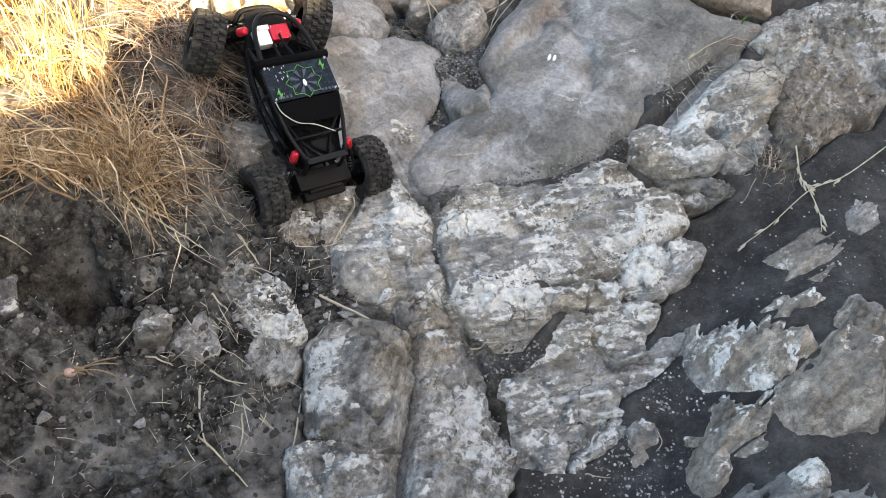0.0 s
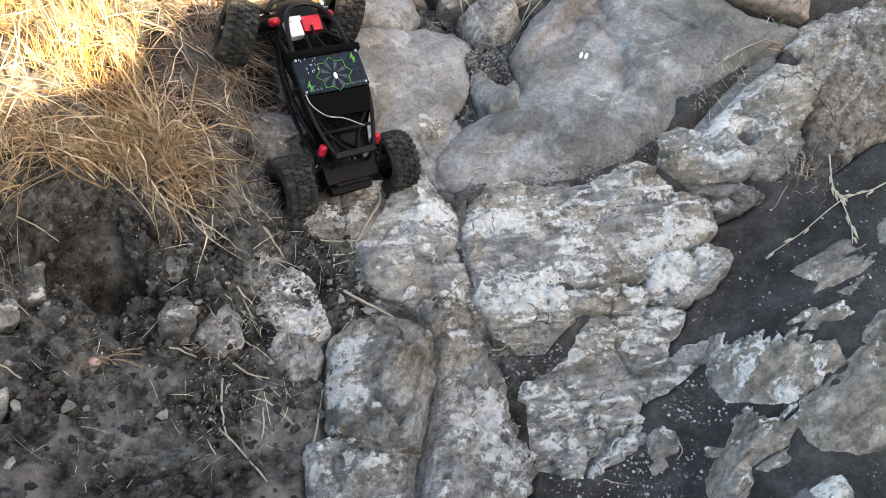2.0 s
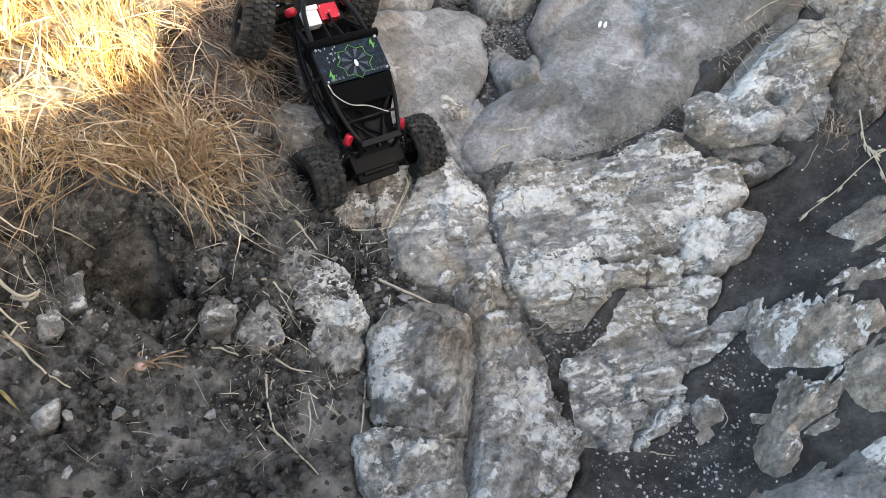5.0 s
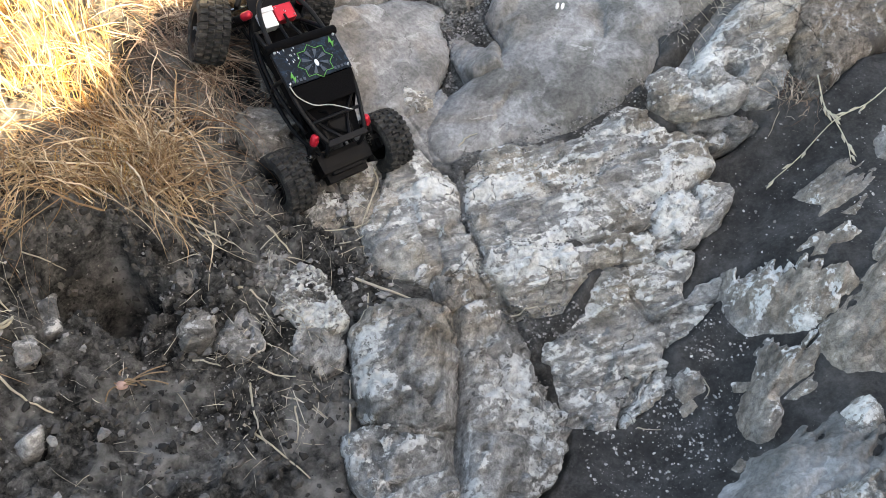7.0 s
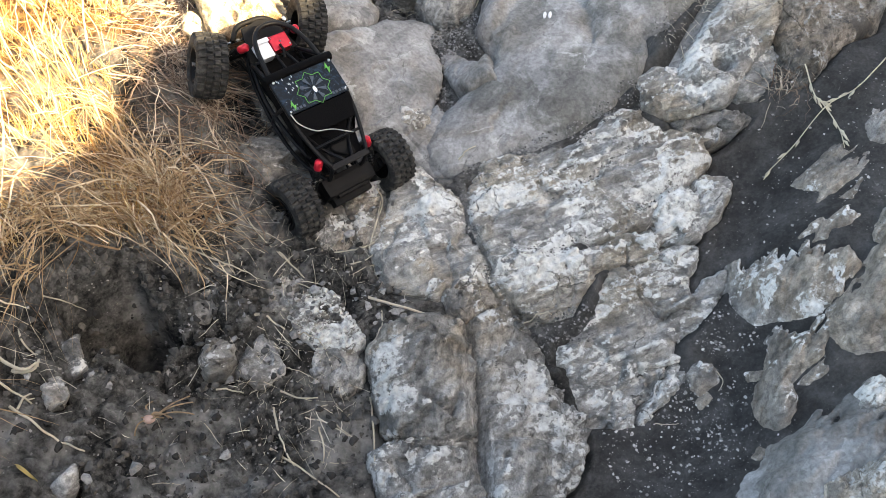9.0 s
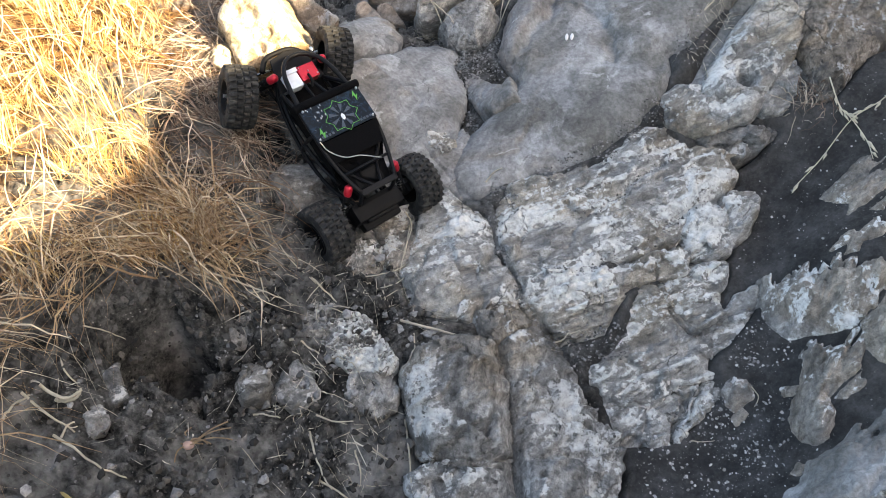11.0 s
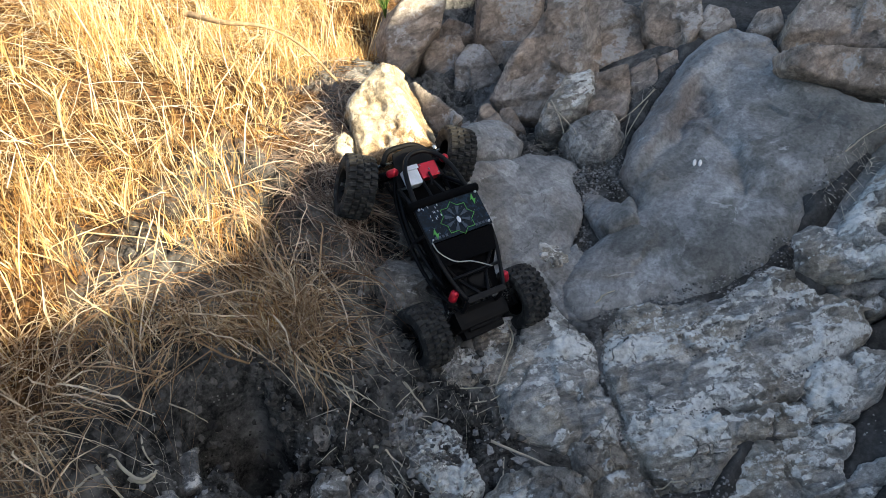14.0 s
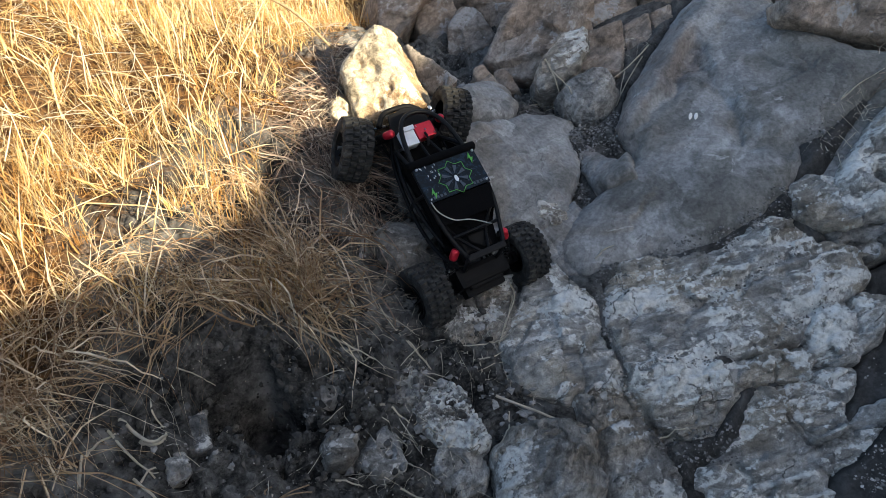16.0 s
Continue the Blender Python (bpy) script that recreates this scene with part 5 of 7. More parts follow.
# ---- grass on the bank ----
def ribbon_mesh(name, base, tip, sag, width, segs=5, seed=1, wiggle=0.0009):
    """Many thin bent strips in one mesh: from base to tip, bowed by sag, each with its own width."""
    rnd = np.random.RandomState(seed)
    n = len(base)
    s = np.linspace(0, 1, segs + 1)[None, :, None]
    mid = (base + tip) / 2 + sag
    line = (1 - s) ** 2 * base[:, None] + 2 * s * (1 - s) * mid[:, None] + s**2 * tip[:, None]
    line = line + rnd.normal(0, wiggle, line.shape) * np.minimum(1, s * 3)
    along = tip - base
    side = np.cross(along, rnd.normal(0, 1, (n, 3)))
    side = side / (np.linalg.norm(side, axis=1, keepdims=True) + 1e-9)
    taper = np.interp(s[0, :, 0], [0, 0.2, 0.75, 1], [0.8, 1.0, 0.75, 0.12])
    half = side[:, None] * (width[:, None] * taper[None])[..., None] / 2
    fold = np.cross(side, along / (np.linalg.norm(along, axis=1, keepdims=True) + 1e-9))[:, None] * (width[:, None] * taper[None])[..., None] * 0.25
    co = np.stack([line - half, line + fold, line + half], 2).reshape(-1, 3)
    at = (np.arange(n)[:, None] * (segs + 1) + np.arange(segs)[None]) * 3
    faces = np.stack([np.stack([at, at + 1, at + 4, at + 3], -1), np.stack([at + 1, at + 2, at + 5, at + 4], -1)], 2).reshape(-1, 4)
    me = bpy.data.meshes.new(name)
    me.from_pydata(co.tolist(), [], faces.tolist())
    return me


def in_bank(count, rnd, margin=0.0, box=(-1.75, -0.40, -0.62, 2.05)):
    """Places spread over the grassy bank, thinner towards its edge."""
    x, y = rnd.uniform(box[0], box[1], count), rnd.uniform(box[2], box[3], count)
    d = inside_depth(x, y, GRASS_BANK)
    ok = (d > margin + rnd.uniform(-0.01, 0.05, count)) & (np.hypot(x + 0.58, y + 0.285) > 0.085)
    return x[ok], y[ok], d[ok]


TALL = [(-0.72, 1.70), (-0.69, 1.32), (-0.67, 0.75), (-0.71, 0.55), (-0.71, 0.42), (-0.70, 0.28), (-0.67, 0.13), (-0.62, 0.05), (-0.54, -0.01), (-0.49, -0.09), (-0.56, -0.155),
        (-0.64, -0.205), (-0.72, -0.245), (-0.82, -0.29), (-1.3, -0.40), (-2.1, -0.30), (-2.8, 0.2), (-3.1, 1.1), (-2.8, 2.2), (-2.1, 2.7), (-1.4, 2.8), (-0.95, 2.5), (-0.80, 2.1)]


def tall_grass():
    rnd = np.random.RandomState(21)
    x, y, d = in_bank(5000, rnd, -0.02, (-1.75, -0.40, -0.62, 2.05))
    d = inside_depth(x, y, TALL)
    ok = (d > rnd.uniform(-0.01, 0.01, len(d))) & ((fractal(x, y, 5.5, 3, 400) > rnd.uniform(-0.16, 0.20, len(d))) | (d < 0.08))
    x, y, d = x[ok], y[ok], d[ok]
    bx, by, length, lean = [], [], [], []
    for px, py, depth in zip(x, y, d):
        many = rnd.randint(8, 24)
        r = abs(rnd.normal(0, 0.016, many))
        a = rnd.uniform(0, 6.283, many)
        bx += list(px + r * np.cos(a))
        by += list(py + r * np.sin(a))
        high = (0.060 + 0.050 * min(1, depth / 0.35)) * rnd.uniform(0.6, 1.35)
        length += list(high * rnd.uniform(0.3, 1.25, many))
        way = rnd.uniform(0, 6.283)
        loose = np.where(rnd.uniform(0, 1, many) < 0.3, 0.80, 0.22)
        lean += [(0.20 * np.cos(way) - 0.06 + rnd.normal(0, w), 0.20 * np.sin(way) + rnd.normal(0, w)) for w in loose]
    bx, by, length, lean = np.array(bx), np.array(by), np.array(length), np.array(lean)
    base = np.stack([bx, by, soil(bx, by) - 0.006], 1)
    up = np.concatenate([lean, np.ones((len(bx), 1))], 1)
    up = up / np.linalg.norm(up, axis=1, keepdims=True)
    tip = base + up * length[:, None]
    sag = np.concatenate([-lean * length[:, None] * 0.16, (0.07 * length)[:, None]], 1)
    droop = rnd.uniform(0, 1, len(bx)) < 0.2
    tip[droop, 2] -= 0.35 * length[droop]
    tip[droop, :2] += lean[droop] * length[droop, None] * 0.5
    ob = new("tall_dry_grass", ribbon_mesh("tall_dry_grass", base, tip, sag, 0.0007 + 0.0034 * rnd.uniform(0, 1, len(bx)) ** 5, 3, 5, 0.0014))
    ob.data.materials.append(STRAW)
    tagged(ob, "tall dry golden grass standing on the bank", "grass", kind="stuff")


def matted_straw(name, count, margin, seed, material, label, low, high, reach):
    rnd = np.random.RandomState(seed)
    x, y, d = in_bank(count, rnd, margin)
    bare = rnd.uniform(0, 1, len(x)) < np.where((x > -0.70) & (y > -0.12) & (y < 0.30), 0.93, np.where((x > -0.70) & (y > 0.30), 0.82, np.where(d < 0.30, 0.82, 0.30)))
    x, y, d = x[~bare], y[~bare], d[~bare]
    a = rnd.uniform(0, 6.283, len(x))
    length = rnd.uniform(*reach, len(x))
    # strands near the edge hang down the bank
    a = np.where((d < 0.10) & (rnd.uniform(0, 1, len(x)) < 0.65), rnd.normal(-0.6, 0.7, len(x)), a)
    length = np.where(d < 0.06, 0.6 * length, length)
    ex, ey = x + length * np.cos(a), y + length * np.sin(a)
    base = np.stack([x, y, soil(x, y) + rnd.uniform(low, high, len(x))], 1)
    tip = np.stack([ex, ey, np.maximum(soil(ex, ey), soil((x + ex) / 2, (y + ey) / 2) - 0.02) + rnd.uniform(low, high, len(x))], 1)
    sag = np.stack([rnd.normal(0, 0.010, len(x)), rnd.normal(0, 0.010, len(x)), rnd.uniform(0.0, 0.025, len(x))], 1)
    ob = new(name, ribbon_mesh(name, base, tip, sag, 0.0008 + 0.0022 * rnd.uniform(0, 1, len(x)) ** 3, 5, seed, 0.0018))
    ob.data.materials.append(material)
    tagged(ob, label, "grass", kind="stuff")


def long_stems():
    """Single long pale stems that stand out of the grass."""
    rnd = np.random.RandomState(29)
    x, y, d = in_bank(1900, rnd, 0.0)
    ok = (inside_depth(x, y, TALL) > 0.01) & (fractal(x, y, 3.5, 2, 420) > rnd.uniform(-0.4, 0.3, len(x)))
    x, y = x[ok], y[ok]
    l = rnd.uniform(0.06, 0.18, len(x))
    base = np.stack([x, y, soil(x, y)], 1)
    lean = np.stack([rnd.normal(0.04, 0.28, len(x)), rnd.normal(0.0, 0.30, len(x))], 1)
    flat = rnd.uniform(0, 1, len(x)) < 0.12
    lean[flat] *= 4
    up = np.concatenate([lean, np.ones((len(x), 1))], 1)
    tip = base + up / np.linalg.norm(up, axis=1, keepdims=True) * l[:, None]
    ob = new("long_grass_stems", ribbon_mesh("long_grass_stems", base, tip, rnd.normal(0, 0.011, base.shape), 0.0014 + 0.0034 * rnd.uniform(0, 1, len(x)) ** 2, 4, 7))
    ob.data.materials.append(PALE_STEM)
    tagged(ob, "long pale straw stems standing out of the grass", "grass", kind="stuff")


def tangle(zones, seed, material, label):
    """Dead straw in loose tangles, bent and looped."""
    rnd = np.random.RandomState(seed)
    base, tip, sag = [], [], []
    for zx, zy, zr, many, high in zones:
        r, a = zr * np.sqrt(rnd.uniform(0, 1, many)), rnd.uniform(0, 6.283, many)
        tuft = rnd.randint(0, max(3, many // 30), many)
        r, a, way = r[tuft], a[tuft], rnd.uniform(0, 6.283, many)[tuft]
        x, y, b, l = zx + r * np.cos(a) + rnd.normal(0, 0.014, many), zy + 1.2 * r * np.sin(a) + rnd.normal(0, 0.014, many), way + rnd.normal(0, 0.75, many), (0.03 + 0.17 * rnd.uniform(0, 1, many) ** 1.3) * min(1.0, zr / 0.06)
        ok = (np.hypot(x + 0.58, y + 0.285) > 0.10) & (np.hypot(x + l * np.cos(b) + 0.58, y + l * np.sin(b) + 0.285) > 0.10)
        x, y, b, l = x[ok], y[ok], b[ok], l[ok]
        ex, ey = x + l * np.cos(b), y + l * np.sin(b)
        base.append(np.stack([x, y, soil(x, y) + high * rnd.uniform(0, 1, len(x)) ** 2], 1))
        tip.append(np.stack([ex, ey, np.maximum(soil(ex, ey), soil((x + ex) / 2, (y + ey) / 2) - 0.02) + high * rnd.uniform(0, 1, len(x)) ** 2], 1))
        bow = 0.22 * l
        sag.append(np.stack([rnd.normal(0, 1, len(x)) * bow, rnd.normal(0, 1, len(x)) * bow, rnd.uniform(0.3, 1.5, len(x)) * high], 1))
    base, tip, sag = np.concatenate(base), np.concatenate(tip), np.concatenate(sag)
    ob = new("tangled_straw", ribbon_mesh("tangled_straw", base, tip, sag, 0.0008 + 0.0034 * rnd.uniform(0, 1, len(base)) ** 3, 6, seed, 0.0022))
    ob.data.materials.append(material)
    tagged(ob, label, "grass", kind="stuff")


def outer_grass():
    """The rest of the grassy bank, beyond the near part."""
    rnd = np.random.RandomState(23)
    x, y, d = in_bank(60000, rnd, -0.02, (-3.3, -0.70, -0.66, 3.1))
    ok = ((x < -1.70) | (y > 1.95)) & (d > 0.25 * fractal(x, y, 2.0, 3, 410) + 0.02) & (fractal(x, y, 4.5, 3, 400) > rnd.uniform(-0.35, 0.1, len(x)))
    x, y = x[ok], y[ok]
    l = rnd.uniform(0.08, 0.22, len(x))
    base = np.stack([x, y, soil(x, y) - 0.005], 1)
    tip = base + np.stack([rnd.normal(0, 0.4, len(x)) * l, rnd.normal(0, 0.4, len(x)) * l, l], 1)
    ob = new("outer_dry_grass", ribbon_mesh("outer_dry_grass", base, tip, 0 * base, rnd.uniform(0.002, 0.006, len(x)), 2, 6))
    ob.data.materials.append(STRAW)
    tagged(ob, "dry golden grass spreading over the upper bank", "grass", kind="stuff")


tall_grass()
long_stems()
outer_grass()
tangle([(-0.64, 0.02, 0.14, 270, 0.06), (-0.54, -0.06, 0.07, 170, 0.06), (-0.72, -0.23, 0.07, 190, 0.04), (-0.92, -0.42, 0.12, 460, 0.06),
        (-1.00, -0.55, 0.15, 420, 0.06), (-0.86, -0.29, 0.09, 200, 0.05), (-0.85, -0.50, 0.08, 110, 0.05), (-0.60, -0.03, 0.07, 180, 0.06), (-0.56, -0.09, 0.05, 200, 0.05),
        (-0.62, -0.14, 0.05, 160, 0.05), (-0.68, -0.19, 0.07, 160, 0.05)], 51, TANGLE, "tangled dead brown straw hanging over dark soil")
tangle([(-0.45, 0.10, 0.09, 60, 0.02), (-0.46, 0.28, 0.09, 80, 0.02), (-0.54, 0.24, 0.08, 230, 0.025), (-0.49, 0.31, 0.07, 130, 0.025), (-0.46, 0.20, 0.05, 110, 0.02), (-0.57, 0.12, 0.06, 90, 0.03),
        (-0.52, 0.43, 0.07, 200, 0.03), (-0.62, 0.30, 0.08, 160, 0.03), (-0.61, 0.50, 0.08, 160, 0.03), (0.795, 0.440, 0.030, 40, 0.012), (0.84, 0.455, 0.030, 25, 0.012), (0.70, 0.79, 0.04, 40, 0.012)], 53, BROWN_TANGLE, "sparse greyish-brown straw lying on the dark bank")
matted_straw("matted_grass", 30000, 0.0, 31, THATCH, "tangled brown dead grass matted over the bank", 0.0, 0.018, (0.05, 0.15))
matted_straw("fallen_straw", 3200, 0.005, 41, PALE_STRAW, "bleached fallen straw lying over the grass", 0.008, 0.040, (0.05, 0.15))


# ---- gravel, chips and clods ----
def pebbles(name, zones, size, material, label, seed, flat=0.65, power=2.6, on=None):
    """Small stones in one mesh, on the soil or on what a function tells. Zones: x, y, radius, how many."""
    rnd = np.random.RandomState(seed)
    t = (1 + 5**0.5) / 2
    ico = np.array([(-1, t, 0), (1, t, 0), (-1, -t, 0), (1, -t, 0), (0, -1, t), (0, 1, t), (0, -1, -t), (0, 1, -t), (t, 0, -1), (t, 0, 1), (-t, 0, -1), (-t, 0, 1)]) / 1.9
    tri = np.array([(0, 11, 5), (0, 5, 1), (0, 1, 7), (0, 7, 10), (0, 10, 11), (1, 5, 9), (5, 11, 4), (11, 10, 2), (10, 7, 6), (7, 1, 8),
                    (3, 9, 4), (3, 4, 2), (3, 2, 6), (3, 6, 8), (3, 8, 9), (4, 9, 5), (2, 4, 11), (6, 2, 10), (8, 6, 7), (9, 8, 1)])
    co, faces, n = [], [], 0
    for zx, zy, zr, many in zones:
        r, a = zr * np.sqrt(rnd.uniform(0, 1, many)), rnd.uniform(0, 6.283, many)
        x, y = zx + r * np.cos(a), zy + r * np.sin(a)
        z = soil(x, y) if on is None else [on(px, py) for px, py in zip(x, y)]
        for k in range(many):
            s = size[0] + (size[1] - size[0]) * rnd.uniform() ** power
            turn = np.array(Euler(rnd.uniform(0, 6.283, 3)).to_matrix())
            shape = (ico * rnd.uniform(0.5, 1.4, (12, 1)) * (1, rnd.uniform(0.55, 1), rnd.uniform(0.5, 1))) @ turn.T
            co.append(shape * (s, s, s * flat) / 2 + (x[k], y[k], z[k] + 0.12 * s))
            faces.append(tri + n)
            n += 12
    me = bpy.data.meshes.new(name)
    me.from_pydata(np.concatenate(co).tolist(), [], np.concatenate(faces).tolist())
    me.materials.append(material)
    tagged(new(name, me), label, "stones", kind="stuff")


def chip_material(name, a, b):
    m = Nodes(name)
    island = m.node("ShaderNodeNewGeometry").outputs["Random Per Island"]
    col = m.mix(m.ramp(island, 0, 1), a, b)
    col = m.mix(m.ramp(m.noise(180, 4), 0.4, 0.7, 0, 0.5), col, tuple(0.5 * c for c in a))
    m.bump(m.noise(260, 4), 0.5, 0.003)
    return m.done(col, 0.9, spec=0.2)


CHIP_GREY = chip_material("grey_gravel", (0.08, 0.078, 0.075), (0.33, 0.32, 0.31))
CHIP_WHITE = chip_material("white_chips", (0.20, 0.195, 0.185), (0.66, 0.64, 0.61))
CLOD = chip_material("soil_clods", (0.030, 0.028, 0.026), (0.105, 0.098, 0.090))
pebbles("gully_gravel", [(-0.02, 0.66, 0.05, 420), (-0.03, 0.58, 0.04, 300), (-0.04, 0.47, 0.045, 380), (-0.045, 0.40, 0.035, 260), (0.03, 0.69, 0.06, 420),
                         (-0.15, 0.80, 0.09, 260), (-0.40, 0.85, 0.12, 260), (-0.40, 1.12, 0.16, 420), (0.06, 0.62, 0.03, 80), (0.55, 0.58, 0.06, 120)],
        (0.002, 0.011), CHIP_GREY, "loose grey gravel filling the gully between slabs", 61)
pebbles("slab_gravel", [(0.06, 0.21, 0.04, 162), (0.14, 0.26, 0.035, 162), (0.21, 0.29, 0.03, 144), (0.29, 0.31, 0.03, 144), (0.35, 0.36, 0.03, 144), (0.42, 0.41, 0.04, 162),
                        (0.03, 0.13, 0.02, 72), (0.04, 0.05, 0.015, 72), (0.06, -0.04, 0.02, 72), (0.17, -0.135, 0.05, 198), (0.25, -0.13, 0.04, 180)],
        (0.002, 0.009), CHIP_GREY, "fine grey gravel in the joints between blocks", 62)
pebbles("white_chips", [(0.62, 0.20, 0.20, 420), (0.56, -0.12, 0.07, 380), (0.50, -0.27, 0.09, 560), (0.40, -0.36, 0.13, 900), (0.53, -0.36, 0.09, 300), (0.75, 0.30, 0.28, 420), (0.95, 0.40, 0.20, 160),
                         (0.88, 0.13, 0.06, 160), (0.525, -0.150, 0.02, 60), (0.46, -0.22, 0.03, 90)],
        (0.0008, 0.0095), CHIP_WHITE, "scattered small white stone chips on dark dirt", 63, 0.5, 6.5)
pebbles("soil_clods", [(-0.58, -0.285, 0.10, 260), (-0.55, -0.33, 0.24, 420), (-0.40, -0.42, 0.24, 300), (-0.62, -0.50, 0.22, 240), (-0.47, -0.16, 0.13, 240), (-0.33, -0.02, 0.14, 180), (-0.20, -0.12, 0.10, 120), (-0.36, 0.20, 0.14, 160), (-0.24, -0.45, 0.14, 180)],
        (0.003, 0.024), CLOD, "crumbly dark clods and grit on the bank", 64, 0.8)
pebbles("bank_stones", [(-0.46, -0.25, 0.12, 60), (-0.55, -0.52, 0.20, 70), (-0.30, -0.22, 0.10, 70), (-0.16, -0.13, 0.08, 60), (-0.22, -0.05, 0.10, 40), (-0.40, 0.10, 0.10, 40)],
        (0.004, 0.026), CHIP_GREY, "small grey stones scattered in the soil", 65)


pebbles("soil_grit", [(-0.52, -0.36, 0.26, 900), (-0.36, -0.30, 0.20, 700), (-0.28, 0.0, 0.18, 500), (-0.42, 0.20, 0.12, 300)], (0.0012, 0.008), CHIP_GREY, "fine grey grit lying on dark soil", 66)


def chaff(zones, seed):
    """Broken bits of straw strewn over the soil."""
    rnd = np.random.RandomState(seed)
    base, tip = [], []
    for zx, zy, zr, many in zones:
        r, a, b = zr * np.sqrt(rnd.uniform(0, 1, many)), rnd.uniform(0, 6.283, many), rnd.uniform(0, 6.283, many)
        l = (0.012 + 0.07 * rnd.uniform(0, 1, many) ** 3) * (np.hypot(zx + r * np.cos(a) + 0.58, zy + r * np.sin(a) + 0.285) > 0.11)
        x, y = zx + r * np.cos(a), zy + r * np.sin(a)
        ex, ey = x + l * np.cos(b), y + l * np.sin(b)
        base.append(np.stack([x, y, soil(x, y) + rnd.uniform(0.001, 0.006, many)], 1))
        tip.append(np.stack([ex, ey, soil(ex, ey) + rnd.uniform(0.001, 0.010, many)], 1))
    base, tip = np.concatenate(base), np.concatenate(tip)
    n = len(base)
    sag = np.stack([rnd.normal(0, 0.003, n), rnd.normal(0, 0.003, n), rnd.uniform(0.0, 0.006, n)], 1)
    ob = new("straw_chaff", ribbon_mesh("straw_chaff", base, tip, sag, 0.0008 + 0.0014 * rnd.uniform(0, 1, n) ** 2, 3, seed))
    ob.data.materials.append(PALE_STRAW)
    tagged(ob, "broken bits of pale straw strewn over dark soil", "straw", kind="stuff")


chaff([(-0.30, -0.35, 0.11, 130), (-0.36, -0.22, 0.10, 40), (-0.22, -0.10, 0.12, 60), (-0.28, 0.02, 0.12, 45), (-0.40, -0.05, 0.10, 55), (-0.60, -0.36, 0.12, 55), (-0.45, -0.50, 0.15, 35),
       (-0.40, 0.15, 0.12, 60), (0.05, -0.12, 0.06, 15), (-0.10, 0.85, 0.08, 35), (0.10, 0.95, 0.08, 20), (-0.62, -0.18, 0.12, 75), (0.61, 0.68, 0.05, 35), (0.55, 0.57, 0.04, 20), (0.80, 0.42, 0.06, 25)], 71)

# ---- the model crawler ----
def part(name, bm, material, parent, label="", smooth=False):
    """Links a bmesh as one mesh under a thing or a part."""
    me = bpy.data.meshes.new(name)
    bmesh.ops.recalc_face_normals(bm, faces=bm.faces)
    bm.to_mesh(me)
    bm.free()
    me.materials.append(material)
    if smooth:
        me.shade_smooth()
    ob = new(name, me)
    ob.parent = parent
    if label:
        ob["label"] = label
    return ob


def tube(points, radius, sides=10):
    """A bent tube through the points, with closed ends; radius one number or one for each point."""
    bm = bmesh.new()
    pts = [Vector(p) for p in points]
    radii = radius if isinstance(radius, (list, tuple)) else [radius] * len(pts)
    rings, side = [], None
    for i, p in enumerate(pts):
        ahead = (pts[min(i + 1, len(pts) - 1)] - pts[max(i - 1, 0)]).normalized()
        side = side or (ahead.orthogonal())
        side = (side - ahead * side.dot(ahead)).normalized()
        other = ahead.cross(side)
        rings.append([bm.verts.new(p + radii[i] * (math.cos(6.2832 * k / sides) * side + math.sin(6.2832 * k / sides) * other)) for k in range(sides)])
    for a, b in zip(rings, rings[1:]):
        for k in range(sides):
            bm.faces.new((a[k], a[(k + 1) % sides], b[(k + 1) % sides], b[k]))
    bm.faces.new(rings[0])
    bm.faces.new(rings[-1])
    return bm


def curved(points, steps=6):
    """A smooth line through the given points."""
    p = [Vector(q) for q in points]
    p = [2 * p[0] - p[1]] + p + [2 * p[-1] - p[-2]]
    out = []
    for a, b, c, d in zip(p, p[1:], p[2:], p[3:]):
        for k in range(steps):
            t = k / steps
            out.append(0.5 * (2 * b + (c - a) * t + (2 * a - 5 * b + 4 * c - d) * t * t + (3 * b - a - 3 * c + d) * t**3))
    return out + [p[-2]]


def block(lo, hi, bevel=0.002):
    bm = bmesh.new()
    bmesh.ops.create_cube(bm, size=1)
    for v in bm.verts:
        v.co = Vector([(l + h) / 2 + c * (h - l) for l, h, c in zip(lo, hi, v.co)])
    bmesh.ops.bevel(bm, geom=bm.edges[:], offset=bevel, segments=2, profile=0.7, affect="EDGES")
    return bm


def plate(corners, thick, bevel=0.0008):
    """A panel with the given corners in order, and its thickness downwards."""
    bm = bmesh.new()
    face = bm.faces.new([bm.verts.new(c) for c in corners])
    face.normal_update()
    down = face.normal * (-thick if face.normal.z > 0 else thick)
    made = bmesh.ops.extrude_face_region(bm, geom=[face])
    for v in made["geom"]:
        if isinstance(v, bmesh.types.BMVert):
            v.co += down
    bmesh.ops.bevel(bm, geom=bm.edges[:], offset=bevel, segments=1, affect="EDGES")
    return bm


def lathe(profile, axis_at=(0, 0, 0), sides=40):
    """A profile of (radius, y) turned round the y axis."""
    bm = bmesh.new()
    rings = [[bm.verts.new(Vector((r * math.cos(6.2832 * k / sides), y, r * math.sin(6.2832 * k / sides))) + Vector(axis_at)) for k in range(sides)] for r, y in profile]
    for a, b in zip(rings, rings[1:]):
        for k in range(sides):
            bm.faces.new((a[k], a[(k + 1) % sides], b[(k + 1) % sides], b[k]))
    return bm


def rubber_material():
    m = Nodes("dusty_black_rubber")
    n = m.noise(55, 6, 0.65)
    col = m.mix(m.ramp(n, 0.42, 0.72), (0.017, 0.017, 0.017), (0.066, 0.064, 0.060))
    m.bump(m.noise(300, 3), 0.3, 0.001)
    return m.done(col, 0.85, spec=0.25)


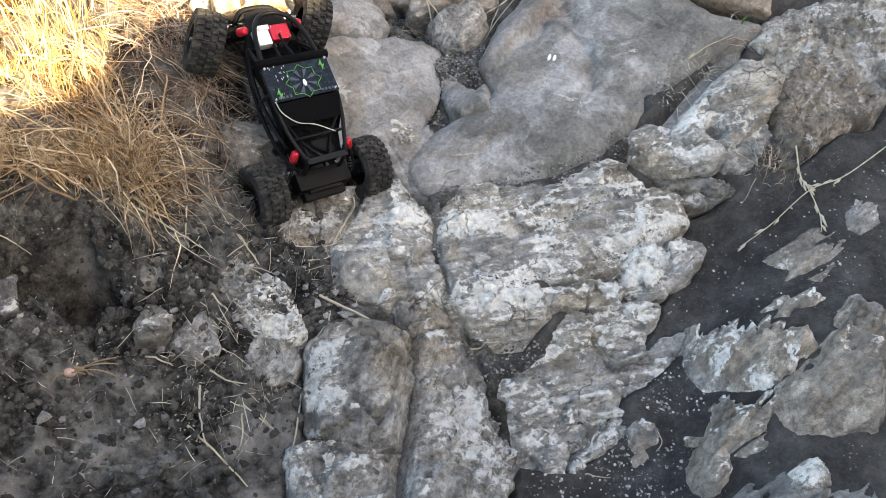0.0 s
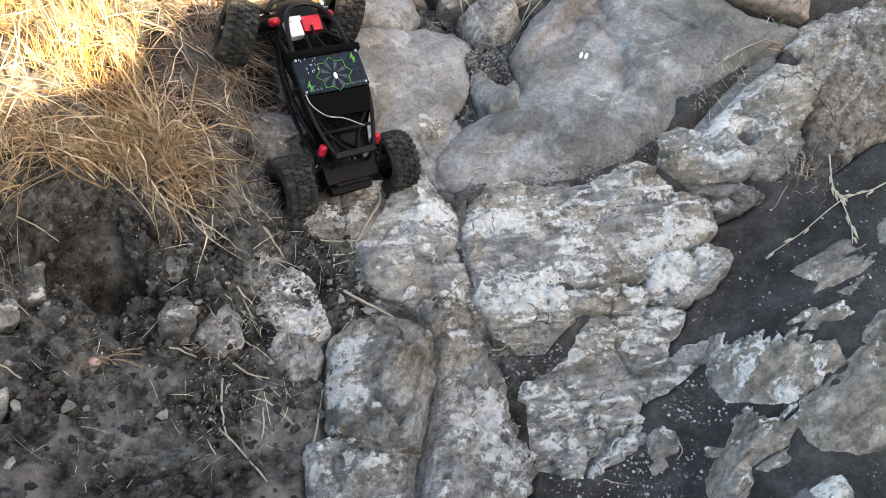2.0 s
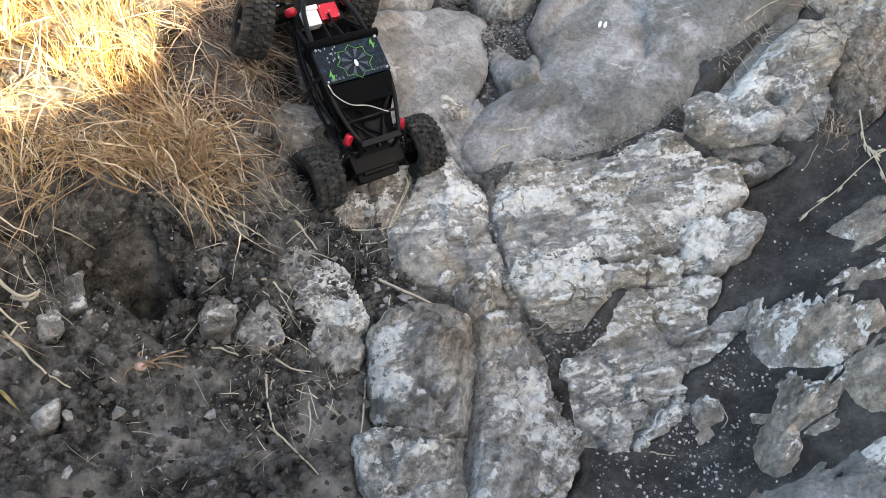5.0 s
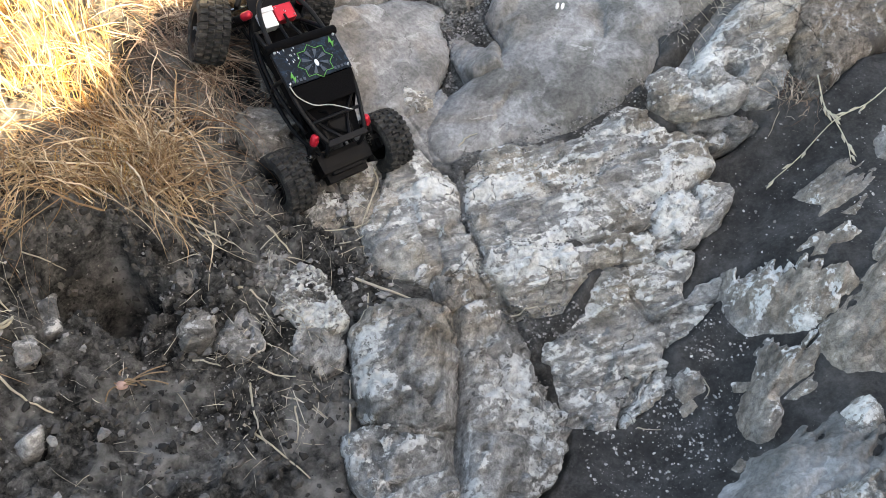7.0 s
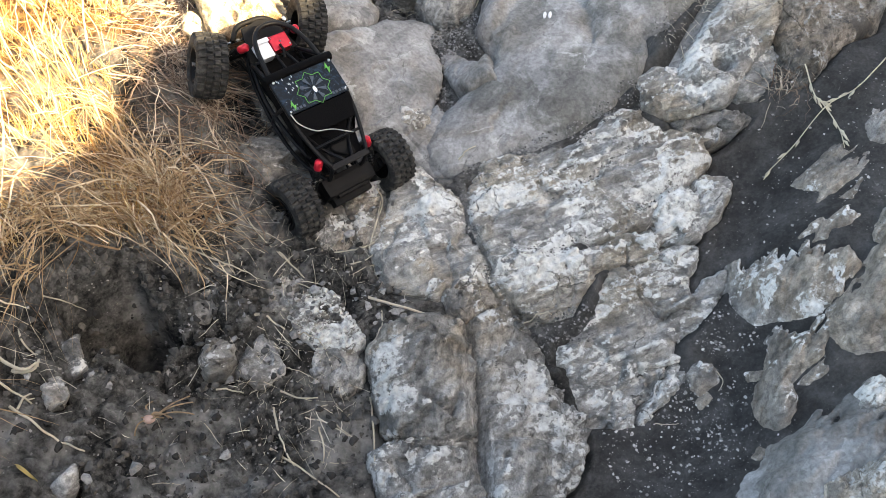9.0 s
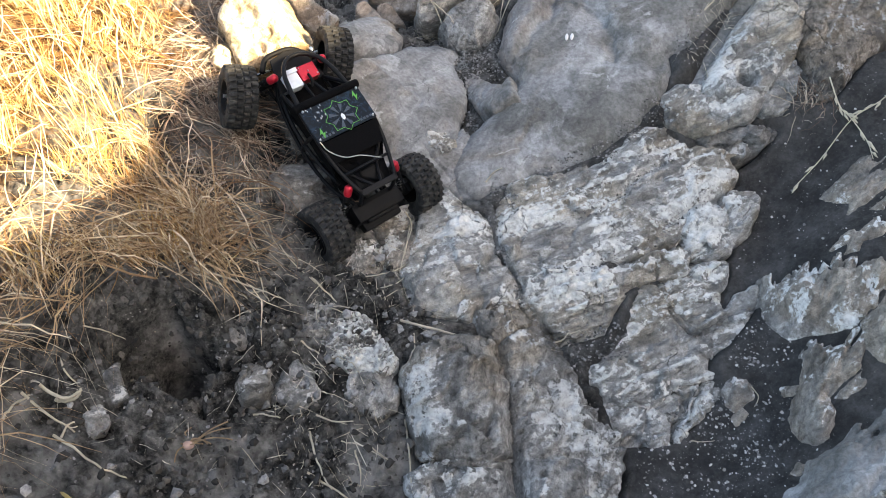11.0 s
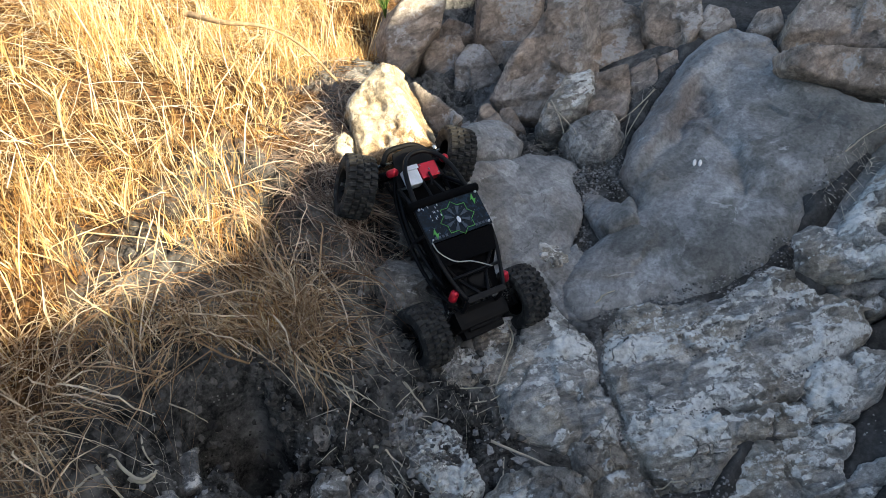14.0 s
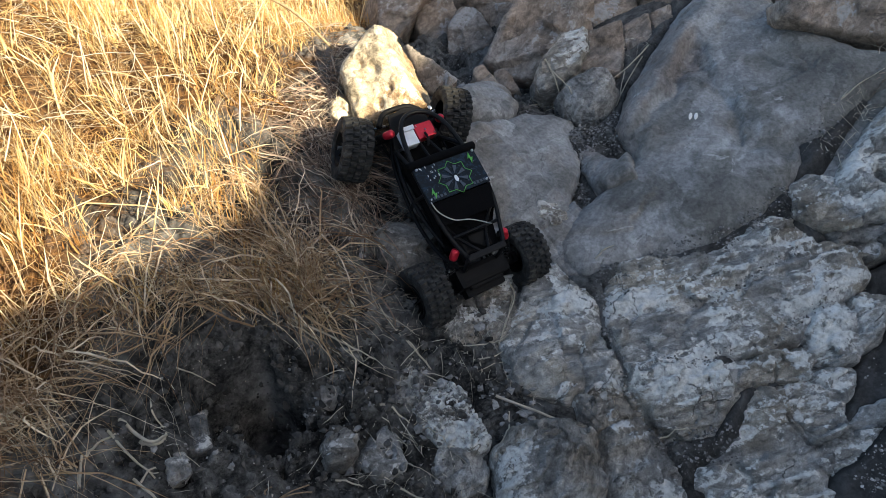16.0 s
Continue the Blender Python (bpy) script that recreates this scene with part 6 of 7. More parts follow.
def roof_material():
    m = Nodes("printed_dark_blue_vinyl")
    n = m.noise(90, 6, 0.7, warp=1.0)
    col = m.mix(m.ramp(n, 0.50, 0.66), (0.006, 0.010, 0.016), (0.014, 0.034, 0.062))
    col = m.mix(m.ramp(m.noise(240, 3), 0.66, 0.74, 0, 0.6), col, (0.25, 0.30, 0.36))
    return m.done(col, 0.55, spec=0.14)


RUBBER = rubber_material()
VINYL = roof_material()
BLACK = plain_material("black_plastic", (0.0045, 0.0045, 0.005), 0.6, 0.0, 0.3, 50, 0.2, 0.14, 0.02)
CLOTH = plain_material("black_padded_cloth", (0.004, 0.004, 0.0045), 0.95, 0.0, 0.3, 300, 0.5, 0.06, 0.02)
TUBE_BLACK = plain_material("black_tube_cage", (0.006, 0.006, 0.007), 0.5, 0.0, 0.25, 80, 0.15, 0.16, 0.03)
RED = plain_material("red_anodised_aluminium", (0.52, 0.016, 0.035), 0.35, 0.35, 0.12, 90, 0.1)
GREEN = plain_material("green_print", (0.075, 0.33, 0.055), 0.5, 0.0, 0.15, 90, 0.05)
WHITE = plain_material("white_plastic", (0.66, 0.68, 0.72), 0.45, 0.0, 0.08, 60, 0.1)
GREY_PRINT = plain_material("grey_print", (0.045, 0.062, 0.09), 0.5, 0.0, 0.2, 120, 0.05)
STEEL = plain_material("bright_steel", (0.62, 0.62, 0.62), 0.28, 1.0, 0.1, 90, 0.1)
WIRE = plain_material("white_wire", (0.40, 0.385, 0.36), 0.6, 0.0, 0.1, 60, 0.1)

R_TYRE, W_TYRE, AXLE_X, TRACK = 0.066, 0.062, 0.176, 0.127


def tyre_mesh():
    """A soft crawler tyre: one skin with four staggered rows of chunky lugs standing out of it."""
    h = W_TYRE / 2
    across = [(0.034, -0.80), (0.044, -1.0), (0.0535, -1.02), (0.0590, -0.93), (0.0605, -0.90), (0.0606, -0.50), (0.0606, -0.46), (0.0606, -0.40), (0.0606, -0.36), (0.0606, -0.06), (0.0606, -0.02)]
    across = across + [(r, -y) for r, y in across[::-1]]
    rows = ((-0.94, -0.47, 0.0), (-0.42, -0.03, 0.5), (0.03, 0.42, 0.0), (0.47, 0.94, 0.5))
    steps = (0.0, 0.10, 0.14, 0.30, 0.46, 0.50, 0.60, 0.64, 0.80, 0.96)
    bm = bmesh.new()
    rings = []
    for r, y in across:
        ring = []
        for k in range(26):
            for f in steps:
                up = 0.0
                for y0, y1, shift in rows:
                    g = (f + shift - 0.42 * abs(y)) % 1.0
                    if y0 <= y <= y1 and 0.12 < g < 0.62 and r > 0.058:
                        up = R_TYRE - r - (0.002 if abs(y) > 0.85 else 0.0)
                a = 6.2832 * (k + f) / 26
                ring.append(bm.verts.new(((r + up) * math.cos(a), y * h, (r + up) * math.sin(a))))
        rings.append(ring)
    n = len(rings[0])
    for one, two in zip(rings, rings[1:]):
        for k in range(n):
            bm.faces.new((one[k], one[(k + 1) % n], two[(k + 1) % n], two[k]))
    return bm


def rim_mesh(out):
    """A deep dished rim with eight spokes and a bead ring; out is +1 or -1 for the outer side."""
    h = W_TYRE / 2
    bm = lathe([(0.033, -h * 0.8 * out), (0.0335, 0.0), (0.033, h * 0.78 * out), (0.0375, h * 0.86 * out), (0.0375, h * 0.94 * out), (0.031, h * 0.90 * out), (0.029, h * 0.3 * out),
                (0.012, h * 0.15 * out), (0.008, h * 0.35 * out), (0.0, h * 0.35 * out)], sides=32)
    return bm


def crawler():
    car = new("rock_crawler")
    x = Vector((-0.4932, 0.6072, 0.6230))
    y = Vector((-0.7329, -0.6758, 0.0785))
    z = x.cross(y).normalized()
    y = z.cross(x).normalized()
    x.normalize()
    turn = Matrix((x, y, z)).transposed().to_4x4()
    car.matrix_world = Matrix.Translation((-0.3215, 0.2300, 0.2248)) @ turn @ Matrix.Scale(0.969, 4)
    tagged(car, "black model rock crawler with tube cage and red shocks", "model car")
    # wheels
    for sx in (1, -1):
        for sy in (1, -1):
            steer = -27 if sx == 1 else 0
            wheel = part("wheel", rim_mesh(sy), BLACK, car, "black dished plastic wheel rim", True)
            wheel.matrix_local = pose(sx * AXLE_X, sy * TRACK, 0, 0, 0, steer) @ Matrix.Scale(1.05, 4)
            part("tyre", tyre_mesh(), RUBBER, wheel, "knobbly dusty black rubber tyre")
            for k in range(8):
                c, s = math.cos(0.7854 * k), math.sin(0.7854 * k)
                part("spoke", tube([(0.008 * c, 0.012 * sy, 0.008 * s), (0.031 * c, 0.0186 * sy, 0.031 * s)], 0.0032, 6), BLACK, wheel, "", True)
            part("wheel_nut", lathe([(0.0, 0.030 * sy), (0.0045, 0.030 * sy), (0.0045, 0.020 * sy), (0.003, 0.012 * sy)], sides=6), STEEL, wheel)
    # axles with their gear housings
    for sx in (1, -1):
        ax = sx * AXLE_X
        axle = part("axle", tube([(ax, -0.105, 0), (ax, -0.06, 0), (ax, -0.02, 0), (ax, 0.02, 0), (ax, 0.06, 0), (ax, 0.105, 0)], [0.011, 0.009, 0.010, 0.010, 0.009, 0.011], 12), BLACK, car)
        part("gear_housing", lathe([(0.0, -0.022), (0.016, -0.020), (0.021, -0.008), (0.021, 0.008), (0.016, 0.020), (0.0, 0.022)], (ax - sx * 0.004, 0.012, 0.003), 20), BLACK, axle, "", True)
        for sy in (1, -1):
            part("hub_carrier", block((ax - 0.011, sy * 0.100 - 0.006, -0.017), (ax + 0.011, sy * 0.100 + 0.006, 0.017), 0.003), BLACK, axle)
    part("steering_rod", tube([(AXLE_X + 0.024, -0.098, 0.006), (AXLE_X + 0.026, 0.098, 0.006)], 0.003, 8), STEEL, car)
    for sx in (1, -1):
        for sy in (1, -1):
            part("link_rod", tube([(sx * (AXLE_X - 0.012), sy * 0.055, -0.008), (sx * 0.045, sy * 0.030, -0.016)], 0.0035, 8), BLACK, car)
            part("upper_link", tube([(sx * (AXLE_X - 0.004), sy * 0.018, 0.022), (sx * 0.060, sy * 0.034, 0.018)], 0.003, 8), BLACK, car)
    # belly, gearbox, motor, battery
    part("skid_plate", plate([(0.105, 0.032, -0.018), (0.105, -0.032, -0.018), (-0.105, -0.032, -0.018), (-0.105, 0.032, -0.018)], 0.005), BLACK, car)
    part("gearbox", block((-0.025, -0.030, -0.014), (0.040, 0.030, 0.030), 0.006), BLACK, car)
    part("motor", lathe([(0.0, -0.030), (0.018, -0.029), (0.018, 0.026), (0.012, 0.030), (0.0, 0.030)], (-0.055, 0.004, 0.010), 24), BLACK, car, "black electric motor can", True)
    part("battery", block((0.048, -0.026, 0.000), (0.120, 0.026, 0.030), 0.003), BLACK, car)
    # tube cage
    def cage(name, pts, r=0.0045, label=""):
        part(name, tube(curved(pts, 4), r), TUBE_BLACK, car, label, True)
    for sy in (1, -1):
        cage("lower_rail", [(0.190, sy * 0.026, 0.022), (0.120, sy * 0.052, -0.004), (0.0, sy * 0.062, -0.012), (-0.090, sy * 0.056, -0.006), (-0.165, sy * 0.040, 0.030)])
        cage("upper_rail", [(0.066, sy * 0.073, 0.098), (0.0, sy * 0.074, 0.100), (-0.060, sy * 0.070, 0.094), (-0.112, sy * 0.058, 0.088), (-0.150, sy * 0.045, 0.088)])
        cage("windscreen_post", [(0.066, sy * 0.073, 0.098), (0.098, sy * 0.066, 0.070), (0.128, sy * 0.056, 0.040)])
        cage("door_bar", [(0.128, sy * 0.058, 0.038), (0.050, sy * 0.072, 0.036), (-0.040, sy * 0.070, 0.040), (-0.105, sy * 0.060, 0.050)])
        cage("rear_post", [(-0.150, sy * 0.045, 0.088), (-0.162, sy * 0.044, 0.055), (-0.165, sy * 0.040, 0.028)])
        cage("door_post", [(0.002, sy * 0.074, 0.098), (0.010, sy * 0.072, 0.040), (0.012, sy * 0.062, -0.010)])
        cage("rear_brace", [(-0.055, sy * 0.068, 0.094), (-0.100, sy * 0.036, 0.070), (-0.150, sy * 0.008, 0.086)], 0.0035)
    cage("front_hoop", [(0.064, 0.066, 0.096), (0.120, 0.058, 0.092), (0.160, 0.044, 0.086), (0.182, 0.018, 0.080), (0.182, -0.018, 0.080), (0.160, -0.044, 0.086), (0.120, -0.058, 0.092), (0.064, -0.066, 0.096)], 0.0052)
    for sy in (1, -1):
        cage("hood_brace", [(0.066, sy * 0.018, 0.092), (0.112, sy * 0.012, 0.072), (0.150, sy * 0.008, 0.056)], 0.003)
    part("padded_bar", tube([(0.066, -0.082, 0.101), (0.067, -0.04, 0.103), (0.067, 0.04, 0.103), (0.066, 0.082, 0.101)], 0.0095, 14), CLOTH, car, "thick padded black roll bar", True)
    part("rear_crossbar", block((-0.158, -0.048, 0.084), (-0.145, 0.048, 0.092), 0.002), TUBE_BLACK, car)
    part("middle_crossbar", tube([(-0.100, -0.060, 0.089), (-0.100, 0.060, 0.089)], 0.0035), TUBE_BLACK, car, "", True)
    # panels
    roof = part("roof_panel", plate([(0.060, 0.077, 0.104), (0.060, -0.077, 0.104), (-0.020, -0.077, 0.107), (-0.020, 0.077, 0.107)], 0.003), VINYL, car, "dark blue printed roof panel with green star pattern")
    rear = part("rear_panel", plate([(-0.022, 0.076, 0.104), (-0.022, -0.076, 0.104), (-0.072, -0.070, 0.095), (-0.072, 0.070, 0.095)], 0.003), CLOTH, car, "matt black rear roof panel")
    for sy in (1, -1):
        part("side_panel", plate([(0.060, sy * 0.075, 0.094), (-0.060, sy * 0.071, 0.092), (-0.100, sy * 0.062, 0.052), (0.118, sy * 0.060, 0.040)], 0.002), CLOTH, car)
    part("body_tub", plate([(0.128, 0.056, 0.030), (0.128, -0.056, 0.030), (-0.150, -0.044, 0.040), (-0.150, 0.044, 0.040)], 0.004), CLOTH, car, "matt black interior tub")
    part("dashboard", block((0.070, -0.050, 0.032), (0.090, 0.050, 0.064), 0.006), CLOTH, car)
    for sy in (1, -1):
        part("seat", block((-0.050, sy * 0.030 - 0.018, 0.024), (-0.010, sy * 0.030 + 0.018, 0.080), 0.008), CLOTH, car)
    part("hood_panel", plate([(0.205, 0.040, 0.050), (0.212, 0.0, 0.050), (0.205, -0.040, 0.050), (0.130, -0.060, 0.044), (0.130, 0.060, 0.044)], 0.004), BLACK, car)
    part("front_bumper", tube(curved([(0.196, 0.060, 0.026), (0.222, 0.034, 0.022), (0.226, 0.0, 0.022), (0.222, -0.034, 0.022), (0.196, -0.060, 0.026)], 4), 0.006), BLACK, car, "", True)
    bumper = part("rear_bumper", block((-0.200, -0.064, -0.004), (-0.156, 0.064, 0.042), 0.012), BLACK, car)
    part("bumper_lip", block((-0.218, -0.050, -0.004), (-0.186, 0.050, 0.020), 0.006), BLACK, bumper)
    part("bumper_step", block((-0.206, -0.040, 0.020), (-0.186, 0.040, 0.034), 0.004), BLACK, bumper)
    part("rear_deck", plate([(-0.056, 0.064, 0.074), (-0.056, -0.064, 0.074), (-0.152, -0.046, 0.066), (-0.152, 0.046, 0.066)], 0.003), CLOTH, car, "matt black rear deck inside the cage")
    part("fuel_cell", block((-0.140, -0.034, 0.040), (-0.100, 0.034, 0.070), 0.006), BLACK, car)
    part("wiring", tube(curved([(-0.07, 0.03, 0.062), (-0.09, 0.012, 0.085), (-0.115, 0.02, 0.078), (-0.14, -0.012, 0.075)], 5), 0.0028, 8), CLOTH, car, "", True)
    # boxes behind the front hoop
    part("servo", block((0.126, -0.034, 0.050), (0.160, 0.010, 0.074), 0.002), RED, car, "red steering servo box")
    for k in range(3):
        part("servo_screw", lathe([(0.0, 0.0015), (0.0022, 0.0012), (0.0022, -0.001)], (0.131 + 0.012 * k, -0.030 + 0.018 * k, 0.075), 8), STEEL, car)
    part("receiver_box", block((0.118, 0.014, 0.050), (0.158, 0.044, 0.076), 0.002), WHITE, car, "white radio receiver box")
    part("box_lid", block((0.150, 0.012, 0.077), (0.160, 0.046, 0.080), 0.001), WHITE, car)
    part("servo_arm", tube([(0.135, -0.006, 0.078), (0.118, -0.004, 0.084), (0.106, 0.002, 0.080)], 0.0028, 8), BLACK, car)
    part("winch_bolt", lathe([(0.0, 0.004), (0.004, 0.004), (0.007, 0.002), (0.007, -0.003)], (0.196, -0.066, 0.040), 14), STEEL, car, "bright steel bolt")
    # shocks with springs and red caps
    for sx in (1, -1):
        for sy in (1, -1):
            top = Vector((0.160 if sx == 1 else -0.129, sy * 0.064, 0.064 if sx == 1 else 0.078))
            foot = Vector((sx * (AXLE_X - 0.002), sy * 0.084, 0.012))
            way = (foot - top).normalized()
            shock = part("shock_absorber", tube([top + way * 0.010, top + way * 0.034], 0.0072, 12), BLACK, car, "", True)
            part("shock_cap", tube([top - way * 0.010, top - way * 0.006, top + way * 0.010, top + way * 0.014], [0.006, 0.0088, 0.0092, 0.008], 14), RED, shock, "red anodised shock cap", True)
            part("piston_rod", tube([top + way * 0.03, foot], 0.002, 8), STEEL, shock, "", True)
            side = way.orthogonal().normalized()
            other = way.cross(side)
            run = (foot - top).length - 0.020
            coil = [top + way * (0.016 + run * k / 60) + 0.0078 * (math.cos(k * 0.75) * side + math.sin(k * 0.75) * other) for k in range(61)]
            part("spring", tube(coil, 0.0011, 6), BLACK, shock, "", True)
    # aerial wire over the rear panel
    part("aerial_wire", tube(curved([(-0.018, 0.074, 0.108), (-0.042, 0.066, 0.103), (-0.068, 0.040, 0.100), (-0.080, 0.004, 0.100), (-0.104, -0.036, 0.098)], 6), 0.0013, 8), WIRE, car, "thin white aerial wire", True)
    # roof print and bolts
    def flat(points, z=0.1085):
        bm = bmesh.new()
        bm.faces.new([bm.verts.new((px, py, z - (px - 0.02) * 0.0375)) for px, py in points])
        made = bmesh.ops.extrude_face_region(bm, geom=bm.faces[:])
        for v in made["geom"]:
            if isinstance(v, bmesh.types.BMVert):
                v.co.z -= 0.0012
        return bm
    cx, cy = 0.014, -0.004
    star = [(cx + r * math.cos(a), cy + 1.12 * r * math.sin(a)) for k in range(16) for r, a in [((0.0375 if k % 2 == 0 else 0.0285), 6.2832 * k / 16)]]
    line = bmesh.new()
    for k in range(16):
        (x0, y0), (x1, y1) = star[k], star[(k + 1) % 16]
        dx, dy = y1 - y0, x0 - x1
        ln = math.hypot(dx, dy) / 0.0006
        q = [(x0 + dx / ln, y0 + dy / ln), (x1 + dx / ln, y1 + dy / ln), (x1 - dx / ln, y1 - dy / ln), (x0 - dx / ln, y0 - dy / ln)]
        line.faces.new([line.verts.new((px, py, 0.1086 - (px - 0.02) * 0.0375)) for px, py in q])
    part("star_print", line, GREEN, roof, "thin green eight-pointed star outline")
    for k in range(8):
        a = 6.2832 * (k + 0.5) / 8
        c, s = math.cos(a), math.sin(a)
        part("star_ray", flat([(cx + 0.007 * c, cy + 0.007 * s), (cx + 0.027 * math.cos(a - 0.16), cy + 0.029 * math.sin(a - 0.16)), (cx + 0.027 * math.cos(a + 0.16), cy + 0.029 * math.sin(a + 0.16))], 0.1082), GREY_PRINT, roof)
    part("emblem", flat([(cx - 0.004 + 0.0075 * math.cos(0.63 * k), cy - 0.001 + 0.0042 * math.sin(0.63 * k)) for k in range(10)], 0.1090), WHITE, roof, "small white emblem")
    for bx, by, f in ((0.042, -0.058, 1), (-0.004, 0.058, 1)):
        zig = [(0.013, -0.001), (-0.001, 0.006), (0.001, 0.0015), (-0.013, 0.001), (0.001, -0.006), (-0.001, -0.0015)]
        part("green_flash", flat([(bx + f * a * 0.95, by + f * b * 1.15) for a, b in zig]), GREEN, roof, "green lightning flash")
    for by in (-0.050, 0.050):
        for k in range(4):
            part("print_bar", flat([(-0.010, by - 0.016 + 0.0085 * k), (-0.010, by - 0.011 + 0.0085 * k), (-0.0155, by - 0.011 + 0.0085 * k), (-0.0155, by - 0.016 + 0.0085 * k)]), GREY_PRINT, roof)
    rnd = random.Random(4)
    for k in range(14):
        px, py = rnd.uniform(0.022, 0.056), rnd.uniform(0.022, 0.068)
        part("scratch", flat([(px, py), (px + 0.0007, py + 0.001), (px + rnd.uniform(0.002, 0.006), py + 0.001), (px + rnd.uniform(0.002, 0.004), py)]), WHITE, roof)
    for bx in (0.055, -0.014):
        for by in (0.070, -0.070):
            part("roof_bolt", tube([(bx, by, 0.106), (bx, by, 0.1095)], 0.0028, 10), STEEL, roof, "", True)
    return car


crawler()

# ---- small things lying about ----
bpy.context.view_layer.update()


def top(x, y):
    """The height of whatever lies topmost at one place, grass left aside."""
    origin = Vector((x, y, 3))
    for _ in range(12):
        hit, place, _n, _i, ob, _m = scene.ray_cast(bpy.context.evaluated_depsgraph_get(), origin, Vector((0, 0, -1)))
        if not hit:
            return 0.0
        if ob.name.split(".")[0] in ("ground", "rock", "stone", "boulder"):
            return place.z
        origin = place - Vector((0, 0, 0.0005))
    return float(soil(np.array(x), np.array(y)))


def along(line, every=0.014):
    """Places set evenly along a line."""
    out = []
    for (x0, y0), (x1, y1) in zip(line, line[1:]):
        n = max(1, int(math.hypot(x1 - x0, y1 - y0) / every))
        out += [(x0 + (x1 - x0) * i / n, y0 + (y1 - y0) * i / n) for i in range(n)]
    return out


pebbles("joint_gravel", [(x, y, 0.011, 9) for k in (0, 5, 7) for x, y in along(SEAMS[k][2])] + [(x, y, 0.016, 7) for k in (8, 1) for x, y in along(SEAMS[k][2], 0.02)],
        (0.0015, 0.0085), CHIP_GREY, "fine grey gravel lodged in cracks of the rock", 67, on=top)


def straw(points, width, lift=0.004):
    """One loose dry stalk through the points, resting on what lies below it."""
    rnd = random.Random(int(points[0][0] * 1e4) + int(points[0][1] * 1e3))
    line = curved([(x, y, 0) for x, y in points], 4)
    heights = [top(p.x, p.y) for p in line]
    ends = (heights[0], heights[-1])
    for i, p in enumerate(line):
        p.z = max(heights[i] + width * 0.0004, ends[0] + (ends[1] - ends[0]) * i / (len(line) - 1)) + lift * math.sin(3.14 * i / (len(line) - 1)) * 0.5
        p += Vector((rnd.gauss(0, 0.0006), rnd.gauss(0, 0.0006), 0))
    r = [width * 0.00085 * (1.0 - 0.45 * i / (len(line) - 1)) for i in range(len(line))]
    bm = tube(line, r, 6)
    me = bpy.data.meshes.new("straw")
    bm.to_mesh(me)
    bm.free()
    me.materials.append(PALE_STRAW)
    me.shade_smooth()
    tagged(new("straw", me), "loose bleached dry stalk lying on the soil", "straw", "loose stalks")


straw([(-0.705, -0.468), (-0.671, -0.484), (-0.639, -0.502), (-0.598, -0.507)], 3.2)
straw([(-0.547, -0.131), (-0.486, -0.133), (-0.432, -0.138), (-0.396, -0.131)], 2.6)
straw([(-0.713, -0.411), (-0.688, -0.418), (-0.675, -0.407), (-0.675, -0.393)], 4.0)
straw([(-0.431, -0.357), (-0.395, -0.355), (-0.385, -0.349)], 2.2)
straw([(-0.335, -0.366), (-0.321, -0.414), (-0.303, -0.450), (-0.289, -0.470)], 2.6)
straw([(-0.336, -0.437), (-0.282, -0.467), (-0.213, -0.509)], 3.0)
straw([(-0.168, -0.314), (-0.160, -0.385), (-0.152, -0.462)], 2.6)
straw([(-0.257, -0.388), (-0.244, -0.429), (-0.246, -0.452)], 2.2)
straw([(-0.324, -0.341), (-0.294, -0.350), (-0.259, -0.345)], 2.4)
straw([(-0.377, -0.215), (-0.352, -0.217), (-0.324, -0.229)], 3.0)
straw([(-0.170, 0.166), (-0.157, 0.124), (-0.169, 0.053), (-0.179, -0.011)], 2.4)
straw([(-0.164, 0.147), (-0.164, 0.079), (-0.175, 0.014)], 2.0)
straw([(-0.176, -0.122), (-0.108, -0.138), (-0.052, -0.150), (0.000, -0.155)], 3.4)
straw([(-0.153, -0.131), (-0.147, -0.190), (-0.160, -0.231)], 2.2)
straw([(-0.247, -0.033), (-0.205, -0.019), (-0.176, -0.001), (-0.165, 0.018)], 1.8)
straw([(-0.343, -0.074), (-0.324, -0.084), (-0.302, -0.098)], 2.4)
straw([(-0.319, -0.111), (-0.296, -0.122), (-0.277, -0.131)], 1.6)
straw([(0.134, -0.120), (0.161, -0.117), (0.193, -0.113)], 2.2)
straw([(0.010, 0.242), (0.032, 0.263), (0.051, 0.275)], 2.4)
straw([(0.392, -0.289), (0.416, -0.294), (0.441, -0.291)], 1.6)
straw([(0.528, -0.204), (0.534, -0.229), (0.524, -0.243)], 1.6)
straw([(-0.441, 0.047), (-0.423, 0.001), (-0.371, -0.034)], 1.6)
straw([(-0.307, -0.222), (-0.275, -0.231), (-0.251, -0.249)], 1.8)
straw([(-0.214, -0.050), (-0.207, -0.078), (-0.209, -0.092)], 2.0)
straw([(-0.226, -0.051), (-0.187, -0.043), (-0.170, -0.030)], 1.8)
straw([(-0.282, -0.374), (-0.243, -0.380), (-0.203, -0.400)], 1.8)
straw([(-0.232, -0.378), (-0.213, -0.391), (-0.190, -0.404)], 1.8)
straw([(-0.417, 0.004), (-0.387, -0.035), (-0.338, -0.079)], 1.8)
straw([(-0.349, -0.068), (-0.325, -0.083), (-0.305, -0.093)], 2.4)
straw([(-0.158, 0.936), (-0.106, 0.838), (-0.052, 0.765)], 3.0)
straw([(-0.106, 0.832), (-0.075, 0.810), (-0.049, 0.763)], 2.6)
straw([(0.588, 0.697), (0.636, 0.742), (0.702, 0.790)], 2.6)
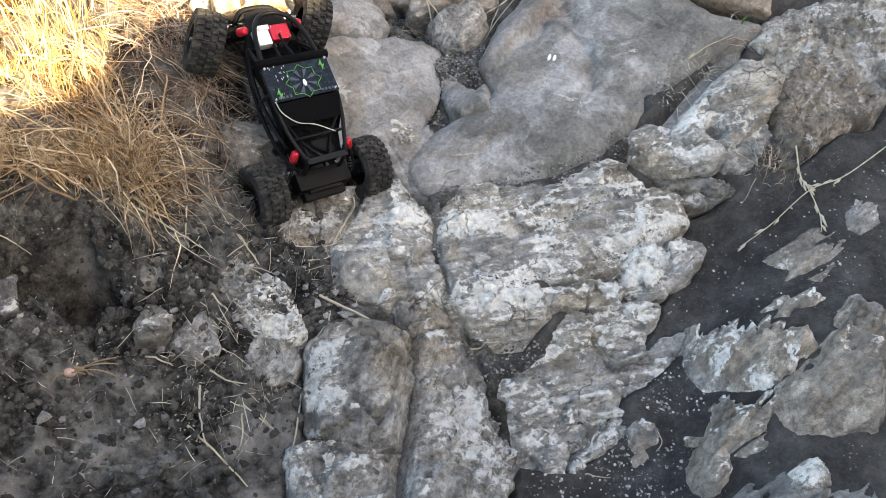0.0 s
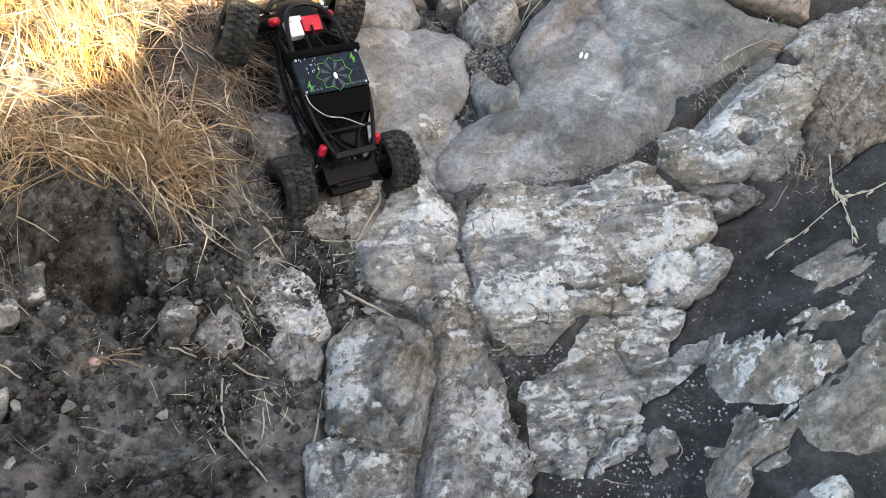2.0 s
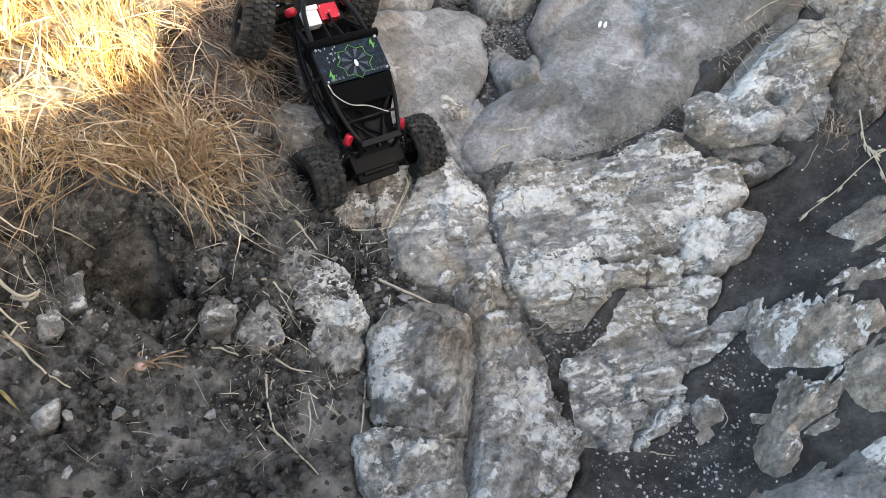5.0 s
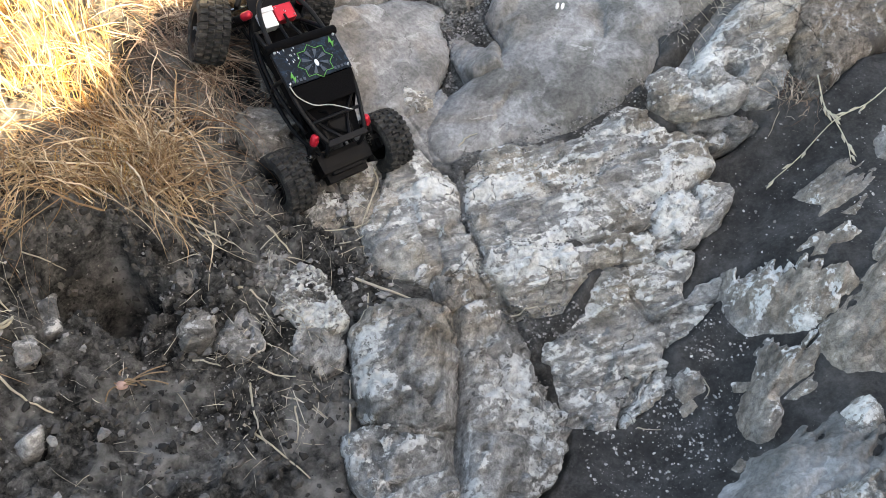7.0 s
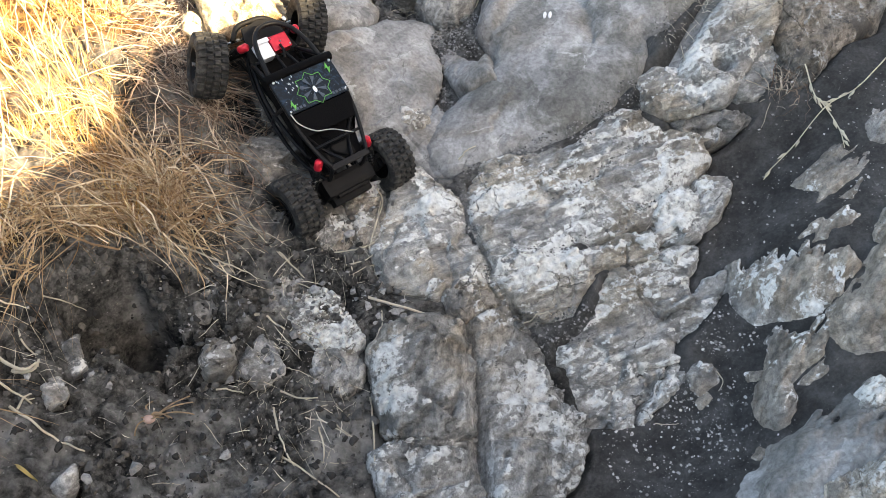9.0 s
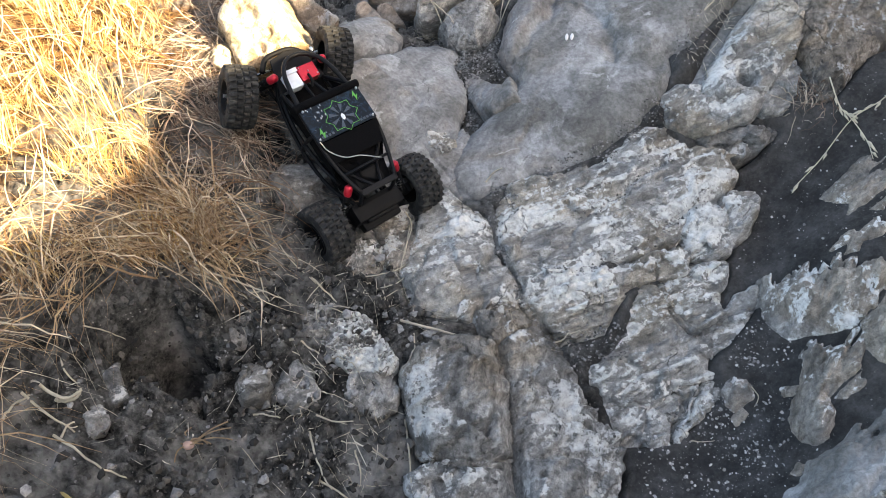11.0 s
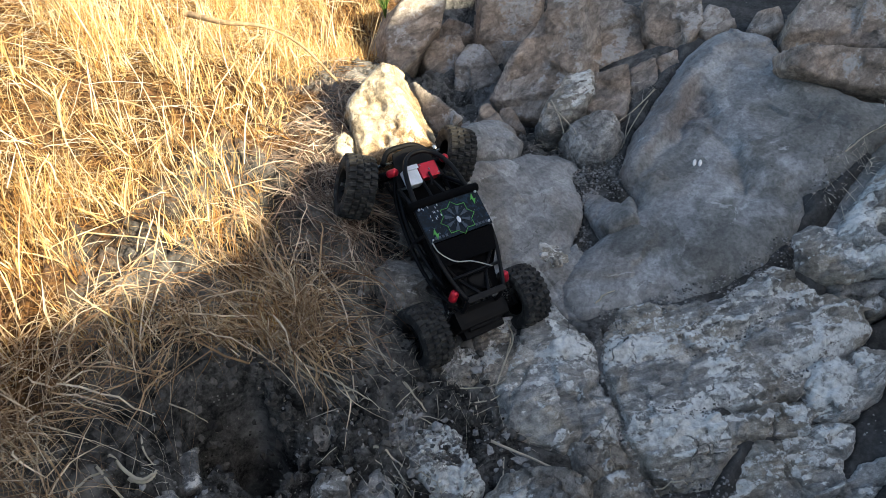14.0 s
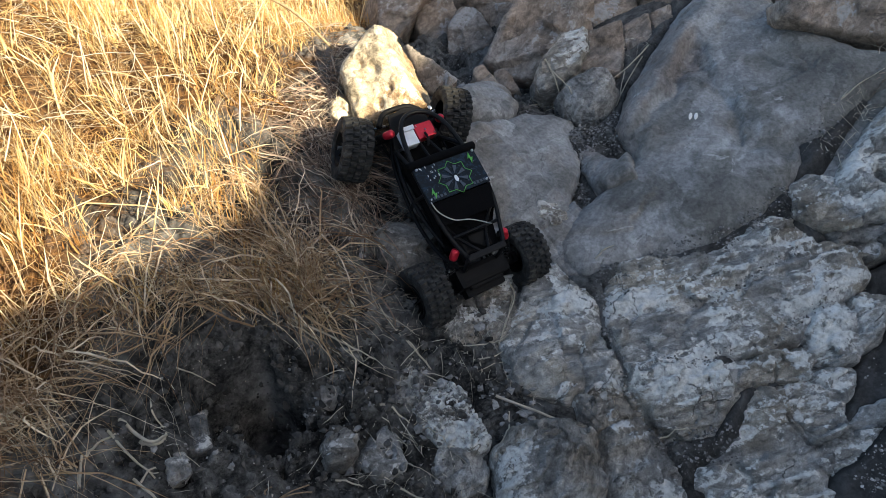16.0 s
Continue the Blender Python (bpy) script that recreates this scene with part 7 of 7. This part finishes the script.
straw([(0.154, 0.974), (0.107, 0.893), (0.060, 0.841)], 2.6)
straw([(0.137, 0.938), (0.092, 0.835), (0.068, 0.777)], 2.2)
straw([(0.093, 0.901), (0.081, 0.838), (0.077, 0.791)], 2.0)
straw([(-0.748, -0.392), (-0.699, -0.419), (-0.682, -0.419), (-0.675, -0.404), (-0.674, -0.395)], 4.0)
straw([(-0.759, -0.513), (-0.769, -0.477), (-0.761, -0.451), (-0.743, -0.418)], 3.4)
straw([(-0.752, -0.420), (-0.712, -0.444), (-0.677, -0.456)], 3.2)
straw([(-0.694, -0.469), (-0.676, -0.435)], 2.6)
straw([(-0.686, -0.294), (-0.666, -0.276), (-0.649, -0.262)], 1.8)
straw([(-0.711, -0.352), (-0.700, -0.372), (-0.688, -0.378)], 2.2)
straw([(-0.473, -0.012), (-0.452, -0.048), (-0.426, -0.133)], 2.6)
straw([(-0.465, -0.142), (-0.427, -0.137), (-0.397, -0.130)], 2.6)
straw([(-0.579, -0.168), (-0.538, -0.136), (-0.465, -0.142)], 2.4)


def leafy_stalk():
    """Two crossed dry stalks with brittle seed husks."""
    stalk = new("dry_stalk")
    stalk.location = (0.865, 0.368, 0)
    tagged(stalk, "pale dry grass stalk with husks crossed on dark dirt", "dry stalk")
    lines = ([(0.837, 0.465), (0.85, 0.403), (0.865, 0.368), (0.88, 0.299), (0.874, 0.24)], [(1.092, 0.546), (0.998, 0.447), (0.932, 0.387), (0.864, 0.361), (0.789, 0.301), (0.723, 0.256)])
    rnd = random.Random(8)
    for n, pts in enumerate(lines):
        line = curved([(x, y, top(x, y) + 0.006 + 0.004 * n) for x, y in pts], 5)
        line = [p - stalk.location for p in line]
        part("stem", tube(line, [0.0018 - 0.0008 * i / len(line) for i in range(len(line))], 6), HUSK, stalk, "", True)
        for i in range(2, len(line) - 1):
            if (n == 1 and i < 10) or rnd.random() < 0.35:
                continue
            p, way = line[i], (line[min(i + 1, len(line) - 1)] - line[i - 1]).normalized()
            side = Vector((-way.y, way.x, 0.25)) * rnd.choice((-1, 1))
            tip = p + way * rnd.uniform(0.020, 0.034) + side * rnd.uniform(0.005, 0.011)
            bm = tube([p, p.lerp(tip, 0.35) + side * 0.002, p.lerp(tip, 0.7), tip], [0.0008, 0.0030, 0.0022, 0.0003], 6)
            part("husk", bm, HUSK, stalk, "", True)


leafy_stalk()


def branch():
    ob_line = curved([(x, y, top(x, y) + up) for x, y, up in ((-1.00, 0.668, 0.10), (-0.882, 0.615, 0.115), (-0.785, 0.625, 0.115), (-0.70, 0.622, 0.095), (-0.606, 0.579, 0.03))], 6)
    r = [0.0085 - 0.0052 * min(1, i / (0.55 * len(ob_line))) for i in range(len(ob_line))]
    bm = tube(ob_line, r, 10)
    me = bpy.data.meshes.new("branch")
    bm.to_mesh(me)
    bm.free()
    me.materials.append(plain_material("bleached_wood", (0.33, 0.23, 0.13), 0.8, 0, 0.35, 70, 0.4))
    me.shade_smooth()
    tagged(new("branch", me), "bleached curved dead branch lying in the grass", "branch")


branch()


def curled_plant():
    """A shrivelled plant curled round a pinkish pod."""
    z = top(-0.524, -0.43)
    plant = new("withered_plant")
    plant.location = (-0.524, -0.43, z)
    tagged(plant, "withered plant with a pinkish pod and curled brown stems", "dry plant")
    pod = bmesh.new()
    bmesh.ops.create_icosphere(pod, subdivisions=3, radius=1)
    for v in pod.verts:
        v.co = Vector((v.co.x * 0.0105, v.co.y * 0.008, v.co.z * 0.007 + 0.008)) * (1 + 0.12 * noise.noise(v.co * 2.3))
    part("pod", pod, plain_material("pink_pod", (0.44, 0.29, 0.24), 0.7, 0, 0.15, 120, 0.3), plant, "dusty pink pod", True)
    rnd = random.Random(12)
    brown = plain_material("brown_stem", (0.24, 0.165, 0.10), 0.8, 0, 0.25, 90, 0.3)
    for k in range(11):
        a = rnd.uniform(0, 6.283)
        if k > 7:
            a = rnd.uniform(0.1, 0.5)
        long = 0.075 if k > 7 else rnd.uniform(0.022, 0.045)
        turn = rnd.uniform(-1.2, 1.2) if k <= 7 else rnd.uniform(-0.2, 0.2)
        pts = [(long * f * math.cos(a + turn * f), long * f * math.sin(a + turn * f), 0.004 + 0.012 * math.sin(3.1 * f)) for f in (0, 0.3, 0.6, 0.85, 1)]
        part("stem", tube(curved(pts, 4), 0.0012, 6), brown, plant, "", True)
    leaf = plate([(-0.022, 0.012, 0.006), (-0.012, 0.026, 0.012), (0.006, 0.020, 0.010), (0.004, 0.014, 0.008)], 0.001, 0.0003)
    part("leaf", leaf, PALE_STRAW, plant, "pale dry leaf")


curled_plant()


def droppings():
    """Two small white smears on the big slab."""
    z = top(0.244, 0.649)
    mark = new("white_mark")
    mark.location = (0.244, 0.649, z)
    tagged(mark, "small white paint-like smear on the smooth slab", "mark")
    mat = plain_material("chalk_white", (0.80, 0.79, 0.77), 0.8, 0, 0.05, 90, 0.2)
    for dx in (-0.0065, 0.0065):
        bm = bmesh.new()
        bmesh.ops.create_icosphere(bm, subdivisions=2, radius=1)
        for v in bm.verts:
            v.co = Vector((dx + v.co.x * 0.0045 + v.co.y * 0.002, v.co.y * 0.011, v.co.z * 0.0035 + 0.27 * v.co.y * 0.011 + 0.001))
        part("smear", bm, mat, mark, "", True)


droppings()


def sprig(x, y, high, count, seed, label):
    """A few thin green blades."""
    z = top(x, y)
    plant = new("green_sprig")
    plant.location = (x, y, z - 0.003)
    tagged(plant, label, "weed")
    rnd = random.Random(seed)
    mat = plain_material("fresh_green", (0.09, 0.17, 0.035), 0.6, 0, 0.25, 80, 0.1)
    for _ in range(count):
        a, l = rnd.uniform(0, 6.283), high * rnd.uniform(0.6, 1.1)
        lean = rnd.uniform(0.15, 0.6)
        pts = [(lean * l * f * f * math.cos(a), lean * l * f * f * math.sin(a), l * f * (1 - 0.2 * f)) for f in (0, 0.35, 0.7, 1)]
        part("blade", tube(pts, [0.0014, 0.0016, 0.0011, 0.0003], 5), mat, plant, "", True)


sprig(0.729, 0.834, 0.030, 7, 1, "tiny green weed in a rock joint")
sprig(0.738, 1.25, 0.075, 5, 2, "thin green grass blades on a ledge")
sprig(-0.675, 1.36, 0.16, 22, 3, "yellow-green weeds at the edge of the dry grass")


def dry_leaf():
    z = top(-0.655, -0.567) + 0.004
    bm = bmesh.new()
    rows = []
    for k in range(9):
        f = k / 8
        w = 0.007 * math.sin(3.14 * min(1, f * 0.92 + 0.06)) + 0.0004
        rows.append([bm.verts.new((0.048 * (f - 0.5) * 0.85 - 0.5 * s * w, -0.048 * (f - 0.5) * 0.5 + s * w * 0.8, 0.006 * abs(s) + 0.004 * math.sin(5 * f))) for s in (-1, 0, 1)])
    for a, b in zip(rows, rows[1:]):
        bm.faces.new((a[0], a[1], b[1], b[0]))
        bm.faces.new((a[1], a[2], b[2], b[1]))
    bmesh.ops.solidify(bm, geom=bm.faces[:], thickness=0.0006)
    me = bpy.data.meshes.new("dry_leaf")
    bm.to_mesh(me)
    bm.free()
    me.materials.append(plain_material("yellow_leaf", (0.62, 0.50, 0.22), 0.6, 0, 0.15, 60, 0.2))
    me.shade_smooth()
    ob = new("dry_leaf", me)
    ob.location = (-0.655, -0.567, z)
    tagged(ob, "yellow dry pointed leaf on the soil", "leaf")


dry_leaf()
